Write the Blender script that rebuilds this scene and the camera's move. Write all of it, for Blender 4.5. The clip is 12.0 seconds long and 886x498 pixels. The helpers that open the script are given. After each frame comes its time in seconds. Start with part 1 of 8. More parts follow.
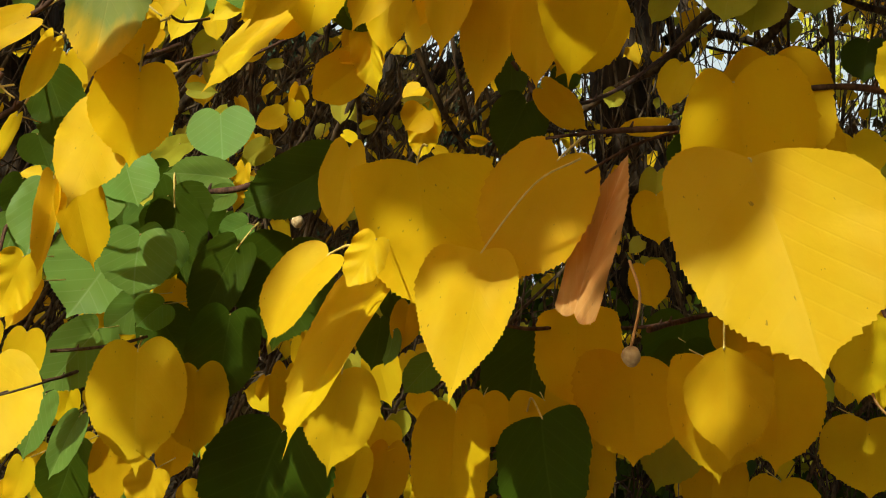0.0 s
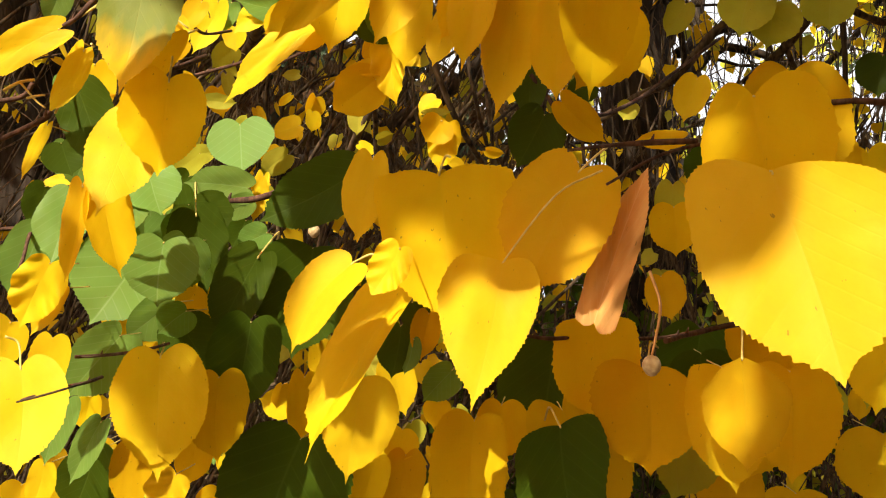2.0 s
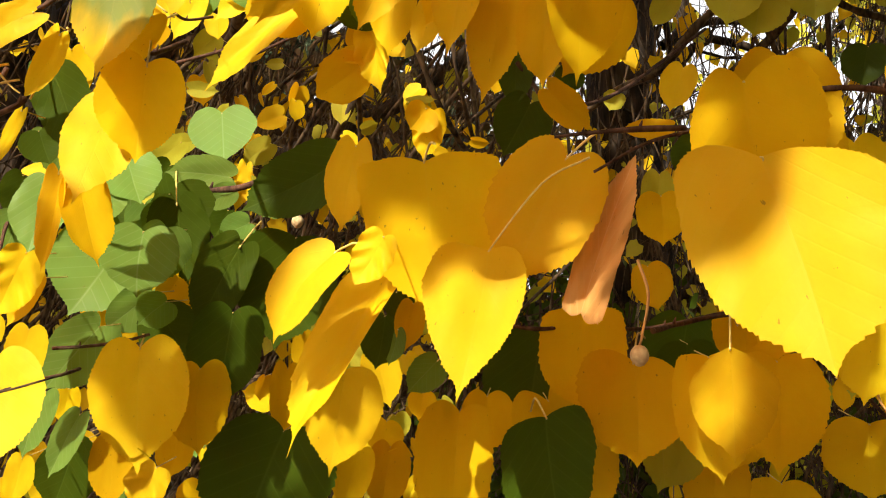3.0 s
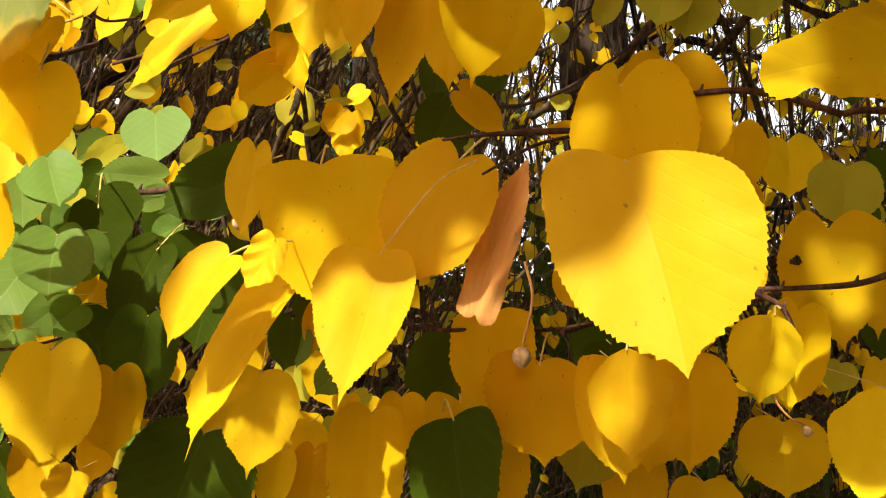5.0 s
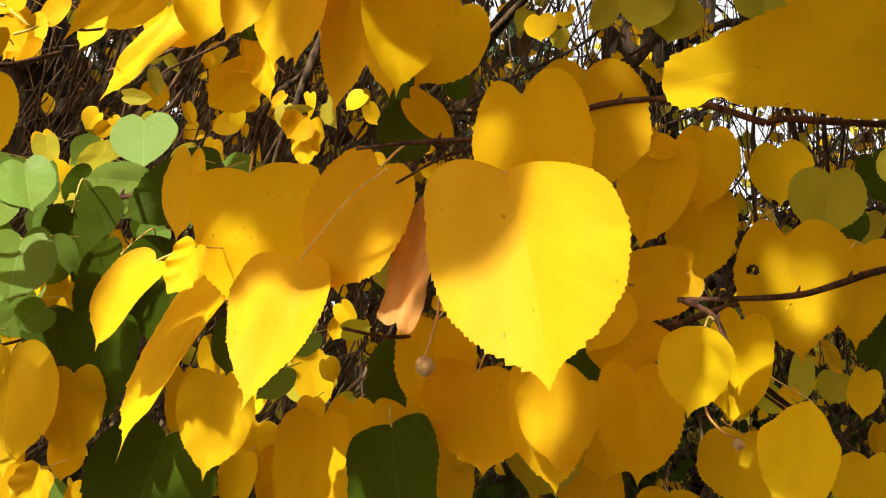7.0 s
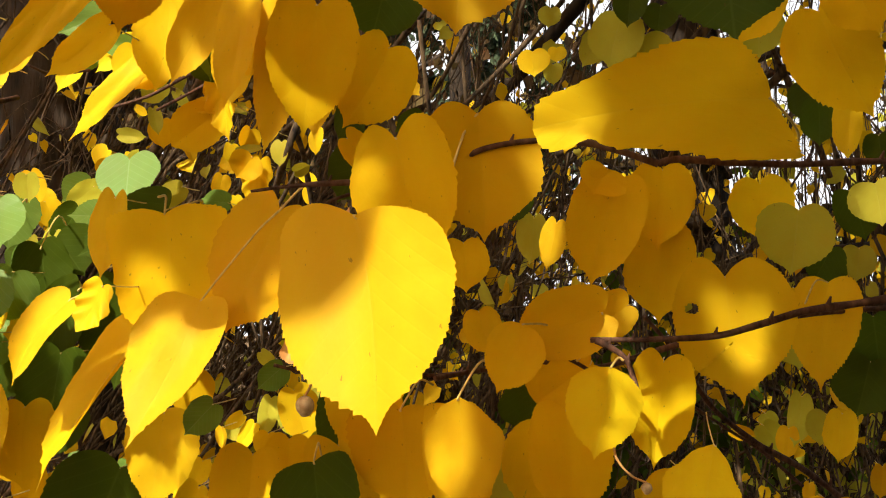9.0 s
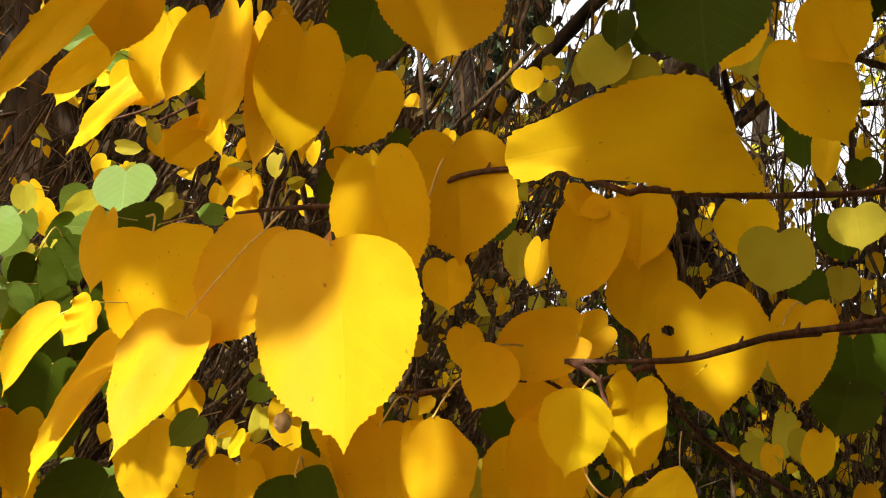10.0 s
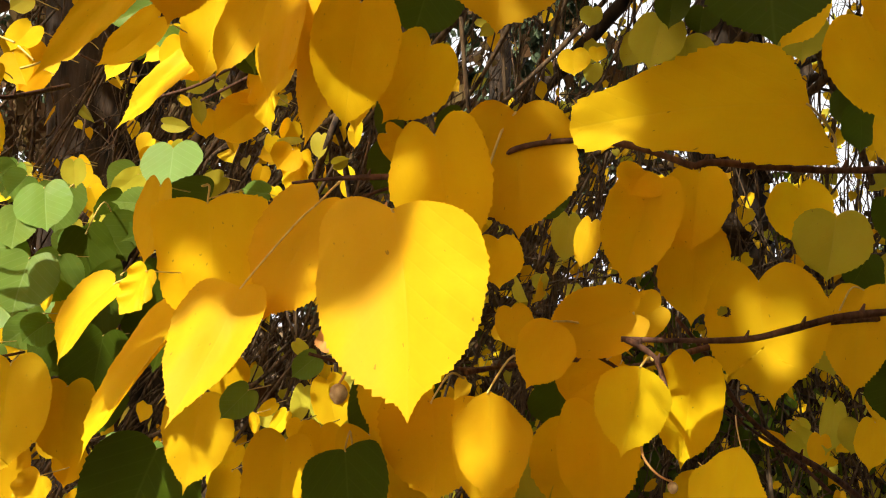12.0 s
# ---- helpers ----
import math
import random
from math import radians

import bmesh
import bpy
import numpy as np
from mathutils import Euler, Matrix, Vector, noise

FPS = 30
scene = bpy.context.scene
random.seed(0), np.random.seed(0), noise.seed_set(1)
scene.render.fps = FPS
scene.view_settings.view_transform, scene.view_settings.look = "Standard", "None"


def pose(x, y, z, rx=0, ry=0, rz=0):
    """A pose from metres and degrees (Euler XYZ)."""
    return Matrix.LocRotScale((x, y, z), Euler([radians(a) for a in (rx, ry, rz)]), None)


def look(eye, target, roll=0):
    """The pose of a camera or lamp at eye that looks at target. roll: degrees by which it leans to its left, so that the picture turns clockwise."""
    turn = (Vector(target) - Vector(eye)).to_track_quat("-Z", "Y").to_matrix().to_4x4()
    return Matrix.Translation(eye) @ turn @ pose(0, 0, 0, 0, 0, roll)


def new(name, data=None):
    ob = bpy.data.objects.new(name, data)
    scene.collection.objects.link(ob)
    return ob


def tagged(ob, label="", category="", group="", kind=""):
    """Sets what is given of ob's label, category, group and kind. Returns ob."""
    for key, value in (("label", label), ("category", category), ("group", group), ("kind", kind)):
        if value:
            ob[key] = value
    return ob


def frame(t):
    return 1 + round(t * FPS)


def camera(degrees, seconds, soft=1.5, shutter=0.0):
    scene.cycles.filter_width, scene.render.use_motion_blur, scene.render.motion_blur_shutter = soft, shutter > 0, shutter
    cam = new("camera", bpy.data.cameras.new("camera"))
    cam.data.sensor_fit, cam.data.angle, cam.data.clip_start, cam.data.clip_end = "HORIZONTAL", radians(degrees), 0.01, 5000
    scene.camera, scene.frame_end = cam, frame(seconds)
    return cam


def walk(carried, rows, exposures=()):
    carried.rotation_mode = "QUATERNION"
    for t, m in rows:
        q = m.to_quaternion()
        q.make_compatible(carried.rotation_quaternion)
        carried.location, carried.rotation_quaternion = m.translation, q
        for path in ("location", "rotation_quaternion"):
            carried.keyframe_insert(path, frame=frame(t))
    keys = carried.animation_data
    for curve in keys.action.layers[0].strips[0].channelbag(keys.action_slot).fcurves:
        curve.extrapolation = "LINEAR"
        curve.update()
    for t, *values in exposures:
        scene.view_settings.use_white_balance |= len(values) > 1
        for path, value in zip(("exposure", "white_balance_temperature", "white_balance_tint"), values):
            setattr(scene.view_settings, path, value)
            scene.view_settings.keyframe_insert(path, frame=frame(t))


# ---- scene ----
cam = camera(52.0, 12.0, soft=1.1)
PATH = [
    (0, (0.02234, 0.00386, 1.51082), (-0.01651, 0.50198, 1.53004), -1.01),
    (0.5, (0.01941, 0.00201, 1.51138), (-0.02233, 0.49968, 1.53567), -0.73),
    (1, (0.01651, -0.00132, 1.51449), (-0.02569, 0.49650, 1.53427), -0.98),
    (1.5, (0.01877, -0.00201, 1.51184), (-0.02391, 0.49563, 1.53501), -0.88),
    (2, (0.01793, -0.00173, 1.51006), (-0.02597, 0.49569, 1.53550), -0.59),
    (2.5, (0.01521, 0.00125, 1.50952), (-0.02296, 0.49926, 1.53243), -0.50),
    (4.5, (0.04151, 0.00795, 1.50805), (0.00957, 0.50654, 1.52776), -0.89),
    (5, (0.05022, 0.00555, 1.50973), (0.02474, 0.50448, 1.53031), -0.90),
    (5.5, (0.05726, 0.00281, 1.51109), (0.03096, 0.50176, 1.52990), -0.67),
    (6, (0.06787, 0.00193, 1.51045), (0.03759, 0.50063, 1.52989), -0.07),
    (6.5, (0.08328, 0.00247, 1.51108), (0.04112, 0.50040, 1.52812), -0.30),
    (7, (0.09894, 0.00798, 1.51128), (0.04595, 0.50467, 1.53355), -0.34),
    (9, (0.15834, 0.01289, 1.51462), (0.07445, 0.50426, 1.55365), -0.06),
    (9.5, (0.16613, 0.00973, 1.51531), (0.08000, 0.50067, 1.55480), 0.36),
    (10, (0.16952, 0.00289, 1.51944), (0.08449, 0.49368, 1.56297), 0.87),
    (10.5, (0.17063, 0.00045, 1.51946), (0.07250, 0.48884, 1.56233), 1.11),
    (11, (0.16703, 0.00403, 1.51754), (0.06842, 0.49269, 1.55604), 0.66),
    (11.5, (0.16151, 0.00660, 1.51497), (0.05969, 0.49466, 1.55283), 1.29),
    (12, (0.15949, 0.00699, 1.51379), (0.05671, 0.49494, 1.55041), 1.79),
]
walk(cam, [(t, look(eye, target, roll)) for t, eye, target, roll in PATH],
     exposures=[(0.0, 0.30, 6100, -5), (0.3, 0.82, 6300, 3), (0.6, 1.04, 6500, 10), (12.0, 1.06, 6500, 10)])

# ---- light: the autumn sun behind and to the left of the camera, and the open sky ----
SUN_WAY = Vector((0.40, 1.0, -1.0)).normalized()
sun = new("sun", bpy.data.lights.new("sun", "SUN"))
sun.data.energy, sun.data.angle, sun.data.color = 4.1, radians(0.53), (1.0, 0.93, 0.80)
sun.matrix_world = look((-3.0, -7.0, 9.0), Vector((-3.0, -7.0, 9.0)) + SUN_WAY)
world = bpy.data.worlds.new("sky")
scene.world = world
world.use_nodes = True
wn = world.node_tree
sky = wn.nodes.new("ShaderNodeTexSky")
sky.sky_type, sky.sun_disc = "NISHITA", False
sky.sun_elevation = math.asin(-SUN_WAY.z)
sky.sun_rotation = math.atan2(-SUN_WAY.x, -SUN_WAY.y)
sky.dust_density = 9.0
wn.links.new(sky.outputs[0], wn.nodes["Background"].inputs[0])
wn.nodes["Background"].inputs[1].default_value = 0.15


# ---- materials ----
def material(name):
    m = bpy.data.materials.new(name)
    m.use_nodes = True
    m.node_tree.nodes.clear()
    return m, m.node_tree.nodes, m.node_tree.links


def math_node(n, l, op, a, b=None, clamp=False):
    k = n.new("ShaderNodeMath")
    k.operation, k.use_clamp = op, clamp
    for i, v in enumerate((a, b)):
        if v is None:
            continue
        if isinstance(v, (int, float)):
            k.inputs[i].default_value = v
        else:
            l.new(v, k.inputs[i])
    return k.outputs[0]


def mix_node(n, l, fac, a, b, kind="MIX"):
    k = n.new("ShaderNodeMix")
    k.data_type, k.blend_type = "RGBA", kind
    for sock, v in ((k.inputs[0], fac), (k.inputs[6], a), (k.inputs[7], b)):
        if isinstance(v, (int, float)):
            sock.default_value = v
        elif isinstance(v, tuple):
            sock.default_value = (*v, 1)
        else:
            l.new(v, sock)
    return k.outputs[2]


def leaf_material(name, front, through_col, second=None, vein=(0.8, 0.6, 0.15), vein_mix=0.07, gloss=0.5, share=0.42, spots=0.5, patch=0.3, jitter=0.10):
    """Thin leaf: a reflecting face, light passing through, veins along the blade's own coordinates, specks and mottling."""
    m, n, l = material(name)
    uv = n.new("ShaderNodeUVMap").outputs[0]
    sep = n.new("ShaderNodeSeparateXYZ")
    l.new(uv, sep.inputs[0])
    u, v = math_node(n, l, "ABSOLUTE", sep.outputs[0]), sep.outputs[1]
    info = n.new("ShaderNodeObjectInfo").outputs["Random"]
    geo = n.new("ShaderNodeNewGeometry").outputs["Random Per Island"]
    rnd = math_node(n, l, "FRACT", math_node(n, l, "ADD", info, geo))
    shift = n.new("ShaderNodeVectorMath")
    shift.operation = "MULTIPLY_ADD"
    l.new(uv, shift.inputs[0])
    shift.inputs[1].default_value = (1, 1, 1)
    comb = n.new("ShaderNodeCombineXYZ")
    l.new(math_node(n, l, "MULTIPLY", rnd, 37.0), comb.inputs[0])
    l.new(math_node(n, l, "MULTIPLY", rnd, 11.0), comb.inputs[2])
    l.new(comb.outputs[0], shift.inputs[2])
    big, fine, spot = (n.new("ShaderNodeTexNoise") for _ in range(3))
    for node, scale, detail in ((big, 2.2, 3), (fine, 26, 4), (spot, 16, 2)):
        node.inputs["Scale"].default_value, node.inputs["Detail"].default_value = scale, detail
        l.new(shift.outputs[0], node.inputs["Vector"])
    # side veins leave the midrib at a slant and bow towards the tip
    slant = math_node(n, l, "SUBTRACT", v, math_node(n, l, "MULTIPLY", u, 0.42))
    wave = math_node(n, l, "ABSOLUTE", math_node(n, l, "SUBTRACT", math_node(n, l, "FRACT", math_node(n, l, "MULTIPLY", slant, 7.0)), 0.5))
    side = math_node(n, l, "SUBTRACT", 1.0, math_node(n, l, "MULTIPLY", wave, 14.0), True)
    mid = math_node(n, l, "SUBTRACT", 1.0, math_node(n, l, "MULTIPLY", u, 32.0), True)
    veins = math_node(n, l, "MAXIMUM", math_node(n, l, "MULTIPLY", side, 0.55), mid)
    ramp = n.new("ShaderNodeMapRange")
    l.new(big.outputs["Fac"], ramp.inputs[0])
    ramp.inputs[1].default_value, ramp.inputs[2].default_value = 0.35, 0.7
    patchy = math_node(n, l, "MULTIPLY", ramp.outputs[0], patch)

    def coat(c, s):
        col = mix_node(n, l, patchy, c, tuple(x * f for x, f in zip(c, (0.9, 0.72, 0.6))))
        if s:
            half = n.new("ShaderNodeMapRange")
            l.new(math_node(n, l, "ADD", v, math_node(n, l, "MULTIPLY", big.outputs["Fac"], 0.5)), half.inputs[0])
            half.inputs[1].default_value, half.inputs[2].default_value = 0.72, 0.95
            col = mix_node(n, l, half.outputs[0], col, s)
        col = mix_node(n, l, math_node(n, l, "MULTIPLY", veins, vein_mix), col, vein)
        sp = n.new("ShaderNodeMapRange")
        l.new(spot.outputs["Fac"], sp.inputs[0])
        sp.inputs[1].default_value, sp.inputs[2].default_value = 0.735, 0.76
        col = mix_node(n, l, math_node(n, l, "MULTIPLY", sp.outputs[0], spots), col, (0.16, 0.07, 0.02))
        hsv = n.new("ShaderNodeHueSaturation")
        l.new(col, hsv.inputs["Color"])
        l.new(math_node(n, l, "ADD", 0.5 - jitter * 0.09, math_node(n, l, "MULTIPLY", rnd, jitter * 0.18)), hsv.inputs["Hue"])
        l.new(math_node(n, l, "ADD", 1 - jitter, math_node(n, l, "MULTIPLY", rnd, 2 * jitter)), hsv.inputs["Value"])
        return hsv.outputs[0]

    col, col2 = coat(front, second), coat(through_col, second)
    bump = n.new("ShaderNodeBump")
    bump.inputs["Strength"].default_value, bump.inputs["Distance"].default_value = 0.16, 0.0006
    l.new(math_node(n, l, "SUBTRACT", math_node(n, l, "MULTIPLY", fine.outputs["Fac"], 0.35), math_node(n, l, "MULTIPLY", veins, 0.35)), bump.inputs["Height"])
    p = n.new("ShaderNodeBsdfPrincipled")
    l.new(col, p.inputs["Base Color"])
    l.new(bump.outputs[0], p.inputs["Normal"])
    p.inputs["Roughness"].default_value, p.inputs["Specular IOR Level"].default_value = gloss, 0.09
    tr = n.new("ShaderNodeBsdfTranslucent")
    l.new(col2, tr.inputs[0])
    l.new(bump.outputs[0], tr.inputs[1])
    mx, out = n.new("ShaderNodeMixShader"), n.new("ShaderNodeOutputMaterial")
    mx.inputs[0].default_value = share
    l.new(p.outputs[0], mx.inputs[1])
    l.new(tr.outputs[0], mx.inputs[2])
    l.new(mx.outputs[0], out.inputs[0])
    return m


def rough_material(name, dark, light, scale=40.0, bump_size=0.004, stretch=(1, 1, 0.25), rough=0.85, spec=0.2, second=0.25):
    """Bark, twig, soil: two scales of noise in colour and relief."""
    m, n, l = material(name)
    tc, mp = n.new("ShaderNodeTexCoord"), n.new("ShaderNodeMapping")
    l.new(tc.outputs["Object"], mp.inputs[0])
    mp.inputs["Scale"].default_value = stretch
    a, b = n.new("ShaderNodeTexNoise"), n.new("ShaderNodeTexNoise")
    for node, s in ((a, scale), (b, scale * second)):
        node.inputs["Scale"].default_value, node.inputs["Detail"].default_value = s, 6
        l.new(mp.outputs[0], node.inputs["Vector"])
    f = math_node(n, l, "ADD", math_node(n, l, "MULTIPLY", a.outputs["Fac"], 0.6), math_node(n, l, "MULTIPLY", b.outputs["Fac"], 0.4))
    ramp = n.new("ShaderNodeMapRange")
    l.new(f, ramp.inputs[0])
    ramp.inputs[1].default_value, ramp.inputs[2].default_value = 0.36, 0.64
    col = mix_node(n, l, ramp.outputs[0], dark, light)
    bump = n.new("ShaderNodeBump")
    bump.inputs["Strength"].default_value, bump.inputs["Distance"].default_value = 0.8, bump_size
    l.new(f, bump.inputs["Height"])
    p, out = n.new("ShaderNodeBsdfPrincipled"), n.new("ShaderNodeOutputMaterial")
    l.new(col, p.inputs["Base Color"])
    l.new(bump.outputs[0], p.inputs["Normal"])
    p.inputs["Roughness"].default_value, p.inputs["Specular IOR Level"].default_value = rough, spec
    l.new(p.outputs[0], out.inputs[0])
    return m


YELLOW = leaf_material("yellow_leaf", (0.84, 0.585, 0.011), (0.94, 0.525, 0.003), vein=(0.85, 0.68, 0.10), vein_mix=0.05)
AMBER = leaf_material("amber_leaf", (0.83, 0.55, 0.007), (0.93, 0.48, 0.002), vein=(0.85, 0.60, 0.08), vein_mix=0.05)
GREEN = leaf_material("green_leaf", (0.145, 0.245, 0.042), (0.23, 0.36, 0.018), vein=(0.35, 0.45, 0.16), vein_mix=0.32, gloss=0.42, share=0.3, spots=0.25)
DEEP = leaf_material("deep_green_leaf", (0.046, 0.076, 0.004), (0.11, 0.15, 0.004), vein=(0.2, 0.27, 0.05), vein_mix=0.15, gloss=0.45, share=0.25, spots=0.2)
LIME = leaf_material("lime_leaf", (0.48, 0.44, 0.04), (0.55, 0.50, 0.02), vein=(0.7, 0.62, 0.2), share=0.4)
TURNING = leaf_material("turning_leaf", (0.22, 0.27, 0.05), (0.32, 0.36, 0.03), second=(0.80, 0.52, 0.015), share=0.38)
DRY = leaf_material("dry_leaf", (0.74, 0.39, 0.13), (0.74, 0.36, 0.09), vein=(0.80, 0.48, 0.22), vein_mix=0.45, gloss=0.7, share=0.2, patch=0.7)
BROWN = leaf_material("withered_leaf", (0.065, 0.040, 0.014), (0.08, 0.048, 0.016), vein=(0.16, 0.10, 0.05), gloss=0.7, share=0.2, patch=0.6, jitter=0.25)
TWIG = rough_material("twig_bark", (0.035, 0.016, 0.010), (0.13, 0.062, 0.035), scale=420, bump_size=0.0006)
SHOOT = rough_material("shoot_bark", (0.009, 0.0055, 0.0035), (0.138, 0.089, 0.045), scale=160, bump_size=0.001)
BARK = rough_material("trunk_bark", (0.008, 0.006, 0.004), (0.055, 0.036, 0.021), scale=34, bump_size=0.02)
STALK = rough_material("leaf_stalk", (0.58, 0.40, 0.08), (0.80, 0.60, 0.18), scale=300, bump_size=0.0003, rough=0.55)
RED_STALK = rough_material("ripe_stalk", (0.42, 0.20, 0.06), (0.62, 0.34, 0.10), scale=300, bump_size=0.0003, rough=0.55)
NUT = rough_material("fruit_skin", (0.36, 0.22, 0.09), (0.62, 0.46, 0.24), scale=420, bump_size=0.0005, stretch=(1, 1, 1))
SOIL = rough_material("leaf_litter", (0.035, 0.022, 0.011), (0.15, 0.085, 0.024), scale=9, bump_size=0.05, stretch=(1, 1, 1))
NEEDLE = rough_material("conifer_needles", (0.015, 0.028, 0.012), (0.055, 0.075, 0.035), scale=30, bump_size=0.01, stretch=(1, 1, 1))


# ---- builders ----
def part(name, data, mat, parent, label="", at=(0, 0, 0)):
    """A mesh (bmesh or mesh) as one object under a thing or a part."""
    if isinstance(data, bmesh.types.BMesh):
        me = bpy.data.meshes.new(name)
        data.to_mesh(me)
        data.free()
    else:
        me = data
    if mat is not None and not me.materials:
        me.materials.append(mat)
    ob = new(name, me)
    ob.location = at
    if parent is not None:
        ob.parent = parent
    return tagged(ob, label=label) if label else ob


def thing(name, at, label, category, group="", kind=""):
    ob = new(name)
    ob.location, ob.empty_display_size = at, 0.02
    return tagged(ob, label, category, group, kind)


def spline(pts, steps=6):
    """Catmull-Rom through the points."""
    p = [Vector(q) for q in pts]
    if len(p) == 2:
        return [p[0].lerp(p[1], i / steps) for i in range(steps + 1)]
    p = [2 * p[0] - p[1]] + p + [2 * p[-1] - p[-2]]
    out = []
    for i in range(1, len(p) - 2):
        a, b, c, d = p[i - 1:i + 3]
        for k in range(steps):
            s = k / steps
            out.append(0.5 * (2 * b + (c - a) * s + (2 * a - 5 * b + 4 * c - d) * s * s + (3 * b - a - 3 * c + d) * s ** 3))
    return out + [p[-2]]


def tube(bm, pts, r0, r1, sides=6, rough=0.0, cap=True):
    """A tapered tube along pts, with uneven girth."""
    rings, up = [], Vector((0.31, 0.2, 0.93))
    for i, p in enumerate(pts):
        d = (pts[min(i + 1, len(pts) - 1)] - pts[max(i - 1, 0)]).normalized()
        x = d.cross(up).normalized()
        y = d.cross(x)
        r = r0 + (r1 - r0) * i / (len(pts) - 1)
        r *= 1 + rough * noise.noise(p * 60)
        rings.append([bm.verts.new(p + r * (math.cos(a) * x + math.sin(a) * y)) for a in (math.tau * k / sides for k in range(sides))])
    for a, b in zip(rings, rings[1:]):
        for k in range(sides):
            bm.faces.new((a[k], a[(k + 1) % sides], b[(k + 1) % sides], b[k])).smooth = True
    if cap:
        bm.faces.new(rings[-1])
        bm.faces.new(rings[0][::-1])
    return bm


def outline(lobe, sharp, blunt, taper, square, count, teeth, bite, wobble):
    """The right half of a lime leaf's margin, from the notch round the lobe to the tip: x in half widths, y in lengths."""
    if lobe < 0:
        foot = [(0, 0), (0.20, -0.35 * lobe), (0.46, -0.9 * lobe), (0.74, 0.04 - 1.6 * lobe), (0.93, 0.14 - 1.3 * lobe)]
    else:
        foot = [(0, 0), (0.17, -0.65 * lobe), (0.42, -lobe), (0.72 + 0.16 * square, -0.45 * lobe + 0.01), (0.93 + 0.06 * square, 0.13 - 0.08 * square)]
    ctrl = foot + [(1.0, 0.30 - 0.6 * min(lobe, 0)), (0.97, 0.47),
            (0.85 + 0.08 * blunt, 0.63), (0.60 - 0.1 * sharp + 0.25 * blunt, 0.78), (0.23 - 0.1 * sharp + 0.38 * blunt, 0.885), (0.075 - 0.03 * sharp + 0.36 * blunt, 0.945), (0, 1)]
    ctrl = [(x * (1 - taper * min(1, max(0, (y - 0.28) / 0.5))) * (1 + 0.08 * noise.noise(Vector((y * 2.6, wobble, 0))) + 0.05 * noise.noise(Vector((y * 8, wobble, 4)))), y) for x, y in ctrl]
    pts = spline([(x, y, 0) for x, y in ctrl], 8)
    run = [0.0]
    for a, b in zip(pts, pts[1:]):
        run.append(run[-1] + (b - a).length)
    out, j = [], 0
    for i in range(count + 1):
        s = run[-1] * i / count
        while j < len(run) - 2 and run[j + 1] < s:
            j += 1
        q = pts[j].lerp(pts[j + 1], (s - run[j]) / max(run[j + 1] - run[j], 1e-9))
        if teeth and 0.13 * count < i < count - 1:
            ph = (i * teeth / count) % 1.0
            along = pts[j + 1] - pts[j]
            away = Vector((2 * along.y, -along.x * 0.3, 0)).normalized()
            size = 0.7 + 1.3 * noise.noise(Vector((int(i * teeth / count) * 0.73, wobble, 7)))
            q = q + bite * size * ph * away * min(1, (count - i) / 16, (i / count - 0.13) * 2.6)
        out.append((max(q.x, 0.0), max(q.y, out[-1][1] + 0.0004) if out and q.y > 0.2 else q.y))
    out[0], out[-1] = (0.0, 0.0), (0.0, 1.0)
    return out


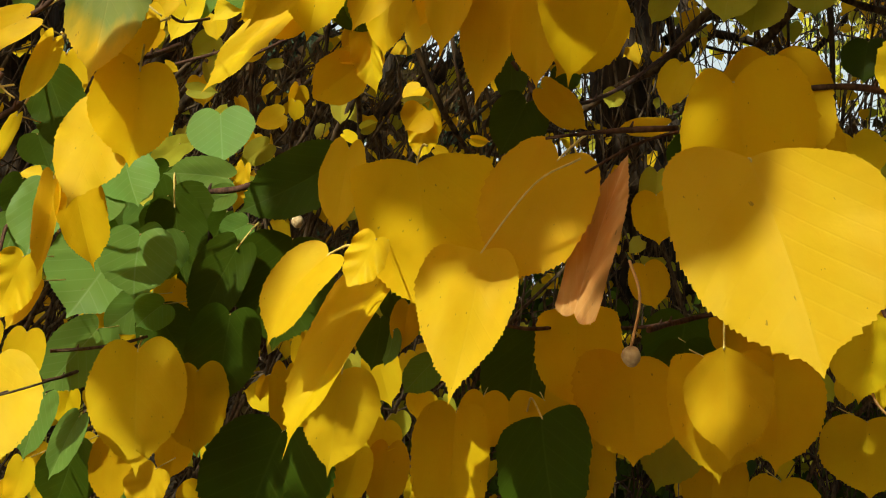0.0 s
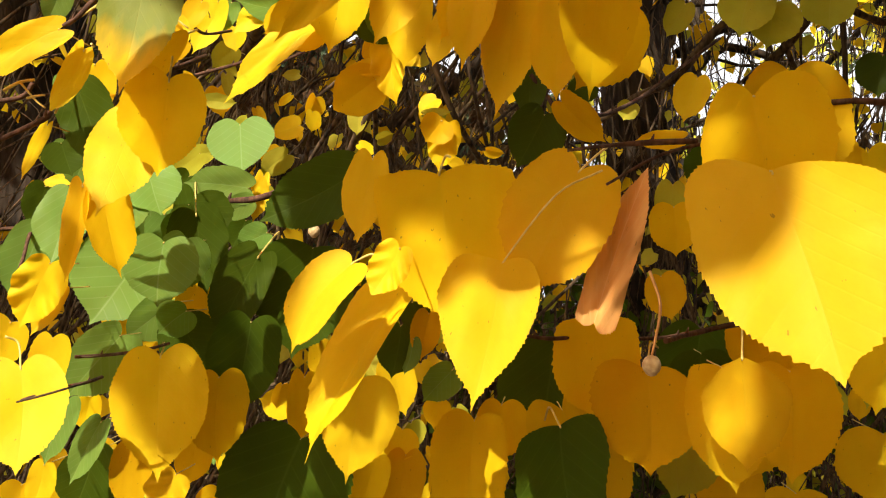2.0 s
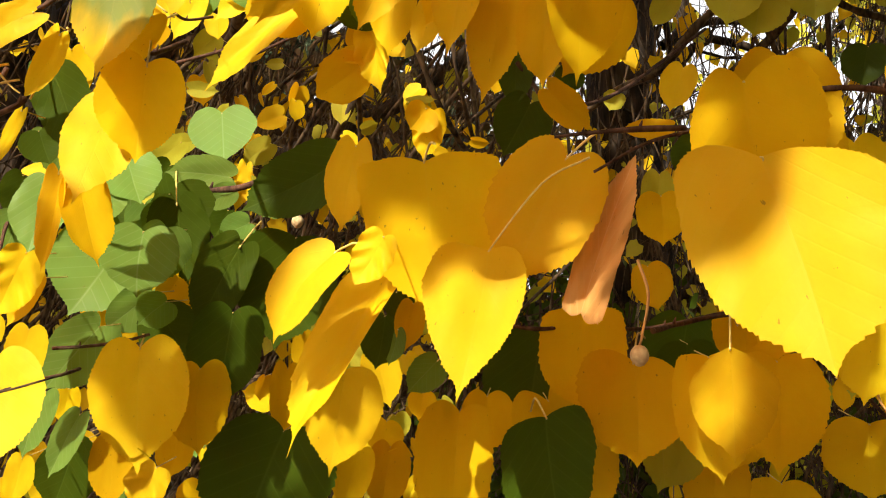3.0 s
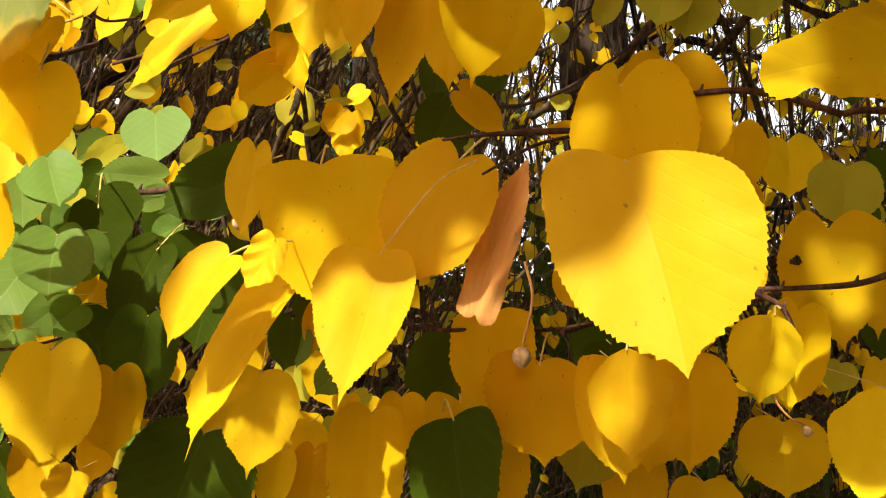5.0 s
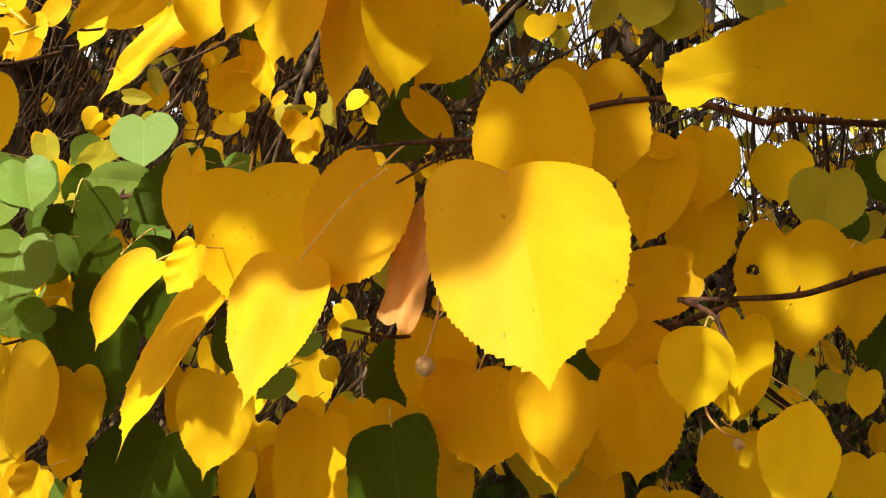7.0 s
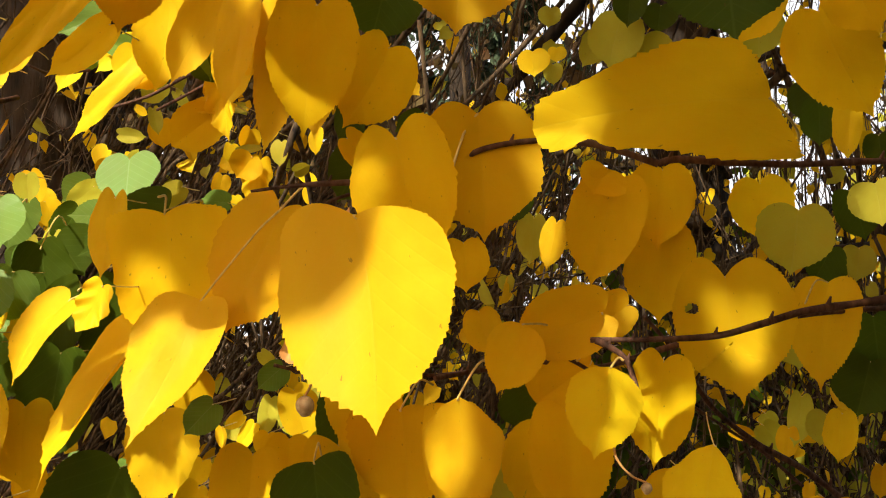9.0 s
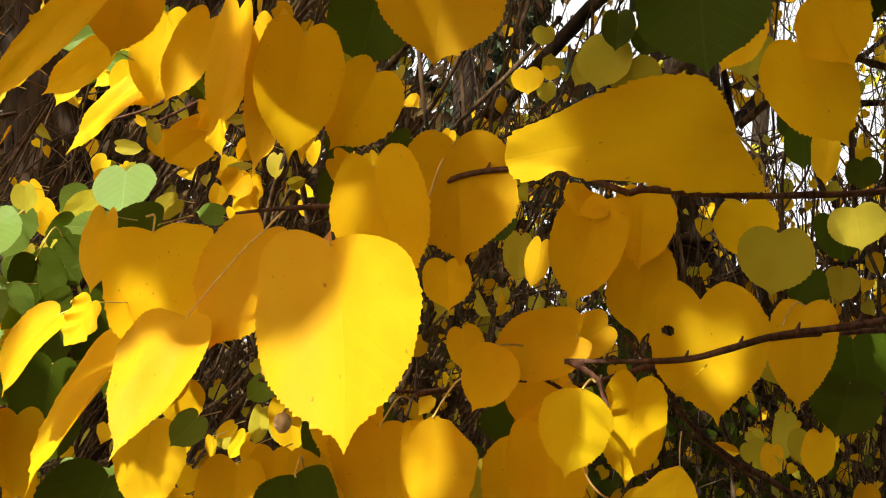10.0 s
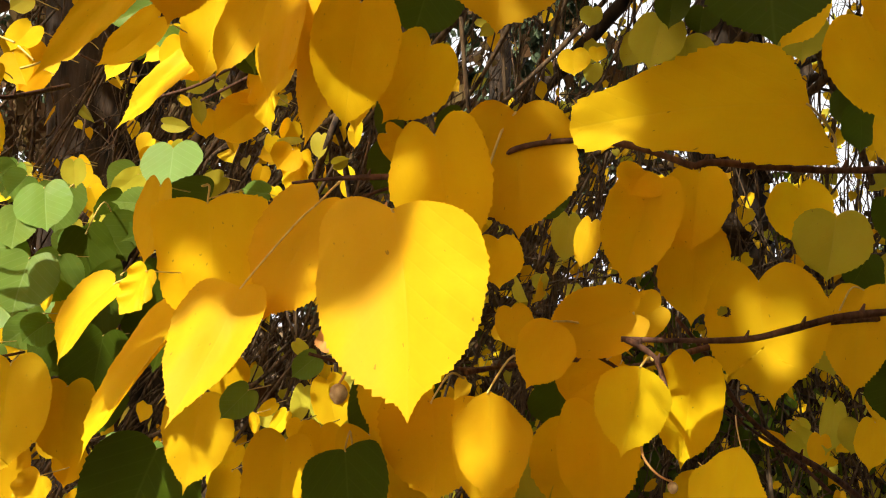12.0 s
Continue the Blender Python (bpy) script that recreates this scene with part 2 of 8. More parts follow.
def blade(length, width, fold=8.0, curl=10.0, cup=0.0, lobe=0.10, sharp=0.5, blunt=0.0, taper=0.0, square=0.0, skew=0.0, broad=0.0, wavy=0.03, twist=0.0, sway=0.0, crimp=0.0, hole=None, waist=None, droop=0.0, fine=1, seed=0):
    """A leaf blade as vertices, faces and blade coordinates: x across, y from the notch to the tip, z its face."""
    count, across, teeth, bite = ((22, 3, 0, 0), (72, 5, 18, 0.050), (136, 7, 34, 0.048), (208, 9, 52, 0.042))[fine]
    if hole:
        count, across = 240, 30
    own = random.Random(seed)
    sway += own.uniform(-0.03, 0.03)
    edges = {s: outline(lobe * own.uniform(0.8, 1.2), sharp, blunt, taper, square, count, teeth, bite, seed * 5.1 + s) for s in (1, -1)}
    wide = {1: own.uniform(0.93, 1.07) + broad}
    wide[-1] = 2 - wide[1]
    verts, uvs, faces, mids = [], [], [], {}
    c, f = radians(curl), math.tan(radians(fold))
    off = Vector((seed * 3.7, seed * 1.3, 0))

    def put(x, y):
        X, Y = x * width / 2, y * length
        if waist and x * waist[0] > 0:
            X *= 1 - waist[2] * math.exp(-((y - waist[1]) / 0.055) ** 2)
        z = f * (math.sqrt(X * X + (0.04 * width) ** 2) - 0.04 * width) + cup * x * x * width / 2
        z += wavy * length * (noise.noise(Vector((x * 1.3, y * 2.2, 0)) + off) + 0.35 * abs(x) * noise.noise(Vector((x * 4, y * 7, 3)) + off))
        if crimp:
            z += crimp * length * abs(x) ** 1.5 * math.sin(y * 17 - abs(x) * 6 + seed)
        z -= 0.0005 * length * abs(math.sin(math.pi * 7 * (y - 0.42 * abs(x)))) * min(1, abs(x) * 4) * (1 - 0.6 * abs(x))
        Y += (skew * X + droop * max(x, 0.0) ** 4 * width / 2) * (1 - max(y, 0.0))
        X += sway * length * 4 * y * (1 - y)
        if twist:
            a = radians(twist) * y
            X, z = X * math.cos(a) - z * math.sin(a), X * math.sin(a) + z * math.cos(a)
        if abs(c) > 1e-4:
            r = length / c
            s = c * Y / length
            Y, z = r * math.sin(s) - z * math.sin(s), r * (1 - math.cos(s)) + z * math.cos(s)
        verts.append(Vector((X, Y, z)))
        uvs.append((x, y))
        return len(verts) - 1

    for side in (1, -1):
        last, reach = None, 0.25
        for x, y in edges[side]:
            x *= wide[side]
            reach = max(reach, min(1.0, y - 0.32 * x))
            row = []
            for k in range(across + 1):
                px, py = side * x * k / across, round(reach + (y - reach) * k / across, 5)
                if abs(px) > 1e-6:
                    row.append(put(px, py))
                else:
                    if py not in mids:
                        mids[py] = put(0.0, py)
                    row.append(mids[py])
            if last:
                for k in range(across):
                    q = [last[min(k, len(last) - 1)], last[min(k + 1, len(last) - 1)], row[min(k + 1, len(row) - 1)], row[min(k, len(row) - 1)]]
                    q = [v for i, v in enumerate(q) if v not in q[:i]]
                    if len(q) > 2:
                        if hole:
                            mu = sum(uvs[v][0] for v in q) / len(q), sum(uvs[v][1] for v in q) / len(q)
                            if math.hypot((mu[0] - hole[0]) / 2, mu[1] - hole[1]) < hole[2] * (1 + 0.5 * noise.noise(Vector((mu[0] * 9, mu[1] * 9, 0)))):
                                continue
                        faces.append(q if side > 0 else q[::-1])
            last = row
    # the chord from notch to tip becomes the y axis again
    tip = verts[mids[max(mids)]] - verts[mids[min(mids)]]
    base = verts[mids[min(mids)]].copy()
    turn = Vector((tip.x, tip.y, tip.z)).rotation_difference(Vector((0, 1, 0)))
    k = length / tip.length
    return [turn @ ((v - base) * k) for v in verts], faces, uvs


def frame_of(base, tip, roll):
    """Axes of a leaf whose face looks towards -y of the world, turned by roll degrees about its own length."""
    along = (tip - base).normalized()
    face = Vector((0, -1, 0))
    face = (face - along * face.dot(along)).normalized()
    face = Matrix.Rotation(radians(roll), 3, along) @ face
    return Matrix((along.cross(face), along, face)).transposed()


def leaf(branch, base, tip, width, roll, mat, stalk=None, label="", stalk_mat=None, thick=0.00042, **shape):
    """One lime leaf of a branch, with its stalk from the notch to the point where it leaves the twig."""
    leaf.count += 1
    base, tip = Vector(base), Vector(tip)
    verts, faces, uvs = blade((tip - base).length, width, seed=leaf.count, **shape)
    turn = frame_of(base, tip, roll)
    me = bpy.data.meshes.new("leaf")
    me.from_pydata([turn @ v for v in verts], [], faces)
    me.shade_smooth()
    layer = me.uv_layers.new(name="blade")
    flat = np.array(uvs, dtype=np.float32)[[lp.vertex_index for lp in me.loops]]
    layer.data.foreach_set("uv", flat.ravel())
    ob = part("leaf", me, mat, branch, label, at=base - branch.location)
    if stalk is not None:
        s = Vector(stalk) - base
        if thick < 0.0003:
            s = Vector((0.3 * s.x, s.y, 0.1 * s.z))
        mid = s * 0.5 - (tip - base).normalized() * s.length * (0.22 if thick > 0.0003 else 0.0) + Vector((0, 0.004, 0))
        inner = turn @ Vector((0, 0.02 * (tip - base).length, -0.0012 - 0.03 * (tip - base).length))
        part("petiole", tube(bmesh.new(), spline([inner, Vector((0, 0, 0)), mid, s], 5), thick, thick * 1.3, 5), stalk_mat or STALK, ob)
    return ob


leaf.count = 0


def twig(branch, pts, r0, r1, mat=None, name="twig", label="", buds=True):
    """A twig with uneven girth and buds where it bends."""
    o = branch.location
    line = spline([Vector(p) - o for p in pts], 7)
    bm = tube(bmesh.new(), line, r0, r1, 8, 0.25)
    for i in range(5, len(line) - 2, 9) if buds else ():
        r = r0 + (r1 - r0) * i / len(line)
        tube(bm, spline([line[i], line[i] + Vector((0.4 * r, -0.3 * r, 1.3 * r)), line[i] + Vector((0.9 * r, -0.2 * r, 2.8 * r))], 3), r * 0.9, r * 0.25, 5)
    return part(name, bm, mat or TWIG, branch, label)


# ---- ground, trees and undergrowth behind the leaves ----
def ground_sheet():
    bm = bmesh.new()
    steps = [-200, -80, -40, -20, -10, -5, -2, 0, 1, 2, 3, 4, 5, 6, 8, 10, 13, 17, 22, 30, 45, 80, 200]
    grid = [[bm.verts.new((x, y, 0.12 * noise.noise(Vector((x * 0.6, y * 0.6, 0))))) for x in steps] for y in steps]
    for a, b in zip(grid, grid[1:]):
        for k in range(len(steps) - 1):
            bm.faces.new((a[k], a[k + 1], b[k + 1], b[k])).smooth = True
    ob = part("ground", bm, SOIL, None)
    return tagged(ob, "woodland ground under brown and yellow leaf litter", "ground", kind="structure")


def trunk_mesh(path, r0, r1, sides=28, steps=8, ridge=0.16):
    """A bark-covered stem: ridges run along it and break up."""
    line = spline(path, steps)
    bm = bmesh.new()
    rings = []
    for i, p in enumerate(line):
        d = (line[min(i + 1, len(line) - 1)] - line[max(i - 1, 0)]).normalized()
        x = d.cross(Vector((0.1, 1, 0.05))).normalized()
        y = d.cross(x)
        r = r0 + (r1 - r0) * i / (len(line) - 1)
        ring = []
        for k in range(sides):
            a = math.tau * k / sides
            w = 1 + ridge * noise.noise(Vector((math.cos(a) * 4, math.sin(a) * 4, p.z * 2.2))) + 0.08 * noise.noise(Vector((math.cos(a) * 1.2, math.sin(a) * 1.2, p.z)))
            ring.append(bm.verts.new(p + r * w * (math.cos(a) * x + math.sin(a) * y)))
        rings.append(ring)
    for a, b in zip(rings, rings[1:]):
        for k in range(sides):
            bm.faces.new((a[k], a[(k + 1) % sides], b[(k + 1) % sides], b[k])).smooth = True
    bm.faces.new(rings[-1])
    return bm


def small_leaf(rng, verts, faces, uvs, at, size, droop=0.6):
    """A plain small heart-shaped leaf, folded along its middle, hanging at a chance angle."""
    way = Vector((rng.uniform(-1, 1), rng.uniform(-1, 1), -droop - rng.random())).normalized()
    side = way.cross(Vector((rng.uniform(-1, 1), rng.uniform(-0.4, 0.4) - 0.6, rng.uniform(-0.5, 0.5)))).normalized()
    up = side.cross(way) * rng.uniform(0.05, 0.3)
    n = len(verts)
    for x, y in ((0, 0), (0.28, -0.1), (0.5, 0.2), (0.42, 0.55), (0.12, 0.88), (0, 1.05), (-0.12, 0.88), (-0.42, 0.55), (-0.5, 0.2), (-0.28, -0.1), (0, 0.45)):
        verts.append(at + size * (way * y + side * x + up * abs(x)))
        uvs.append((x * 2, y))
    m = n + 10
    faces += [(n, n + 1, n + 2, m), (n + 2, n + 3, n + 4, m), (n + 4, n + 5, m), (n, m, n + 8, n + 9), (n + 8, m, n + 6, n + 7), (n + 6, m, n + 5)]


def leaf_cloud(name, spots, sizes, mat, label, category, seed, parent=None):
    rng = random.Random(seed)
    verts, faces, uvs = [], [], []
    for p in spots:
        small_leaf(rng, verts, faces, uvs, p, rng.uniform(*sizes))
    me = bpy.data.meshes.new(name)
    me.from_pydata(verts, [], faces)
    me.shade_smooth()
    lay = me.uv_layers.new(name="blade")
    lay.data.foreach_set("uv", np.array(uvs, dtype=np.float32)[[lp.vertex_index for lp in me.loops]].ravel())
    ob = part(name, me, mat, parent)
    return tagged(ob, label, category, kind="stuff")


def bent(rng, a, b, wild, n=4):
    """A line of points from a to b that wanders."""
    a, b = Vector(a), Vector(b)
    d = (b - a).length * wild
    return [a.lerp(b, k / n) + (Vector((rng.gauss(0, d), rng.gauss(0, d), rng.gauss(0, d))) if 0 < k < n else Vector()) for k in range(n + 1)]


ground_sheet()


def bright_sky():
    """A glowing white sheet far off behind the wood, added to whiten the low sky."""
    m, n, l = material("white_sky_glow")
    e, out = n.new("ShaderNodeEmission"), n.new("ShaderNodeOutputMaterial")
    e.inputs[0].default_value, e.inputs[1].default_value = (0.97, 0.99, 1.0, 1), 0.62
    l.new(e.outputs[0], out.inputs[0])
    bm = bmesh.new()
    rows = []
    for k in range(41):
        a = radians(-80 + 4 * k)
        rows.append([bm.verts.new((90 * math.sin(a), 90 * math.cos(a), z)) for z in (-1, 20, 60)])
    for a, b in zip(rows, rows[1:]):
        for j in range(2):
            bm.faces.new((a[j], b[j], b[j + 1], a[j + 1])).smooth = True
    tagged(part("backdrop", bm, m, None), "glowing white sheet standing for the bright sky far behind the trees", "sky", kind="structure")


bright_sky()

# the old lime whose low branches these are
lime = thing("lime_tree", (-1.73, 2.95, 0), "old lime tree with dark furrowed bark", "tree")
part("trunk", trunk_mesh([(0.1, 0.05, -0.1), (0.06, 0.02, 0.5), (0.05, 0, 1.2), (0.02, 0, 2.0), (-0.03, 0, 3.0), (-0.1, 0.1, 5.5)], 0.26, 0.17, 48, 14), BARK, lime)
rng = random.Random(4)
for k in range(9):
    a = rng.uniform(-0.6, 2.2)
    z = rng.uniform(1.7, 3.6)
    end = (2.6 * math.cos(a), -1.2 + 2.2 * math.sin(a), z + rng.uniform(0.2, 1.6))
    part("limb", tube(bmesh.new(), spline(bent(rng, (0, 0, z), end, 0.05), 5), 0.035, 0.012, 8, 0.1), BARK, lime)


second = thing("lime_tree", (2.30, 4.0, 0), "dark lime trunk standing among the undergrowth", "tree")
part("trunk", trunk_mesh([(0, 0, -0.1), (0.02, 0, 1.0), (0, 0.03, 2.2), (-0.05, 0.05, 3.6), (-0.1, 0, 6.0)], 0.21, 0.12, 40, 14), BARK, second)
for k in range(6):
    a, z = rng.uniform(0, 6.28), rng.uniform(2.6, 4.6)
    part("limb", tube(bmesh.new(), spline(bent(rng, (0, 0, z), (1.6 * math.cos(a), 1.6 * math.sin(a), z + rng.uniform(0.6, 1.8)), 0.06), 5), 0.03, 0.006, 7, 0.1), BARK, second)


def sucker(seed, at, count, spread, height, lean, label):
    """A clump of thin upright shoots from one foot, with a thin scatter of leaves."""
    rng = random.Random(seed)
    ob = thing("lime_sucker", at, label, "shoots", "lime suckers")
    spots = []
    for _ in range(count):
        bm = bmesh.new()
        foot = Vector((rng.gauss(0, spread * 0.25), rng.gauss(0, spread * 0.3), 0))
        top = foot + Vector((rng.gauss(lean, spread), rng.gauss(0, spread * 0.5), height * rng.uniform(0.75, 1.25)))
        line = spline(bent(rng, foot, top, 0.035, 5), 4)
        r = rng.choice((0.0018, 0.0025, 0.003, 0.004, 0.007))
        tube(bm, line, r, r * 0.45, 5, 0.15, False)
        for _ in range(4):
            i = rng.randrange(6, len(line) - 2)
            tip = line[i] + Vector((rng.gauss(0.08, 0.16), rng.gauss(0, 0.12), rng.uniform(0.05, 0.3)))
            side = spline(bent(rng, line[i], tip, 0.08, 3), 3)
            tube(bm, side, r * 0.5, r * 0.22, 4, 0, False)
            spots += [p + Vector((rng.gauss(0, 0.015), rng.gauss(0, 0.015), -0.01)) for p in side[3:] if rng.random() < (0.09 if lean > 0.8 else 0.22)]
        part("stem", bm, SHOOT, ob)
    return [p + Vector(at) for p in spots]


spots = []
for k, (x, y, n, s, h, lean) in enumerate((
        (-2.3, 2.2, 34, 0.35, 2.3, 1.5), (-1.95, 1.9, 36, 0.3, 2.2, 1.35), (-1.60, 1.6, 26, 0.22, 2.1, 1.1), (-1.9, 2.4, 36, 0.35, 2.5, 1.5),
        (-1.1, 2.0, 30, 0.3, 2.4, 0.9), (-0.70, 1.6, 14, 0.2, 2.1, 0.6), (-0.45, 2.2, 26, 0.3, 2.3, 0.5), (0.10, 2.5, 22, 0.3, 2.4, 0.3),
        (0.55, 2.1, 18, 0.25, 2.3, 0.1), (0.95, 2.7, 36, 0.35, 2.6, -0.1), (-2.4, 3.3, 30, 0.4, 2.6, 1.2), (1.5, 3.2, 38, 0.5, 2.8, -0.1), (2.1, 2.9, 26, 0.4, 2.8, -0.2), (-1.0, 3.0, 36, 0.5, 2.8, 0.8),
        (-0.35, 4.0, 40, 0.6, 3.6, 0.2), (0.45, 4.6, 44, 0.7, 4.0, 0.0), (1.2, 4.1, 40, 0.6, 3.6, 0.1), (2.0, 5.0, 40, 0.7, 4.0, 0.0))):
    spots += sucker(20 + k, (x, y, 0), n, s, h, lean, "clump of thin grey-brown lime suckers with few leaves")
rng = random.Random(8)
rng.shuffle(spots)
third = len(spots) // 3
leaf_cloud("sucker_leaves", spots[:2 * third], (0.02, 0.05), YELLOW, "small yellow leaves scattered on the suckers", "leaves", 3)
leaf_cloud("sucker_leaves", spots[2 * third:], (0.02, 0.05), LIME, "small yellow-green leaves scattered on the suckers", "leaves", 5)


def shrub(seed, at, r, h, leaves, mat, label, stems=26, sizes=(0.03, 0.065)):
    """A bush: stems that fork, and leaves round their ends."""
    rng = random.Random(seed)
    ob = thing("shrub", at, label, "shrub", "shrubs")
    spots = []
    for _ in range(stems):
        bm = bmesh.new()
        a = rng.uniform(0, math.tau)
        q = r * math.sqrt(rng.random())
        top = Vector((q * math.cos(a), q * math.sin(a), h * rng.uniform(0.45, 1.0)))
        line = spline(bent(rng, (0.15 * top.x, 0.15 * top.y, 0), top, 0.05, 4), 3)
        tube(bm, line, 0.008, 0.003, 4, 0, False)
        for _ in range(5):
            i = rng.randrange(3, len(line))
            end = line[i] + Vector((rng.gauss(0, 0.25 * r), rng.gauss(0, 0.25 * r), rng.gauss(0.05, 0.12 * h)))
            tube(bm, spline(bent(rng, line[i], end, 0.08, 3), 2), 0.0035, 0.0015, 4, 0, False)
            for _ in range(leaves // (stems * 5)):
                spots.append(line[i].lerp(end, rng.uniform(0.2, 1.1)) + Vector([rng.gauss(0, 0.06) for _ in range(3)]))
        part("stem", bm, SHOOT, ob)
    leaf_cloud("foliage", spots, sizes, mat, "", "", seed, ob)


for k, (x, y, r, h, n, mat, what) in enumerate((
        (-1.0, 3.6, 0.8, 2.4, 1500, BROWN, "withered brown"), (0.1, 3.5, 0.8, 1.7, 1300, DEEP, "dark green"), (1.2, 3.8, 0.8, 1.5, 900, LIME, "thin yellow-green"),
        (2.2, 4.4, 0.9, 1.7, 1000, DEEP, "dark green"), (-2.6, 4.6, 1.0, 3.0, 2400, BROWN, "withered brown"), (-0.6, 4.8, 1.1, 2.9, 2200, BROWN, "withered brown"),
        (0.9, 5.6, 1.1, 2.1, 1400, DEEP, "dark green"), (2.9, 6.4, 1.2, 2.0, 1000, YELLOW, "thin yellow"), (-2.2, 6.4, 1.3, 3.4, 2600, BROWN, "withered brown"),
        (0.2, 2.9, 0.6, 1.25, 800, DEEP, "dark green"), (1.15, 4.7, 0.7, 2.1, 1300, BROWN, "withered brown"), (1.75, 4.5, 0.7, 2.4, 1500, BROWN, "withered brown"), (2.7, 4.9, 0.8, 2.7, 2000, BROWN, "withered brown"), (3.6, 5.0, 0.8, 3.0, 2600, DEEP, "dark green"), (4.5, 5.5, 0.9, 3.0, 2600, DEEP, "dark green"),
        (-2.75, 3.3, 0.7, 3.0, 3000, BROWN, "withered brown"), (-3.6, 4.2, 0.9, 3.2, 3400, BROWN, "withered brown"), (-4.6, 5.6, 1.0, 3.4, 3000, BROWN, "withered brown"), (1.0, 3.0, 0.6, 1.25, 700, DEEP, "dark green"),
        (-0.3, 6.6, 1.0, 2.0, 2600, BROWN, "withered brown"), (0.6, 6.4, 1.0, 2.0, 2600, BROWN, "withered brown"), (1.5, 6.2, 0.9, 2.0, 2400, BROWN, "withered brown"))):
    shrub(60 + k, (x, y, 0), r, h, n, mat, what + " shrub of the undergrowth, twiggy and uneven")


for k, (x, y, r, h) in enumerate(((1.9, 7.2, 0.9, 2.9), (3.2, 6.9, 1.0, 3.3), (4.6, 7.2, 1.0, 3.4), (6.0, 7.6, 1.1, 3.4))):
    shrub(90 + k, (x, y, 0), r, h - 0.6, 1800, BROWN, "dense withered brown thicket at the back", 44, (0.05, 0.10))


def far_tree(seed, at, h, r, mat, leaves, sizes, label, girth=0.11):
    """A woodland tree: trunk, forking limbs, and a loose crown of small leaves with gaps."""
    rng = random.Random(seed)
    ob = thing("tree", at, label, "tree", "woodland trees")
    part("trunk", trunk_mesh(bent(rng, (0, 0, -0.1), (rng.gauss(0, 0.3), 0, h), 0.012, 5), girth, girth * 0.3, 12, 4), BARK, ob)
    spots = []
    for k in range(34):
        bm = bmesh.new()
        z = h * rng.uniform(0.12, 0.95)
        a = rng.uniform(0, math.tau)
        q = r * (1.1 - z / h) * rng.uniform(0.6, 1.1) + 0.3
        end = Vector((q * math.cos(a), q * math.sin(a), z + q * rng.uniform(0.0, 0.5)))
        line = spline(bent(rng, (0, 0, z), end, 0.05, 4), 3)
        tube(bm, line, 0.028, 0.006, 5, 0, False)
        for _ in range(7):
            i = rng.randrange(2, len(line))
            tip = line[i] + Vector((rng.gauss(0, 0.22 * q), rng.gauss(0, 0.22 * q), rng.gauss(0, 0.15 * q)))
            tube(bm, spline(bent(rng, line[i], tip, 0.1, 3), 2), 0.009, 0.003, 4, 0, False)
            for _ in range(leaves // (34 * 7)):
                spots.append(line[i].lerp(tip, rng.uniform(0.1, 1.15)) + Vector([rng.gauss(0, 0.11) for _ in range(3)]))
        part("limb", bm, BARK, ob)
    leaf_cloud("crown", spots, sizes, mat, "", "", seed, ob)


far_tree(101, (0.75, 4.3, 0), 7, 1.8, YELLOW, 1000, (0.04, 0.08), "young lime tree with thin yellow crown", 0.22)
far_tree(102, (-3.4, 7.5, 0), 9, 3.0, BROWN, 9000, (0.08, 0.16), "woodland tree with withered brown leaves", 0.14)
far_tree(103, (-1.2, 8.0, 0), 9, 2.8, BROWN, 3000, (0.06, 0.12), "woodland tree with withered brown leaves", 0.14)
far_tree(104, (1.6, 9.5, 0), 8, 2.0, LIME, 700, (0.05, 0.10), "woodland tree thinning to yellow-green", 0.12)
far_tree(105, (3.9, 8.4, 0), 8, 2.2, LIME, 1200, (0.05, 0.10), "woodland tree thinning to yellow-green", 0.12)
far_tree(106, (-6.0, 11, 0), 11, 3.6, NEEDLE, 9000, (0.10, 0.20), "dark conifer far behind", 0.18)
far_tree(107, (-1.6, 13, 0), 11, 3.0, NEEDLE, 9000, (0.10, 0.20), "dark conifer far behind", 0.18)
far_tree(108, (5.6, 14, 0), 11, 2.8, NEEDLE, 1500, (0.08, 0.16), "dark conifer far behind", 0.18)
far_tree(109, (-3.0, 14, 0), 12, 3.6, NEEDLE, 9000, (0.10, 0.20), "dark conifer far behind", 0.2)
far_tree(110, (8.0, 12, 0), 10, 3.4, LIME, 1400, (0.07, 0.13), "woodland tree thinning to yellow-green", 0.16)

# the main branch
main = thing("lime_twig", (0.1802, 0.3429, 1.5703), "golden lime twig with broad yellow and amber leaves", "leafy twig", "lime branches")
twig(main, [(0.0481, 0.3271, 1.5492), (0.0660, 0.3294, 1.5590), (0.0830, 0.3470, 1.5657), (0.1048, 0.3403, 1.5694), (0.1168, 0.3367, 1.5762), (0.1371, 0.3399, 1.5796), (0.1580, 0.3450, 1.5785), (0.1802, 0.3429, 1.5703)], 0.0005, 0.0015)
twig(main, [(0.0343, 0.3246, 1.5615), (0.0480, 0.3226, 1.5625), (0.0639, 0.3238, 1.5635), (0.0808, 0.3300, 1.5646)], 0.0006, 0.0013)
leaf(main, (0.0892, 0.2660, 1.5449), (0.1011, 0.2450, 1.4847), 0.0571, 17.6, YELLOW, (0.1039, 0.3195, 1.5490), label="large broad golden yellow leaf, half in sun", fine=3, lobe=0.045, sharp=0.35, square=0.6, skew=-0.42, droop=0.55, fold=11, curl=10, thick=0.00028)
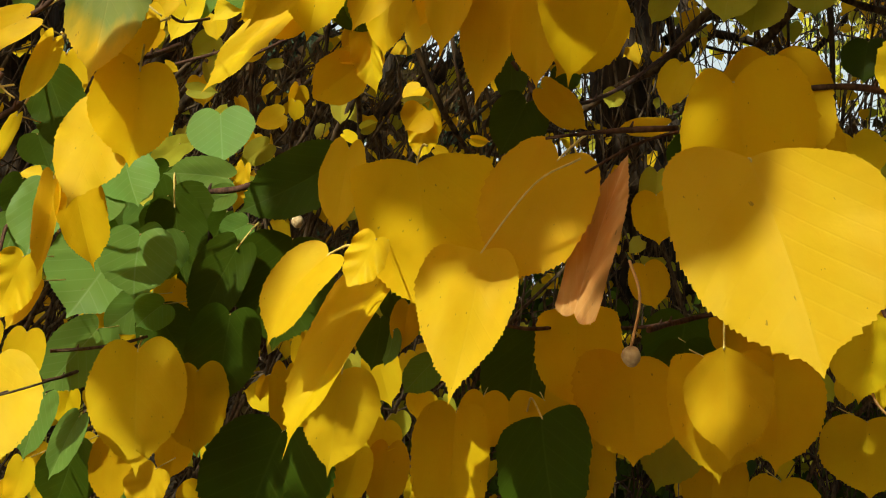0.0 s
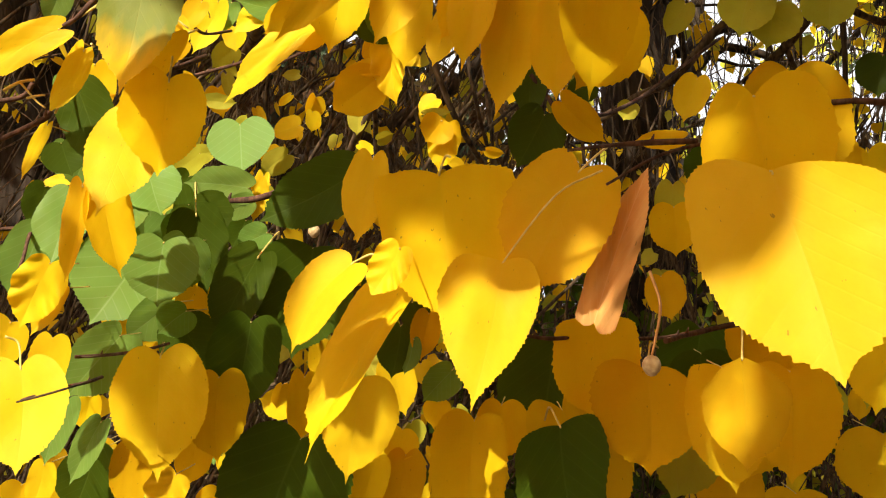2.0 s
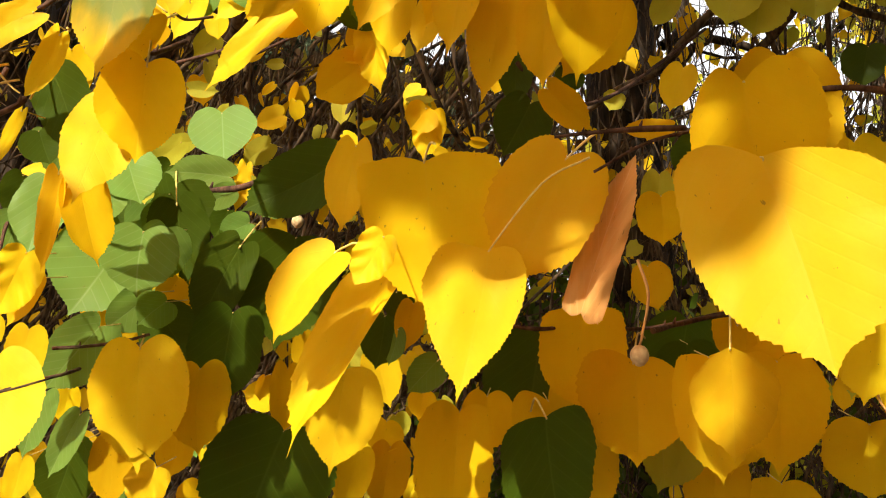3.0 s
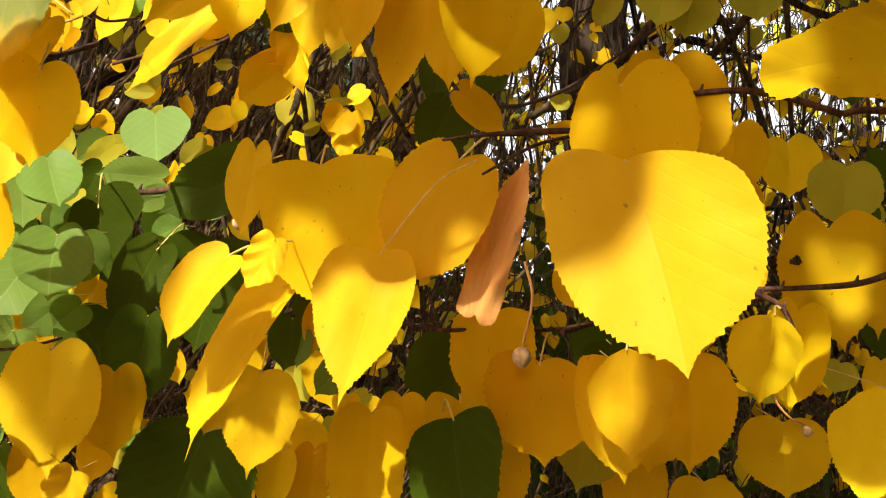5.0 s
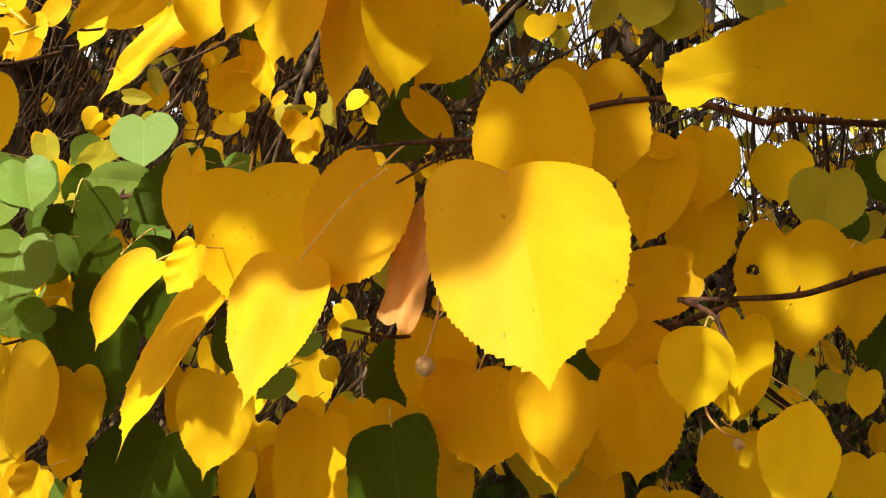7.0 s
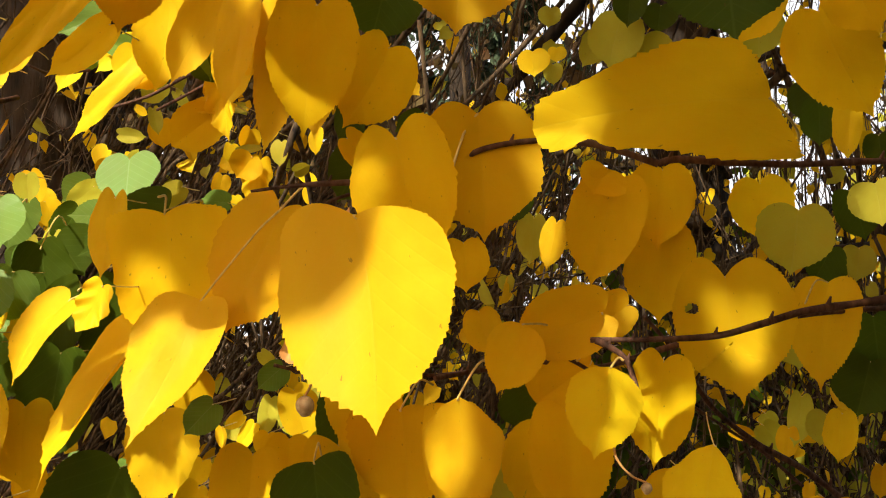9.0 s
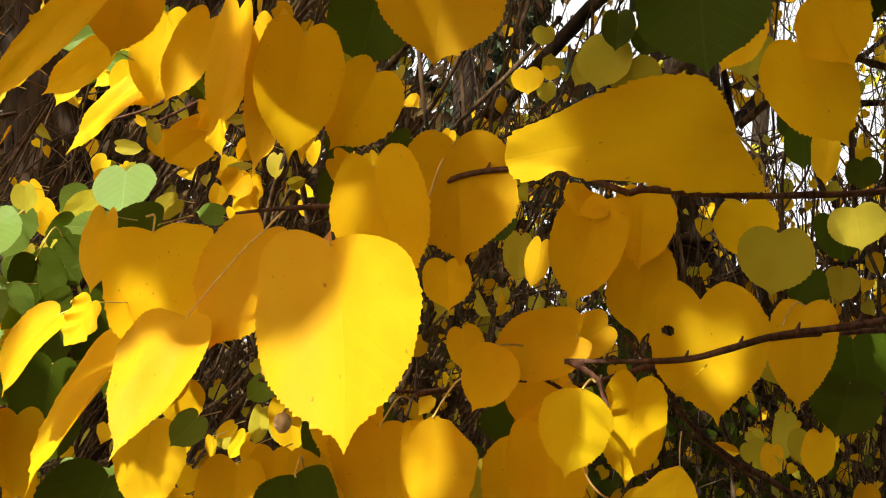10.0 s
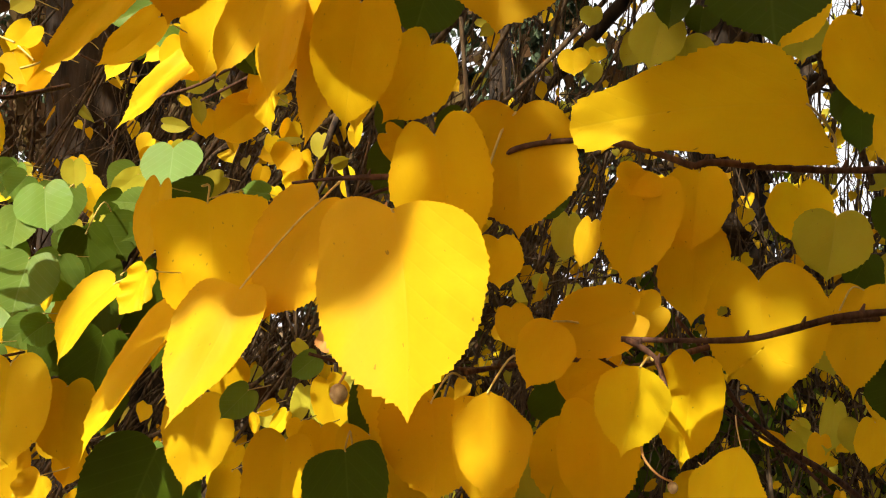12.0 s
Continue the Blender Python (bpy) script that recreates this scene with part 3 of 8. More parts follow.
leaf(main, (0.0936, 0.3001, 1.5740), (0.1039, 0.3060, 1.5304), 0.0425, 23, AMBER, (0.1030, 0.3317, 1.5644), lobe=0.13, fine=2, fold=20, taper=0.12, broad=-0.1, skew=0.06, thick=0.00028)
leaf(main, (0.1161, 0.3350, 1.5892), (0.1181, 0.3380, 1.5425), 0.0448, -13.2, YELLOW, (0.1079, 0.3277, 1.5679), fine=2, lobe=0.10)
leaf(main, (-0.0147, 0.3551, 1.5578), (-0.0122, 0.3579, 1.4968), 0.0568, 7.1, AMBER, (-0.0090, 0.3383, 1.5623), fine=2, lobe=0.055, square=1, fold=4)
leaf(main, (-0.0436, 0.3676, 1.5668), (-0.0505, 0.3687, 1.5317), 0.0192, 14.4, YELLOW, (-0.0417, 0.3935, 1.5748), fine=1, thick=0.00026)
leaf(main, (0.0397, 0.3403, 1.5563), (0.0181, 0.3408, 1.5094), 0.0425, 16.5, AMBER, (0.0560, 0.3232, 1.5630), fine=2, lobe=0.10, fold=5)
leaf(main, (0.0106, 0.3360, 1.5222), (-0.0003, 0.3020, 1.4709), 0.0360, 8, YELLOW, (0.0461, 0.3209, 1.5535), label="pointed bright yellow leaf on a long pale stalk", thick=0.00032, fine=3, lobe=0.035, sharp=1.0, taper=0.32, fold=5, broad=0.22, curl=6)
leaf(main, (0.0445, 0.3490, 1.4989), (0.0655, 0.3450, 1.5577), 0.0165, -8, DRY, None, label="dried coppery brown curled leaf", fine=2, fold=14, curl=14, crimp=0.025, wavy=0.05, sharp=0.2, blunt=0.25, lobe=0.04, square=1)
leaf(main, (-0.0323, 0.3769, 1.5136), (-0.0702, 0.3572, 1.4426), 0.0306, 43.2, AMBER, (-0.0266, 0.3587, 1.5264), fine=2, fold=22, curl=-15, sharp=1.4, lobe=0.06)
leaf(main, (-0.0475, 0.3422, 1.5226), (-0.0713, 0.3420, 1.4881), 0.0258, 30.2, YELLOW, (-0.0387, 0.3427, 1.5258), fine=2, fold=14, curl=-28, sway=0.06, lobe=0.06)
leaf(main, (-0.0277, 0.3325, 1.5277), (-0.0386, 0.3324, 1.5103), 0.0159, 12.1, YELLOW, (-0.0251, 0.3585, 1.5347), fine=2, crimp=0.06, curl=24, blunt=0.3, thick=0.00026)
leaf(main, (-0.0655, 0.4604, 1.4680), (-0.0746, 0.4627, 1.4134), 0.0407, -4.9, YELLOW, (-0.0566, 0.4477, 1.5067), fine=2, lobe=0.05, sharp=1.1, taper=0.2, crimp=0.012, fold=6)
leaf(main, (-0.0700, 0.4683, 1.5745), (-0.1211, 0.4655, 1.5495), 0.0335, -2.3, DEEP, (-0.0627, 0.4936, 1.5822), fine=2, curl=16)

# the low branch
low = thing("low_lime_branch", (0.3577, 0.6059, 1.5235), "low lime branch crowded with amber and dark green leaves", "leafy branch", "lime branches")
twig(low, [(0.0834, 0.4296, 1.4878), (0.1015, 0.4528, 1.4905), (0.1279, 0.4672, 1.4942), (0.1582, 0.4828, 1.4908), (0.1987, 0.4990, 1.5019), (0.2628, 0.5394, 1.5165), (0.3577, 0.6059, 1.5235)], 0.0013, 0.0018)
twig(low, [(0.1831, 0.5257, 1.5166), (0.2029, 0.5513, 1.4941), (0.2252, 0.5881, 1.4622), (0.2570, 0.6262, 1.4359), (0.2896, 0.6537, 1.4165), (0.3268, 0.6928, 1.3881)], 0.0011, 0.0024)
twig(low, [(0.2060, 0.5946, 1.4682), (0.2358, 0.6217, 1.4468), (0.2640, 0.6484, 1.4276), (0.2938, 0.6759, 1.4016)], 0.0008, 0.0015)
twig(low, [(0.0077, 0.4231, 1.4936), (0.0285, 0.4249, 1.4895), (0.0529, 0.4367, 1.4901), (0.0810, 0.4490, 1.4881), (0.1245, 0.4621, 1.4942)], 0.0009, 0.001)
leaf(low, (0.0717, 0.4095, 1.4756), (0.0729, 0.4133, 1.4284), 0.0489, 6.0, AMBER, (0.0810, 0.4379, 1.4842), fine=2, lobe=0.08, sharp=0.4, skew=-0.2)
leaf(low, (0.0510, 0.4266, 1.4966), (0.0513, 0.4270, 1.4490), 0.0403, 13.6, AMBER, (0.0590, 0.4370, 1.5016), fine=2, lobe=0.06, square=0.6)
leaf(low, (0.1037, 0.3686, 1.4846), (0.1050, 0.3708, 1.4386), 0.0339, 13.5, YELLOW, (0.1172, 0.4115, 1.4909), fine=2, lobe=-0.10, sharp=0.3, cup=-0.10)
leaf(low, (0.0986, 0.3855, 1.4794), (0.1045, 0.3884, 1.4262), 0.0332, 21.8, YELLOW, (0.0978, 0.4113, 1.4866), fine=2, lobe=0.03, thick=0.00026)
leaf(low, (0.1428, 0.4444, 1.4725), (0.1432, 0.4470, 1.4180), 0.0416, 20.1, AMBER, (0.1439, 0.4703, 1.4806), fine=2, lobe=0.08, thick=0.00026)
leaf(low, (0.2003, 0.4870, 1.4367), (0.2020, 0.4900, 1.3960), 0.0454, 22.6, YELLOW, (0.1812, 0.5134, 1.4757), thick=0.00026, fine=2, lobe=0.08)
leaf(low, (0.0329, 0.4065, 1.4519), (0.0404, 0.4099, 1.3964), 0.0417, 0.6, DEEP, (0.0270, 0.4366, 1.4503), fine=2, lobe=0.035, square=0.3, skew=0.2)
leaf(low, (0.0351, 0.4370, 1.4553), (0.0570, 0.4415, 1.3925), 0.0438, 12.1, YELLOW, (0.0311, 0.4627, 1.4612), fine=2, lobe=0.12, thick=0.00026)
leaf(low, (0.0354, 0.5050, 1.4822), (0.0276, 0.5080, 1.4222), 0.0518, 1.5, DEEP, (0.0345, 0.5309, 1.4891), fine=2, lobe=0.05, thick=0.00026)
leaf(low, (0.1089, 0.4834, 1.4420), (0.0926, 0.4840, 1.4013), 0.0335, 1.1, LIME, (0.1107, 0.5094, 1.4494), fine=1, thick=0.00026)
leaf(low, (-0.0063, 0.4340, 1.4506), (-0.0108, 0.4365, 1.3883), 0.0380, -4.3, AMBER, (-0.0041, 0.4599, 1.4590), fine=2, lobe=0.08, thick=0.00026)
leaf(low, (0.0063, 0.4498, 1.4559), (0.0043, 0.4510, 1.4271), 0.0272, -4.7, AMBER, (0.0100, 0.4756, 1.4651), fine=1, thick=0.00026)
leaf(low, (-0.0643, 0.5012, 1.4212), (-0.0756, 0.5019, 1.3865), 0.0245, 18.5, YELLOW, (-0.0681, 0.5271, 1.4260), fine=1, thick=0.00026)
leaf(low, (-0.0510, 0.5224, 1.4185), (-0.0567, 0.5238, 1.3795), 0.0259, -5.8, AMBER, (-0.0539, 0.5483, 1.4243), fine=1, thick=0.00026)
leaf(low, (-0.0528, 0.5216, 1.4331), (-0.0595, 0.5220, 1.4138), 0.0214, -4.3, YELLOW, (-0.0534, 0.5476, 1.4394), fine=1, curl=30, thick=0.00026)
leaf(low, (-0.0316, 0.5225, 1.4491), (-0.0351, 0.5230, 1.4336), 0.0162, -3.6, AMBER, (-0.0312, 0.5484, 1.4563), fine=1, thick=0.00026)
leaf(low, (-0.0246, 0.4050, 1.5020), (-0.0288, 0.4058, 1.4806), 0.0136, -5.3, AMBER, (-0.0211, 0.4309, 1.5107), fine=1, thick=0.00026)
leaf(low, (-0.0373, 0.4050, 1.4966), (-0.0422, 0.4060, 1.4726), 0.0197, -6.9, DEEP, (-0.0323, 0.4309, 1.5061), fine=1, thick=0.00026)
leaf(low, (-0.0317, 0.4050, 1.4907), (-0.0362, 0.4055, 1.4744), 0.0116, 24.3, GREEN, (-0.0349, 0.4309, 1.4960), fine=1, thick=0.00026)
leaf(low, (-0.0142, 0.4050, 1.4767), (-0.0279, 0.4045, 1.4625), 0.0158, -9.8, GREEN, (-0.0141, 0.4310, 1.4817), fine=1, thick=0.00026)
leaf(low, (-0.0321, 0.4050, 1.5071), (-0.0273, 0.4062, 1.4944), 0.0139, -6.4, DEEP, (-0.0347, 0.4307, 1.5138), fine=1, thick=0.00026)
leaf(low, (0.1268, 0.5731, 1.4872), (0.1193, 0.5745, 1.4438), 0.0453, 11.3, DEEP, (0.1279, 0.5989, 1.4948), fine=1, thick=0.00026)
leaf(low, (0.1340, 0.4792, 1.4962), (0.1527, 0.4820, 1.4625), 0.0351, 4.5, AMBER, (0.1340, 0.5049, 1.5042), fine=1, thick=0.00026)
leaf(low, (0.1996, 0.3650, 1.4689), (0.1926, 0.3660, 1.4209), 0.0304, 30, YELLOW, (0.2354, 0.4845, 1.4688), thick=0.00026, fine=2, lobe=-0.12, sharp=0.2, cup=0.1)
leaf(low, (0.2844, 0.5551, 1.4128), (0.2857, 0.5567, 1.3667), 0.0396, 19.9, YELLOW, (0.2808, 0.5809, 1.4186), fine=1, thick=0.00026)
leaf(low, (0.1699, 0.5359, 1.3959), (0.1689, 0.5370, 1.3603), 0.0404, 9.6, AMBER, (0.1681, 0.5618, 1.4024), fine=1, thick=0.00026)
leaf(low, (0.1247, 0.4911, 1.4199), (0.1207, 0.4922, 1.3781), 0.0343, 5.8, AMBER, (0.1246, 0.5170, 1.4271), fine=1, thick=0.00026)
leaf(low, (0.0912, 0.4672, 1.4481), (0.0937, 0.4687, 1.4095), 0.0243, 0.5, LIME, (0.0921, 0.4930, 1.4562), fine=1, thick=0.00026)
leaf(low, (0.3088, 0.6260, 1.4558), (0.3056, 0.6268, 1.4241), 0.0212, 30.3, YELLOW, (0.3134, 0.6518, 1.4654), fine=1, thick=0.00026)
leaf(low, (0.3254, 0.7400, 1.4442), (0.3203, 0.7420, 1.4196), 0.0276, 13.2, LIME, (0.3240, 0.7657, 1.4511), fine=1, thick=0.00026)
leaf(low, (0.3348, 0.6557, 1.4871), (0.3250, 0.6570, 1.4499), 0.0448, 15.4, DEEP, (0.3339, 0.6816, 1.4935), fine=1, thick=0.00026)
leaf(low, (0.1337, 0.4812, 1.4595), (0.1302, 0.4844, 1.4110), 0.0486, -2.5, AMBER, (0.1352, 0.5069, 1.4675), fine=1, thick=0.00026)
leaf(low, (0.1197, 0.5386, 1.4749), (0.1209, 0.5409, 1.4490), 0.0356, -4.4, DEEP, (0.1222, 0.5642, 1.4837), fine=1, thick=0.00026)
leaf(low, (-0.0565, 0.7080, 1.3923), (-0.0515, 0.7091, 1.3761), 0.0093, 18.6, YELLOW, (-0.0535, 0.7337, 1.4017), fine=1, fold=5, curl=-16, thick=0.00026)
leaf(low, (-0.0652, 0.6610, 1.4171), (-0.0618, 0.6621, 1.3978), 0.0197, -32.3, LIME, (-0.0701, 0.6867, 1.4224), fine=1, fold=12, curl=11, thick=0.00026)
leaf(low, (-0.1776, 0.7760, 1.3916), (-0.1648, 0.7780, 1.3687), 0.0190, 6.7, LIME, (-0.1822, 0.8017, 1.3973), fine=1, fold=8, curl=27, thick=0.00026)
leaf(low, (-0.0437, 0.6901, 1.4305), (-0.0622, 0.6892, 1.4200), 0.0142, -11.7, LIME, (-0.0414, 0.7163, 1.4354), fine=1, fold=15, curl=4, thick=0.00026)
leaf(low, (-0.1396, 0.8293, 1.3234), (-0.1311, 0.8308, 1.3048), 0.0196, -37.9, YELLOW, (-0.1409, 0.8550, 1.3307), fine=1, fold=14, curl=18, thick=0.00026)
leaf(low, (-0.0463, 0.6452, 1.3767), (-0.0569, 0.6454, 1.3549), 0.0128, -5.8, YELLOW, (-0.0427, 0.6712, 1.3847), fine=1, fold=20, curl=12, thick=0.00026)
leaf(low, (-0.0352, 0.7275, 1.3731), (-0.0382, 0.7285, 1.3467), 0.0206, -3.8, LIME, (-0.0313, 0.7534, 1.3823), fine=1, fold=8, curl=-12, thick=0.00026)
leaf(low, (-0.2036, 0.7196, 1.4605), (-0.1981, 0.7213, 1.4346), 0.0193, -2.4, YELLOW, (-0.2095, 0.7454, 1.4654), fine=1, fold=13, curl=17, thick=0.00026)
leaf(low, (-0.1011, 0.8180, 1.3267), (-0.1105, 0.8184, 1.3020), 0.0284, 39.9, LIME, (-0.1032, 0.8439, 1.3322), fine=1, fold=6, curl=10, thick=0.00026)
leaf(low, (-0.1524, 0.6298, 1.4484), (-0.1566, 0.6302, 1.4310), 0.0147, -49.4, YELLOW, (-0.1534, 0.6556, 1.4548), fine=1, fold=17, curl=24, thick=0.00026)
leaf(low, (-0.1920, 0.7462, 1.3599), (-0.1964, 0.7466, 1.3441), 0.0092, -27.2, YELLOW, (-0.1914, 0.7721, 1.3671), fine=1, fold=15, curl=-15, thick=0.00026)
leaf(low, (-0.1746, 0.7266, 1.3788), (-0.1785, 0.7275, 1.3525), 0.0284, 18.8, YELLOW, (-0.1728, 0.7525, 1.3868), fine=1, fold=13, curl=29, thick=0.00026)
leaf(low, (-0.1326, 0.8308, 1.4329), (-0.1175, 0.8332, 1.4048), 0.0225, -3.4, LIME, (-0.1318, 0.8565, 1.4412), fine=1, fold=14, curl=9, thick=0.00026)
leaf(low, (-0.1747, 0.7398, 1.4201), (-0.2014, 0.7374, 1.4264), 0.0250, -5.1, YELLOW, (-0.1666, 0.7661, 1.4249), fine=1, fold=12, curl=-22, thick=0.00026)
leaf(low, (-0.0581, 0.6666, 1.4599), (-0.0529, 0.6678, 1.4425), 0.0193, -50.3, YELLOW, (-0.0635, 0.6923, 1.4651), fine=1, fold=6, curl=4, thick=0.00026)
leaf(low, (-0.1237, 0.6376, 1.4139), (-0.1307, 0.6379, 1.3949), 0.0175, -5.7, YELLOW, (-0.1250, 0.6635, 1.4199), fine=1, fold=5, curl=-15, thick=0.00026)
leaf(low, (-0.1877, 0.8273, 1.3515), (-0.2002, 0.8268, 1.3413), 0.0108, -44.4, YELLOW, (-0.1858, 0.8534, 1.3570), fine=1, fold=19, curl=-4, thick=0.00026)
leaf(low, (-0.1854, 0.8245, 1.4150), (-0.1602, 0.8265, 1.4138), 0.0199, 13.9, LIME, (-0.1890, 0.8502, 1.4189), fine=1, fold=21, curl=-1, thick=0.00026)
leaf(low, (-0.0458, 0.8427, 1.4057), (-0.0358, 0.8448, 1.3765), 0.0178, -21.3, LIME, (-0.0452, 0.8684, 1.4140), fine=1, fold=22, curl=17, thick=0.00026)
leaf(low, (-0.1131, 0.6453, 1.4372), (-0.1133, 0.6461, 1.4203), 0.0123, 26.7, YELLOW, (-0.1096, 0.6711, 1.4464), fine=1, fold=17, curl=22, thick=0.00026)
leaf(low, (-0.0546, 0.7834, 1.4150), (-0.0578, 0.7842, 1.3903), 0.0211, -33.2, YELLOW, (-0.0591, 0.8092, 1.4199), fine=1, fold=23, curl=21, thick=0.00026)
leaf(low, (-0.1579, 0.8381, 1.3849), (-0.1639, 0.8385, 1.3661), 0.0180, -24.7, YELLOW, (-0.1602, 0.8640, 1.3905), fine=1, fold=11, curl=-7, thick=0.00026)
leaf(low, (0.3205, 0.8552, 1.4201), (0.3188, 0.8571, 1.3919), 0.0197, 21.8, YELLOW, (0.3188, 0.8809, 1.4266), fine=1, fold=6, curl=0, thick=0.00026)
leaf(low, (0.3957, 0.9726, 1.4276), (0.3982, 0.9756, 1.3964), 0.0157, 16.2, YELLOW, (0.3950, 0.9983, 1.4349), fine=1, fold=6, curl=2, thick=0.00026)
leaf(low, (0.3161, 0.9400, 1.4244), (0.3253, 0.9400, 1.4110), 0.0187, 24.3, LIME, (0.3159, 0.9653, 1.4320), fine=1, fold=12, curl=4, thick=0.00026)
leaf(low, (0.3957, 0.8535, 1.3893), (0.3931, 0.8553, 1.3612), 0.0230, -9.0, YELLOW, (0.4003, 0.8793, 1.3989), fine=1, fold=21, curl=14, thick=0.00026)
leaf(low, (0.2681, 0.8200, 1.4231), (0.2880, 0.8200, 1.4168), 0.0173, 38.0, AMBER, (0.2675, 0.8465, 1.4259), fine=1, fold=17, curl=2, thick=0.00026)
leaf(low, (0.3832, 0.9575, 1.4501), (0.3977, 0.9620, 1.4254), 0.0196, -25.4, YELLOW, (0.3785, 0.9828, 1.4557), fine=1, fold=15, curl=11, thick=0.00026)
leaf(low, (0.3592, 0.9639, 1.3552), (0.3585, 0.9655, 1.3342), 0.0116, 12.9, YELLOW, (0.3628, 0.9896, 1.3645), fine=1, fold=20, curl=-22, thick=0.00026)
leaf(low, (0.3313, 0.8500, 1.4482), (0.3235, 0.8520, 1.4032), 0.0222, 30.5, LIME, (0.3247, 0.8755, 1.4528), fine=1, fold=4, curl=29, thick=0.00026)
leaf(low, (0.2263, 0.9076, 1.4236), (0.2139, 0.9075, 1.3973), 0.0151, 32.9, LIME, (0.2245, 0.9336, 1.4290), fine=1, fold=23, curl=17, thick=0.00026)
leaf(low, (0.3119, 0.9295, 1.4143), (0.3357, 0.9359, 1.3859), 0.0282, 23.1, LIME, (0.3075, 0.9548, 1.4199), fine=1, fold=11, curl=28, thick=0.00026)

# the spur branch
spur = thing("lime_twig", (0.3671, 0.4843, 1.5375), "bare-tipped brown lime twig with hanging yellow leaves", "leafy twig", "lime branches")
twig(spur, [(0.1550, 0.3895, 1.5065), (0.1788, 0.3935, 1.5067), (0.2051, 0.3999, 1.5080), (0.2227, 0.4046, 1.5124), (0.2424, 0.4137, 1.5180), (0.2624, 0.4219, 1.5209), (0.2878, 0.4310, 1.5248), (0.3671, 0.4843, 1.5375)], 0.0011, 0.002)
twig(spur, [(0.1572, 0.3899, 1.5063), (0.1639, 0.3862, 1.5030), (0.1693, 0.3824, 1.4982), (0.1727, 0.3787, 1.4874)], 0.0013, 0.0011)
twig(spur, [(0.1443, 0.3984, 1.4992), (0.1500, 0.4017, 1.4960), (0.1563, 0.4051, 1.4919)], 0.0008, 0.0007)
leaf(spur, (0.1288, 0.3804, 1.5130), (0.1172, 0.3807, 1.4848), 0.0244, 9.9, AMBER, (0.1443, 0.3984, 1.4990), fine=2, curl=-10, lobe=-0.04)
leaf(spur, (0.1599, 0.3935, 1.5171), (0.1235, 0.3882, 1.5060), 0.0301, 7.7, AMBER, (0.1489, 0.3993, 1.4973), fine=2, blunt=0.5, lobe=0.12)
leaf(spur, (0.1542, 0.4514, 1.4937), (0.1284, 0.4485, 1.4753), 0.0246, 1.9, AMBER, (0.1556, 0.4778, 1.4986), fine=1, thick=0.00026)
leaf(spur, (0.1629, 0.3732, 1.4965), (0.1557, 0.3738, 1.4605), 0.0302, -1.7, YELLOW, (0.1679, 0.3816, 1.4985), fine=2, lobe=-0.06, fold=-16)
leaf(spur, (0.1855, 0.4133, 1.4971), (0.1804, 0.4146, 1.4511), 0.0288, 4.1, AMBER, (0.1870, 0.4392, 1.5052), fine=1, thick=0.00026)
leaf(spur, (0.2183, 0.4650, 1.5353), (0.2268, 0.4706, 1.4731), 0.0567, 8.3, YELLOW, (0.2207, 0.4907, 1.5441), label="yellow leaf eaten through at one lobe", thick=0.00026, fine=3, lobe=0.15, sharp=1.0, taper=0.14, hole=(0.60, 0.20, 0.05))
leaf(spur, (0.1736, 0.4931, 1.5223), (0.1498, 0.4903, 1.5072), 0.0240, 0.2, YELLOW, (0.1812, 0.5196, 1.5301), fine=1, thick=0.00026)
leaf(spur, (0.2883, 0.5636, 1.5360), (0.2832, 0.5673, 1.4728), 0.0393, 13.4, YELLOW, (0.2707, 0.5412, 1.5235), fine=2, lobe=0.06, sharp=0.8, taper=0.15)
leaf(spur, (0.2753, 0.6969, 1.6135), (0.2763, 0.7001, 1.5711), 0.0447, 9.5, YELLOW, (0.2727, 0.7226, 1.6196), fine=1, lobe=0.14, cup=0.2, thick=0.00026)
leaf(spur, (0.2808, 0.5987, 1.5822), (0.2752, 0.5998, 1.5415), 0.0454, 9.7, LIME, (0.2808, 0.6246, 1.5889), fine=1, thick=0.00026)
leaf(spur, (0.3098, 0.6453, 1.5617), (0.2976, 0.6467, 1.5384), 0.0249, 12.1, DEEP, (0.3111, 0.6712, 1.5693), fine=1, thick=0.00026)
leaf(spur, (0.3273, 0.6049, 1.5983), (0.3317, 0.6078, 1.5716), 0.0352, 8.9, LIME, (0.3286, 0.6305, 1.6067), fine=1, thick=0.00026)
leaf(spur, (0.3224, 0.6447, 1.5995), (0.3330, 0.6492, 1.5660), 0.0291, 16.1, DEEP, (0.3247, 0.6702, 1.6085), fine=1, thick=0.00026)
leaf(spur, (0.3370, 0.6538, 1.5169), (0.3419, 0.6582, 1.4722), 0.0560, 15.6, DEEP, (0.3316, 0.6794, 1.5218), fine=1, thick=0.00026)
leaf(spur, (0.1694, 0.5175, 1.5905), (0.1542, 0.5195, 1.5328), 0.0420, -1.0, AMBER, (0.1670, 0.5434, 1.5961), fine=2, lobe=0.1, thick=0.00026)
leaf(spur, (0.1955, 0.5415, 1.6006), (0.1916, 0.5446, 1.5538), 0.0362, 3.2, AMBER, (0.1939, 0.5673, 1.6071), fine=1, thick=0.00026)
leaf(spur, (0.1957, 0.5545, 1.5654), (0.1929, 0.5583, 1.5118), 0.0415, 3.6, AMBER, (0.1955, 0.5803, 1.5727), fine=1, thick=0.00026)
leaf(spur, (0.1341, 0.5638, 1.5732), (0.1269, 0.5648, 1.5442), 0.0174, 21.1, YELLOW, (0.1362, 0.5896, 1.5811), fine=1, thick=0.00026)
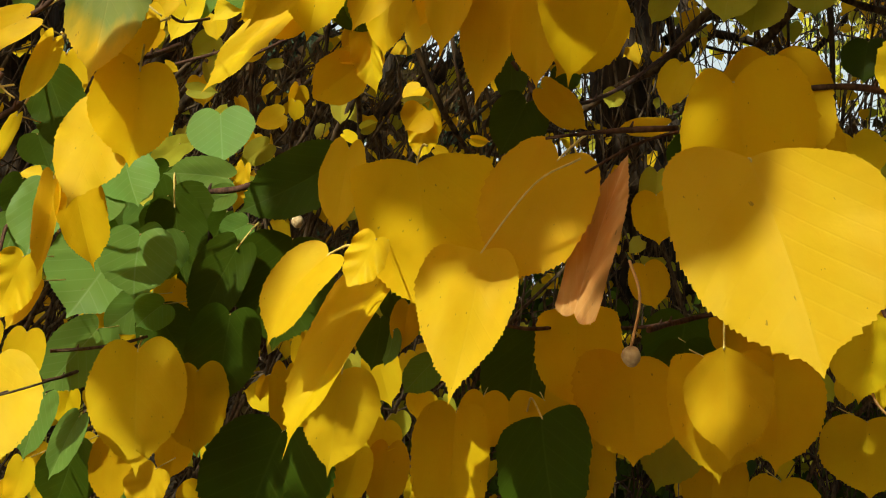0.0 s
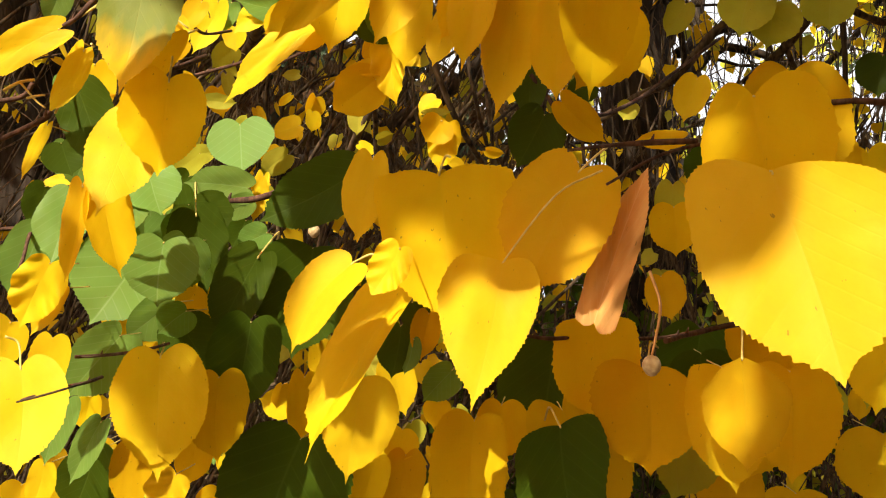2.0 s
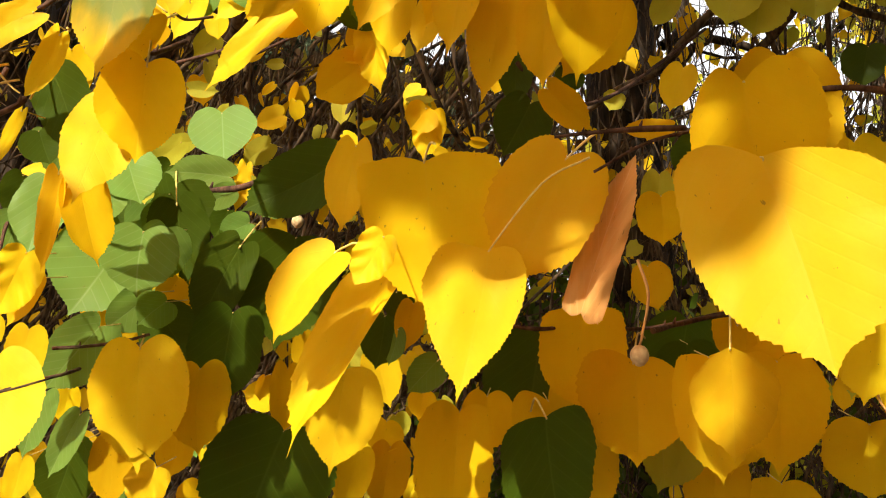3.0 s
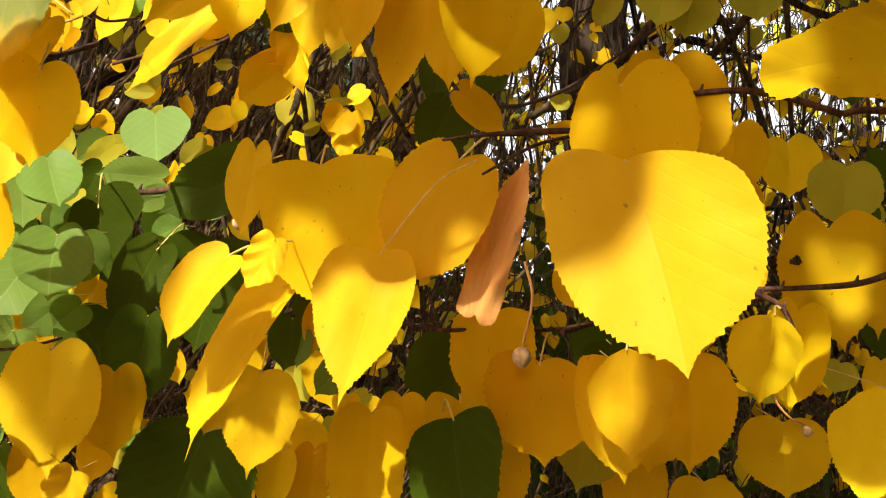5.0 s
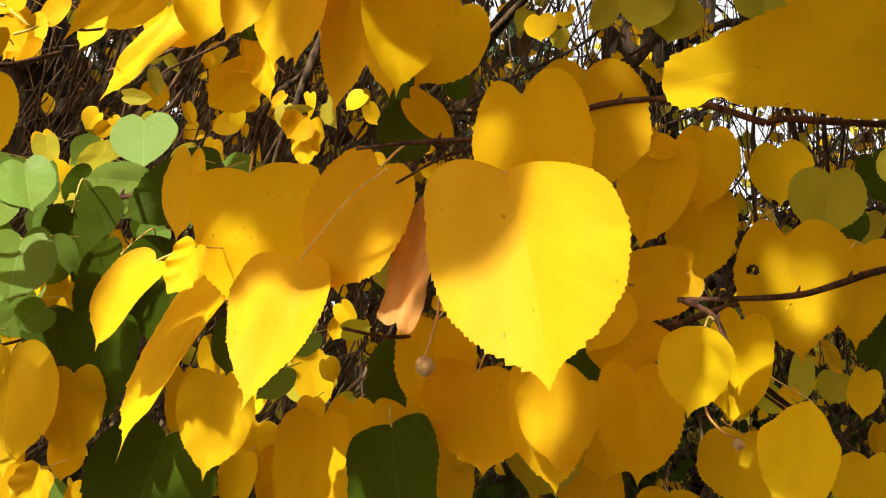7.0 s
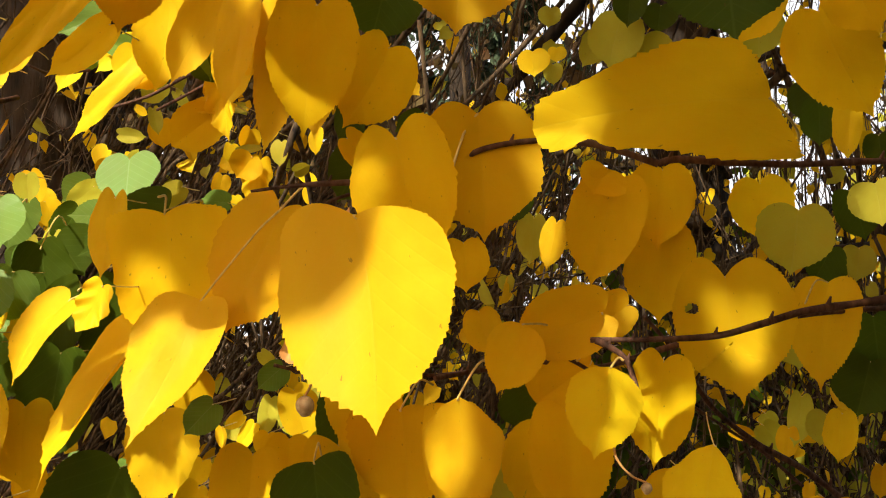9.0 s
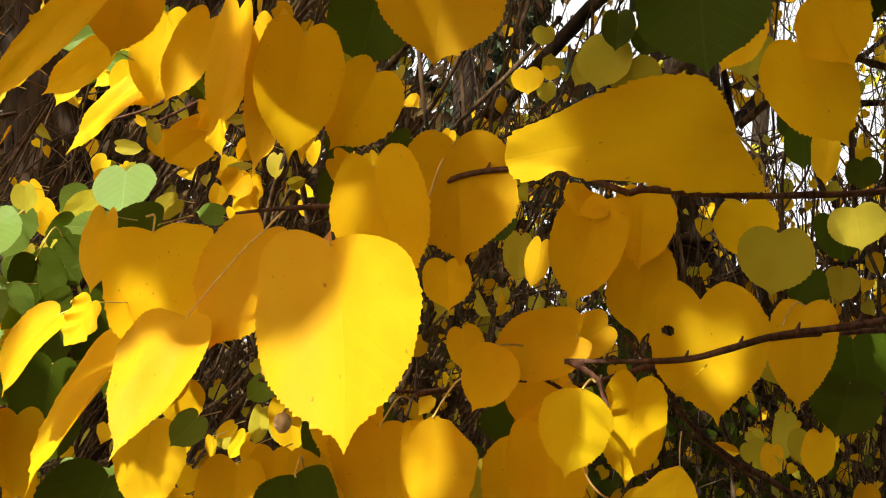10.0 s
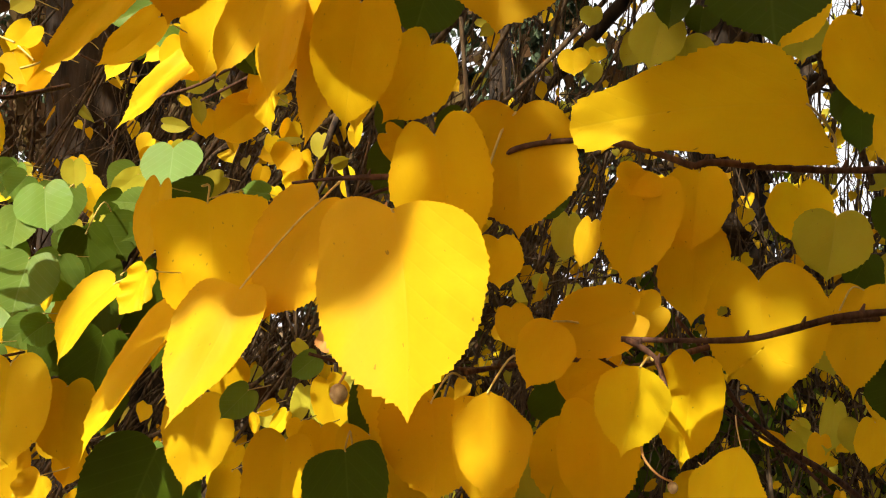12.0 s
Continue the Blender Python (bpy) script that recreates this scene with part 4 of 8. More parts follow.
leaf(spur, (0.0928, 0.4566, 1.5528), (0.0938, 0.4588, 1.5277), 0.0256, 1.8, AMBER, (0.0953, 0.4822, 1.5616), fine=1, thick=0.00026)
leaf(spur, (0.1183, 0.4889, 1.5851), (0.1063, 0.4884, 1.5658), 0.0212, 1.5, DEEP, (0.1247, 0.5150, 1.5941), fine=1, thick=0.00026)
leaf(spur, (0.1643, 0.5161, 1.5973), (0.1564, 0.5159, 1.5833), 0.0280, -4.0, AMBER, (0.1620, 0.5422, 1.6021), fine=1, thick=0.00026)
leaf(spur, (0.3568, 0.7547, 1.5694), (0.3543, 0.7564, 1.5433), 0.0261, 14.5, LIME, (0.3545, 0.7805, 1.5755), fine=1, thick=0.00026)
leaf(spur, (0.3226, 0.6990, 1.5574), (0.3263, 0.7012, 1.5372), 0.0202, 13.9, DEEP, (0.3207, 0.7245, 1.5642), fine=1, thick=0.00026)
leaf(spur, (0.3105, 0.7600, 1.5088), (0.3117, 0.7620, 1.4757), 0.0449, 12, LIME, (0.3125, 0.7860, 1.5168), fine=1, thick=0.00026)

# the flag branch
flag = thing("lime_branch", (0.3339, 0.4034, 1.5874), "lime branch with amber and deep green leaves against the sky", "leafy branch", "lime branches")
twig(flag, [(0.1802, 0.3429, 1.5703), (0.1869, 0.3409, 1.5714), (0.2063, 0.3423, 1.5699), (0.2260, 0.3457, 1.5692), (0.2456, 0.3490, 1.5700), (0.2726, 0.3636, 1.5732), (0.3339, 0.4034, 1.5874)], 0.0014, 0.0013)
leaf(flag, (0.2160, 0.3227, 1.5871), (0.1382, 0.3016, 1.5757), 0.0412, -6.6, YELLOW, (0.2260, 0.3457, 1.5694), label="near amber yellow leaf held level with a sunlit rounded end", fine=2, blunt=1.9, taper=0.50, square=1, skew=0.42, lobe=0.012, curl=-18, fold=4, wavy=0.035, waist=(-1, 0.80, 0.30))
leaf(flag, (0.2094, 0.3605, 1.6633), (0.2114, 0.3646, 1.6195), 0.0498, 11.1, DEEP, (0.1997, 0.3861, 1.6618), thick=0.00026, fine=2, lobe=0.1, sharp=0.7)
leaf(flag, (0.2677, 0.4774, 1.6671), (0.2946, 0.4862, 1.6140), 0.0422, 25.4, AMBER, (0.2640, 0.5028, 1.6731), fine=2, thick=0.00026)
leaf(flag, (0.2967, 0.5356, 1.6368), (0.2947, 0.5381, 1.6012), 0.0187, 43.9, YELLOW, (0.2965, 0.5613, 1.6441), fine=1, thick=0.00026)
leaf(flag, (0.2525, 0.5231, 1.6995), (0.2367, 0.5231, 1.6654), 0.0296, 0.9, AMBER, (0.2554, 0.5491, 1.7072), fine=1, thick=0.00026)
leaf(flag, (0.3082, 0.6576, 1.6623), (0.3085, 0.6601, 1.6323), 0.0255, 13.0, DEEP, (0.3108, 0.6833, 1.6712), fine=1, thick=0.00026)
leaf(flag, (0.3485, 0.6663, 1.6400), (0.3501, 0.6683, 1.6188), 0.0231, 16.8, DEEP, (0.3525, 0.6919, 1.6496), fine=1, thick=0.00026)
leaf(flag, (0.2741, 0.4471, 1.6777), (0.2891, 0.4521, 1.6464), 0.0340, 21.5, AMBER, (0.2682, 0.4725, 1.6827), fine=1, thick=0.00026)
leaf(flag, (0.1167, 0.3108, 1.6504), (0.1115, 0.3132, 1.6117), 0.0455, -12.6, YELLOW, (0.1146, 0.3366, 1.6565), fine=2, lobe=0.1, thick=0.00026)
leaf(flag, (0.0655, 0.4116, 1.6766), (0.0560, 0.4127, 1.6420), 0.0392, -18.2, DEEP, (0.0654, 0.4374, 1.6834), fine=2, thick=0.00026)
leaf(flag, (0.1925, 0.6342, 1.7086), (0.1875, 0.6358, 1.6779), 0.0370, 0.2, LIME, (0.1935, 0.6600, 1.7162), fine=1, thick=0.00026)
leaf(flag, (0.1819, 0.6101, 1.7329), (0.1797, 0.6118, 1.7068), 0.0224, 0.5, DEEP, (0.1842, 0.6359, 1.7413), fine=1, thick=0.00026)
leaf(flag, (0.2034, 0.6345, 1.7286), (0.2012, 0.6356, 1.7094), 0.0231, 1.9, DEEP, (0.2073, 0.6603, 1.7378), fine=1, thick=0.00026)
leaf(flag, (0.1007, 0.8481, 1.7649), (0.1024, 0.8503, 1.7411), 0.0296, -2.6, YELLOW, (0.0954, 0.8737, 1.7698), fine=1, thick=0.00026)
leaf(flag, (0.1232, 0.8517, 1.7685), (0.1230, 0.8528, 1.7543), 0.0180, -2.6, YELLOW, (0.1198, 0.8773, 1.7743), fine=1, thick=0.00026)
leaf(flag, (0.1193, 0.8523, 1.7527), (0.1200, 0.8539, 1.7332), 0.0180, -2.0, LIME, (0.1172, 0.8779, 1.7592), fine=1, thick=0.00026)
leaf(flag, (0.1185, 0.8479, 1.8054), (0.1156, 0.8489, 1.7870), 0.0212, -5.7, LIME, (0.1187, 0.8737, 1.8127), fine=1, thick=0.00026)
leaf(flag, (0.1646, 0.8081, 1.7660), (0.1471, 0.8074, 1.7362), 0.0249, -8.8, LIME, (0.1678, 0.8341, 1.7735), fine=1, thick=0.00026)

# the upper branch
upper = thing("lime_branch", (-0.1121, 0.5855, 1.6910), "high lime branch with sunlit and shaded yellow leaves", "leafy branch", "lime branches")
twig(upper, [(-0.2310, 0.6698, 1.6811), (-0.1921, 0.6720, 1.6915), (-0.1662, 0.6733, 1.7041), (-0.1274, 0.6555, 1.7127)], 0.0012, 0.0016)
twig(upper, [(-0.1938, 0.6921, 1.6855), (-0.1577, 0.6743, 1.6932), (-0.1297, 0.6658, 1.7030), (-0.1106, 0.6567, 1.7126)], 0.0012, 0.0014)
twig(upper, [(0.0235, 0.4983, 1.6318), (0.0327, 0.4995, 1.6193), (0.0393, 0.4805, 1.6074), (0.0695, 0.6024, 1.6279), (0.1158, 0.7545, 1.6712), (0.1697, 0.9066, 1.7284), (0.2370, 1.0094, 1.7895)], 0.0012, 0.0018)
twig(upper, [(-0.1714, 0.4817, 1.6661), (-0.1638, 0.4825, 1.6614), (-0.1629, 0.5026, 1.6625), (-0.1578, 0.5327, 1.6729)], 0.0008, 0.0009)
leaf(upper, (-0.0772, 0.4800, 1.6982), (-0.0868, 0.4820, 1.6426), 0.0358, -13.0, AMBER, (-0.0625, 0.3863, 1.6586), thick=0.00026, fine=2, lobe=0.1)
leaf(upper, (0.0032, 0.3947, 1.6672), (-0.0084, 0.3964, 1.6093), 0.0253, 18.9, AMBER, (0.0006, 0.4206, 1.6728), fine=2, sharp=0.8, thick=0.00026)
leaf(upper, (0.0163, 0.4059, 1.6633), (0.0060, 0.4085, 1.5905), 0.0293, 17.1, AMBER, (0.0150, 0.4318, 1.6698), fine=2, thick=0.00026)
leaf(upper, (0.0371, 0.3985, 1.6395), (0.0336, 0.4003, 1.5953), 0.0231, 9.6, AMBER, (0.0371, 0.4244, 1.6468), fine=2, thick=0.00026)
leaf(upper, (0.0374, 0.4404, 1.6039), (0.0592, 0.4430, 1.5834), 0.0170, 10.8, AMBER, (0.0356, 0.4660, 1.6107), fine=1, thick=0.00026)
leaf(upper, (0.0506, 0.3498, 1.6388), (0.0443, 0.3519, 1.5849), 0.0366, -29.9, AMBER, (0.0535, 0.3757, 1.6477), label="amber leaf whose tip catches the sun", thick=0.00026, fine=2, cup=0.05, lobe=0.1, sharp=1.0, taper=0.12)
leaf(upper, (0.0650, 0.4144, 1.6402), (0.0426, 0.4135, 1.6029), 0.0353, -19.9, AMBER, (0.0713, 0.4404, 1.6492), fine=1, thick=0.00026)
leaf(upper, (-0.0536, 0.5027, 1.6820), (-0.0631, 0.5034, 1.6531), 0.0270, -27.3, GREEN, (-0.0566, 0.5286, 1.6872), fine=1, thick=0.00026)
leaf(upper, (-0.0565, 0.5041, 1.6584), (-0.0792, 0.4998, 1.6643), 0.0145, -9.1, DEEP, (-0.0554, 0.5308, 1.6595), fine=1, thick=0.00026)
leaf(upper, (-0.0403, 0.4900, 1.6817), (-0.0464, 0.4914, 1.6345), 0.0261, -4.9, AMBER, (-0.0409, 0.5158, 1.6886), fine=2, thick=0.00026)
leaf(upper, (-0.0183, 0.4441, 1.6493), (-0.0261, 0.4446, 1.6239), 0.0159, 14.7, YELLOW, (-0.0167, 0.4700, 1.6568), fine=1, thick=0.00026)
leaf(upper, (-0.0649, 0.5114, 1.6349), (-0.0899, 0.5103, 1.6176), 0.0278, -16.3, AMBER, (-0.0596, 0.5376, 1.6416), fine=1, blunt=0.4, thick=0.00026)
leaf(upper, (-0.0584, 0.5060, 1.6554), (-0.0528, 0.5081, 1.6179), 0.0207, 20.3, YELLOW, (-0.0555, 0.5317, 1.6645), fine=1, crimp=0.05, fold=20, thick=0.00026)
leaf(upper, (-0.0528, 0.5120, 1.6425), (-0.0832, 0.5097, 1.6415), 0.0144, 25.3, YELLOW, (-0.0538, 0.5383, 1.6436), fine=1, curl=20, thick=0.00026)
leaf(upper, (-0.0684, 0.5201, 1.6590), (-0.0696, 0.5206, 1.6459), 0.0119, -10.4, AMBER, (-0.0716, 0.5459, 1.6648), fine=1, blunt=0.5, thick=0.00026)
leaf(upper, (-0.1022, 0.5070, 1.6688), (-0.1537, 0.5052, 1.6214), 0.0205, 16.7, YELLOW, (-0.1012, 0.5331, 1.6740), label="narrow sunlit yellow leaf seen edge on", fine=2, sharp=0.8, curl=-16, thick=0.00026)
leaf(upper, (-0.1021, 0.5167, 1.6758), (-0.1178, 0.5165, 1.6542), 0.0254, -10.5, AMBER, (-0.1001, 0.5428, 1.6823), fine=1, thick=0.00026)
leaf(upper, (-0.1169, 0.5155, 1.6782), (-0.1296, 0.5154, 1.6596), 0.0224, -7.7, AMBER, (-0.1135, 0.5415, 1.6856), fine=1, thick=0.00026)
leaf(upper, (-0.1687, 0.5409, 1.6941), (-0.1858, 0.5411, 1.6615), 0.0200, 0.3, YELLOW, (-0.1642, 0.5669, 1.7025), fine=1, thick=0.00026)
leaf(upper, (-0.1340, 0.5435, 1.6945), (-0.1599, 0.5425, 1.6738), 0.0182, 4.3, YELLOW, (-0.1266, 0.5697, 1.7026), fine=1, thick=0.00026)
leaf(upper, (-0.1635, 0.5512, 1.6966), (-0.1783, 0.5510, 1.6772), 0.0166, -14.9, GREEN, (-0.1653, 0.5773, 1.7012), fine=1, thick=0.00026)
leaf(upper, (-0.1841, 0.6329, 1.6348), (-0.1768, 0.6151, 1.5948), 0.0488, -9.0, GREEN, (-0.1844, 0.6606, 1.6400), label="fresh green heart shaped leaf with pale veins", thick=0.00026, fine=2, lobe=0.13, sharp=1.2, taper=0.25, fold=3, curl=2, wavy=0.01)
leaf(upper, (-0.1892, 0.6424, 1.6350), (-0.1821, 0.6426, 1.6440), 0.0074, 20.4, LIME, (-0.1897, 0.6684, 1.6364), fine=1, thick=0.00026)
leaf(upper, (-0.0237, 0.4709, 1.6019), (-0.0327, 0.4707, 1.5907), 0.0186, -20.7, YELLOW, (-0.0178, 0.4970, 1.6102), fine=1, cup=0.3, thick=0.00026)
leaf(upper, (-0.0212, 0.4762, 1.6010), (-0.0266, 0.4769, 1.5757), 0.0170, 3.5, AMBER, (-0.0254, 0.5020, 1.6059), fine=1, crimp=0.06, thick=0.00026)
leaf(upper, (-0.0336, 0.4750, 1.6065), (-0.0187, 0.4761, 1.6076), 0.0074, -38.1, LIME, (-0.0411, 0.5007, 1.6080), fine=1, thick=0.00026)
leaf(upper, (0.0242, 0.4980, 1.6395), (0.0217, 0.4993, 1.6063), 0.0196, 9.9, DEEP, (0.0226, 0.5238, 1.6461), fine=1, thick=0.00026)
leaf(upper, (0.0310, 0.4999, 1.6093), (0.0151, 0.5000, 1.5800), 0.0323, -3.8, DEEP, (0.0325, 0.5258, 1.6162), fine=1, thick=0.00026)
leaf(upper, (0.0593, 0.5211, 1.6315), (0.0431, 0.5202, 1.6236), 0.0162, -9.9, DEEP, (0.0507, 0.5262, 1.6151), fine=1, thick=0.00026)
leaf(upper, (0.1762, 0.6265, 1.7184), (0.1673, 0.6273, 1.6842), 0.0378, 9.3, LIME, (0.1799, 0.6524, 1.7271), fine=1, thick=0.00026)
leaf(upper, (0.1457, 0.6667, 1.6658), (0.1355, 0.6674, 1.6339), 0.0257, 14.5, YELLOW, (0.1511, 0.6926, 1.6752), fine=1, thick=0.00026)
leaf(upper, (0.3097, 0.8642, 1.7915), (0.3066, 0.8658, 1.7535), 0.0502, 17.2, LIME, (0.3058, 0.8901, 1.7969), fine=1, thick=0.00026)
leaf(upper, (0.3554, 0.8706, 1.7293), (0.3507, 0.8720, 1.6903), 0.0402, 19.5, DEEP, (0.3531, 0.8965, 1.7354), fine=1, thick=0.00026)
leaf(upper, (0.1173, 0.6082, 1.5816), (0.1140, 0.6093, 1.5503), 0.0216, 8.8, LIME, (0.1166, 0.6340, 1.5885), fine=1, thick=0.00026)
leaf(upper, (0.1275, 0.9048, 1.6980), (0.1189, 0.9049, 1.6813), 0.0224, 0.9, LIME, (0.1297, 0.9308, 1.7052), fine=1, thick=0.00026)
leaf(upper, (0.1068, 0.5063, 1.5953), (0.0789, 0.5042, 1.5940), 0.0122, 20.7, AMBER, (0.1127, 0.5326, 1.6000), fine=1, thick=0.00026)
leaf(upper, (0.0935, 0.5088, 1.5193), (0.0994, 0.5104, 1.4944), 0.0218, 8.8, YELLOW, (0.0960, 0.5345, 1.5284), fine=1, thick=0.00026)
leaf(upper, (-0.0230, 0.3183, 1.6530), (-0.0704, 0.3132, 1.6007), 0.0166, -15.7, AMBER, (-0.0274, 0.3446, 1.6523), fine=2, thick=0.00026)
leaf(upper, (-0.0199, 0.3380, 1.6701), (-0.0288, 0.3398, 1.6285), 0.0332, -28.5, AMBER, (-0.0225, 0.3638, 1.6758), fine=2, thick=0.00026)
leaf(upper, (-0.0678, 0.4014, 1.6544), (-0.0987, 0.3974, 1.6295), 0.0179, -11.9, AMBER, (-0.0666, 0.4278, 1.6594), fine=1, thick=0.00026)
leaf(upper, (-0.0304, 0.4358, 1.6779), (-0.0542, 0.4353, 1.6331), 0.0247, -7.9, AMBER, (-0.0289, 0.4618, 1.6847), fine=1, thick=0.00026)
leaf(upper, (-0.1147, 0.5429, 1.6856), (-0.1562, 0.5352, 1.6929), 0.0188, -11.9, GREEN, (-0.1096, 0.5696, 1.6890), fine=1, thick=0.00026)
leaf(upper, (-0.1173, 0.5595, 1.7276), (-0.1426, 0.5565, 1.7101), 0.0197, -20.9, GREEN, (-0.1114, 0.5858, 1.7347), fine=1, thick=0.00026)
leaf(upper, (-0.1692, 0.5710, 1.7271), (-0.2037, 0.5665, 1.7098), 0.0205, -10.2, GREEN, (-0.1614, 0.5975, 1.7345), fine=1, thick=0.00026)
leaf(upper, (-0.0035, 0.4412, 1.6679), (-0.0217, 0.4406, 1.6365), 0.0262, -16.9, AMBER, (-0.0057, 0.4672, 1.6727), fine=1, thick=0.00026)
leaf(upper, (-0.1490, 0.4572, 1.6658), (-0.1630, 0.4560, 1.6503), 0.0129, -6.3, YELLOW, (-0.1638, 0.4825, 1.6614), fine=1, thick=0.00026)
leaf(upper, (-0.1053, 0.6327, 1.5995), (-0.1255, 0.6290, 1.6028), 0.0164, -3.6, GREEN, (-0.1011, 0.6594, 1.6025), fine=1, thick=0.00026)
leaf(upper, (-0.3939, 0.9578, 1.7054), (-0.3929, 0.9590, 1.6826), 0.0262, -61.5, LIME, (-0.3921, 0.9836, 1.7139), fine=1, fold=20, curl=-20, thick=0.00026)
leaf(upper, (-0.2277, 0.7550, 1.7437), (-0.2270, 0.7560, 1.7219), 0.0240, 16.9, YELLOW, (-0.2244, 0.7808, 1.7529), fine=1, fold=15, curl=2, thick=0.00026)
leaf(upper, (-0.3358, 0.8636, 1.6891), (-0.3499, 0.8634, 1.6720), 0.0277, 18.0, YELLOW, (-0.3383, 0.8897, 1.6932), fine=1, fold=17, curl=-5, thick=0.00026)
leaf(upper, (-0.3373, 0.9221, 1.7468), (-0.3238, 0.9235, 1.7384), 0.0111, 24.9, YELLOW, (-0.3442, 0.9478, 1.7507), fine=1, fold=6, curl=5, thick=0.00026)
leaf(upper, (-0.2841, 0.8752, 1.7196), (-0.2811, 0.8768, 1.6904), 0.0270, -29.3, AMBER, (-0.2865, 0.9010, 1.7261), fine=1, fold=7, curl=16, thick=0.00026)
leaf(upper, (-0.1347, 0.7473, 1.7587), (-0.1142, 0.7484, 1.7704), 0.0138, -4.7, LIME, (-0.1386, 0.7732, 1.7600), fine=1, fold=14, curl=-11, thick=0.00026)
leaf(upper, (-0.2437, 0.9560, 1.7773), (-0.2635, 0.9557, 1.7518), 0.0217, -11.1, YELLOW, (-0.2401, 0.9820, 1.7846), fine=1, fold=4, curl=-6, thick=0.00026)
leaf(upper, (-0.2406, 0.7935, 1.7366), (-0.2617, 0.7927, 1.7184), 0.0231, -30.1, LIME, (-0.2349, 0.8196, 1.7440), fine=1, fold=15, curl=24, thick=0.00026)
leaf(upper, (-0.1639, 0.7742, 1.6717), (-0.1656, 0.7749, 1.6535), 0.0166, -45.0, YELLOW, (-0.1593, 0.8001, 1.6813), fine=1, fold=4, curl=-22, thick=0.00026)
leaf(upper, (-0.2041, 0.8549, 1.7056), (-0.2173, 0.8544, 1.6943), 0.0084, -30.8, YELLOW, (-0.2053, 0.8810, 1.7096), fine=1, fold=5, curl=-6, thick=0.00026)
leaf(upper, (-0.2766, 0.7642, 1.6580), (-0.2885, 0.7638, 1.6464), 0.0151, -34.1, YELLOW, (-0.2765, 0.7903, 1.6630), fine=1, fold=20, curl=12, thick=0.00026)
leaf(upper, (-0.2336, 0.7047, 1.6692), (-0.2097, 0.7067, 1.6668), 0.0127, 7.5, LIME, (-0.2387, 0.7304, 1.6726), fine=1, fold=16, curl=21, thick=0.00026)
leaf(upper, (-0.2409, 0.8982, 1.7516), (-0.2296, 0.8995, 1.7417), 0.0135, 11.9, AMBER, (-0.2435, 0.9238, 1.7579), fine=1, fold=7, curl=1, thick=0.00026)
leaf(upper, (-0.3485, 0.9187, 1.6938), (-0.3352, 0.9207, 1.6712), 0.0174, -3.1, AMBER, (-0.3486, 0.9444, 1.7016), fine=1, fold=9, curl=-2, thick=0.00026)
leaf(upper, (-0.2450, 0.7833, 1.7095), (-0.2398, 0.7849, 1.6848), 0.0134, -35.0, LIME, (-0.2423, 0.8091, 1.7186), fine=1, fold=21, curl=22, thick=0.00026)
leaf(upper, (-0.1876, 0.8414, 1.6348), (-0.1851, 0.8422, 1.6204), 0.0123, -29.9, YELLOW, (-0.1933, 0.8671, 1.6398), fine=1, fold=7, curl=-14, thick=0.00026)
leaf(upper, (-0.1818, 0.8637, 1.7048), (-0.1919, 0.8638, 1.6851), 0.0259, -59.0, AMBER, (-0.1834, 0.8897, 1.7101), fine=1, fold=20, curl=-23, thick=0.00026)
leaf(upper, (-0.2847, 0.7722, 1.6442), (-0.2918, 0.7723, 1.6319), 0.0138, 18.0, AMBER, (-0.2846, 0.7982, 1.6502), fine=1, fold=11, curl=-21, thick=0.00026)
leaf(upper, (-0.2144, 0.9301, 1.6904), (-0.2452, 0.9282, 1.6806), 0.0272, 12.5, YELLOW, (-0.2110, 0.9564, 1.6949), fine=1, fold=16, curl=0, thick=0.00026)
leaf(upper, (-0.3031, 0.9448, 1.7687), (-0.2870, 0.9470, 1.7473), 0.0133, -29.8, LIME, (-0.3043, 0.9705, 1.7759), fine=1, fold=13, curl=15, thick=0.00026)
leaf(upper, (-0.0160, 0.8649, 1.6490), (0.0018, 0.8664, 1.6456), 0.0132, 43.6, AMBER, (-0.0172, 0.8906, 1.6545), fine=1, fold=16, curl=9, thick=0.00026)
leaf(upper, (0.0114, 0.9496, 1.7307), (0.0052, 0.9501, 1.7100), 0.0157, -14.0, AMBER, (0.0168, 0.9755, 1.7402), fine=1, fold=10, curl=-5, thick=0.00026)
leaf(upper, (-0.0449, 0.7943, 1.6292), (-0.0316, 0.7957, 1.6206), 0.0112, 17.9, YELLOW, (-0.0524, 0.8200, 1.6327), fine=1, fold=5, curl=11, thick=0.00026)
leaf(upper, (-0.1602, 1.0146, 1.7349), (-0.1625, 1.0158, 1.7047), 0.0200, 15.4, AMBER, (-0.1626, 1.0404, 1.7410), fine=1, fold=8, curl=-21, thick=0.00026)
leaf(upper, (-0.0871, 0.9879, 1.7153), (-0.0762, 0.9899, 1.6916), 0.0213, 24.6, YELLOW, (-0.0899, 1.0136, 1.7218), fine=1, fold=13, curl=11, thick=0.00026)
leaf(upper, (-0.1294, 0.8844, 1.6466), (-0.1263, 0.8855, 1.6293), 0.0128, 21.5, AMBER, (-0.1298, 0.9102, 1.6542), fine=1, fold=6, curl=0, thick=0.00026)
leaf(upper, (-0.0587, 0.8146, 1.6892), (-0.0748, 0.8141, 1.6740), 0.0208, 25.4, AMBER, (-0.0539, 0.8407, 1.6964), fine=1, fold=6, curl=-12, thick=0.00026)
leaf(upper, (-0.1132, 0.7488, 1.6767), (-0.1256, 0.7484, 1.6645), 0.0109, 14.3, AMBER, (-0.1069, 0.7748, 1.6847), fine=1, fold=20, curl=10, thick=0.00026)
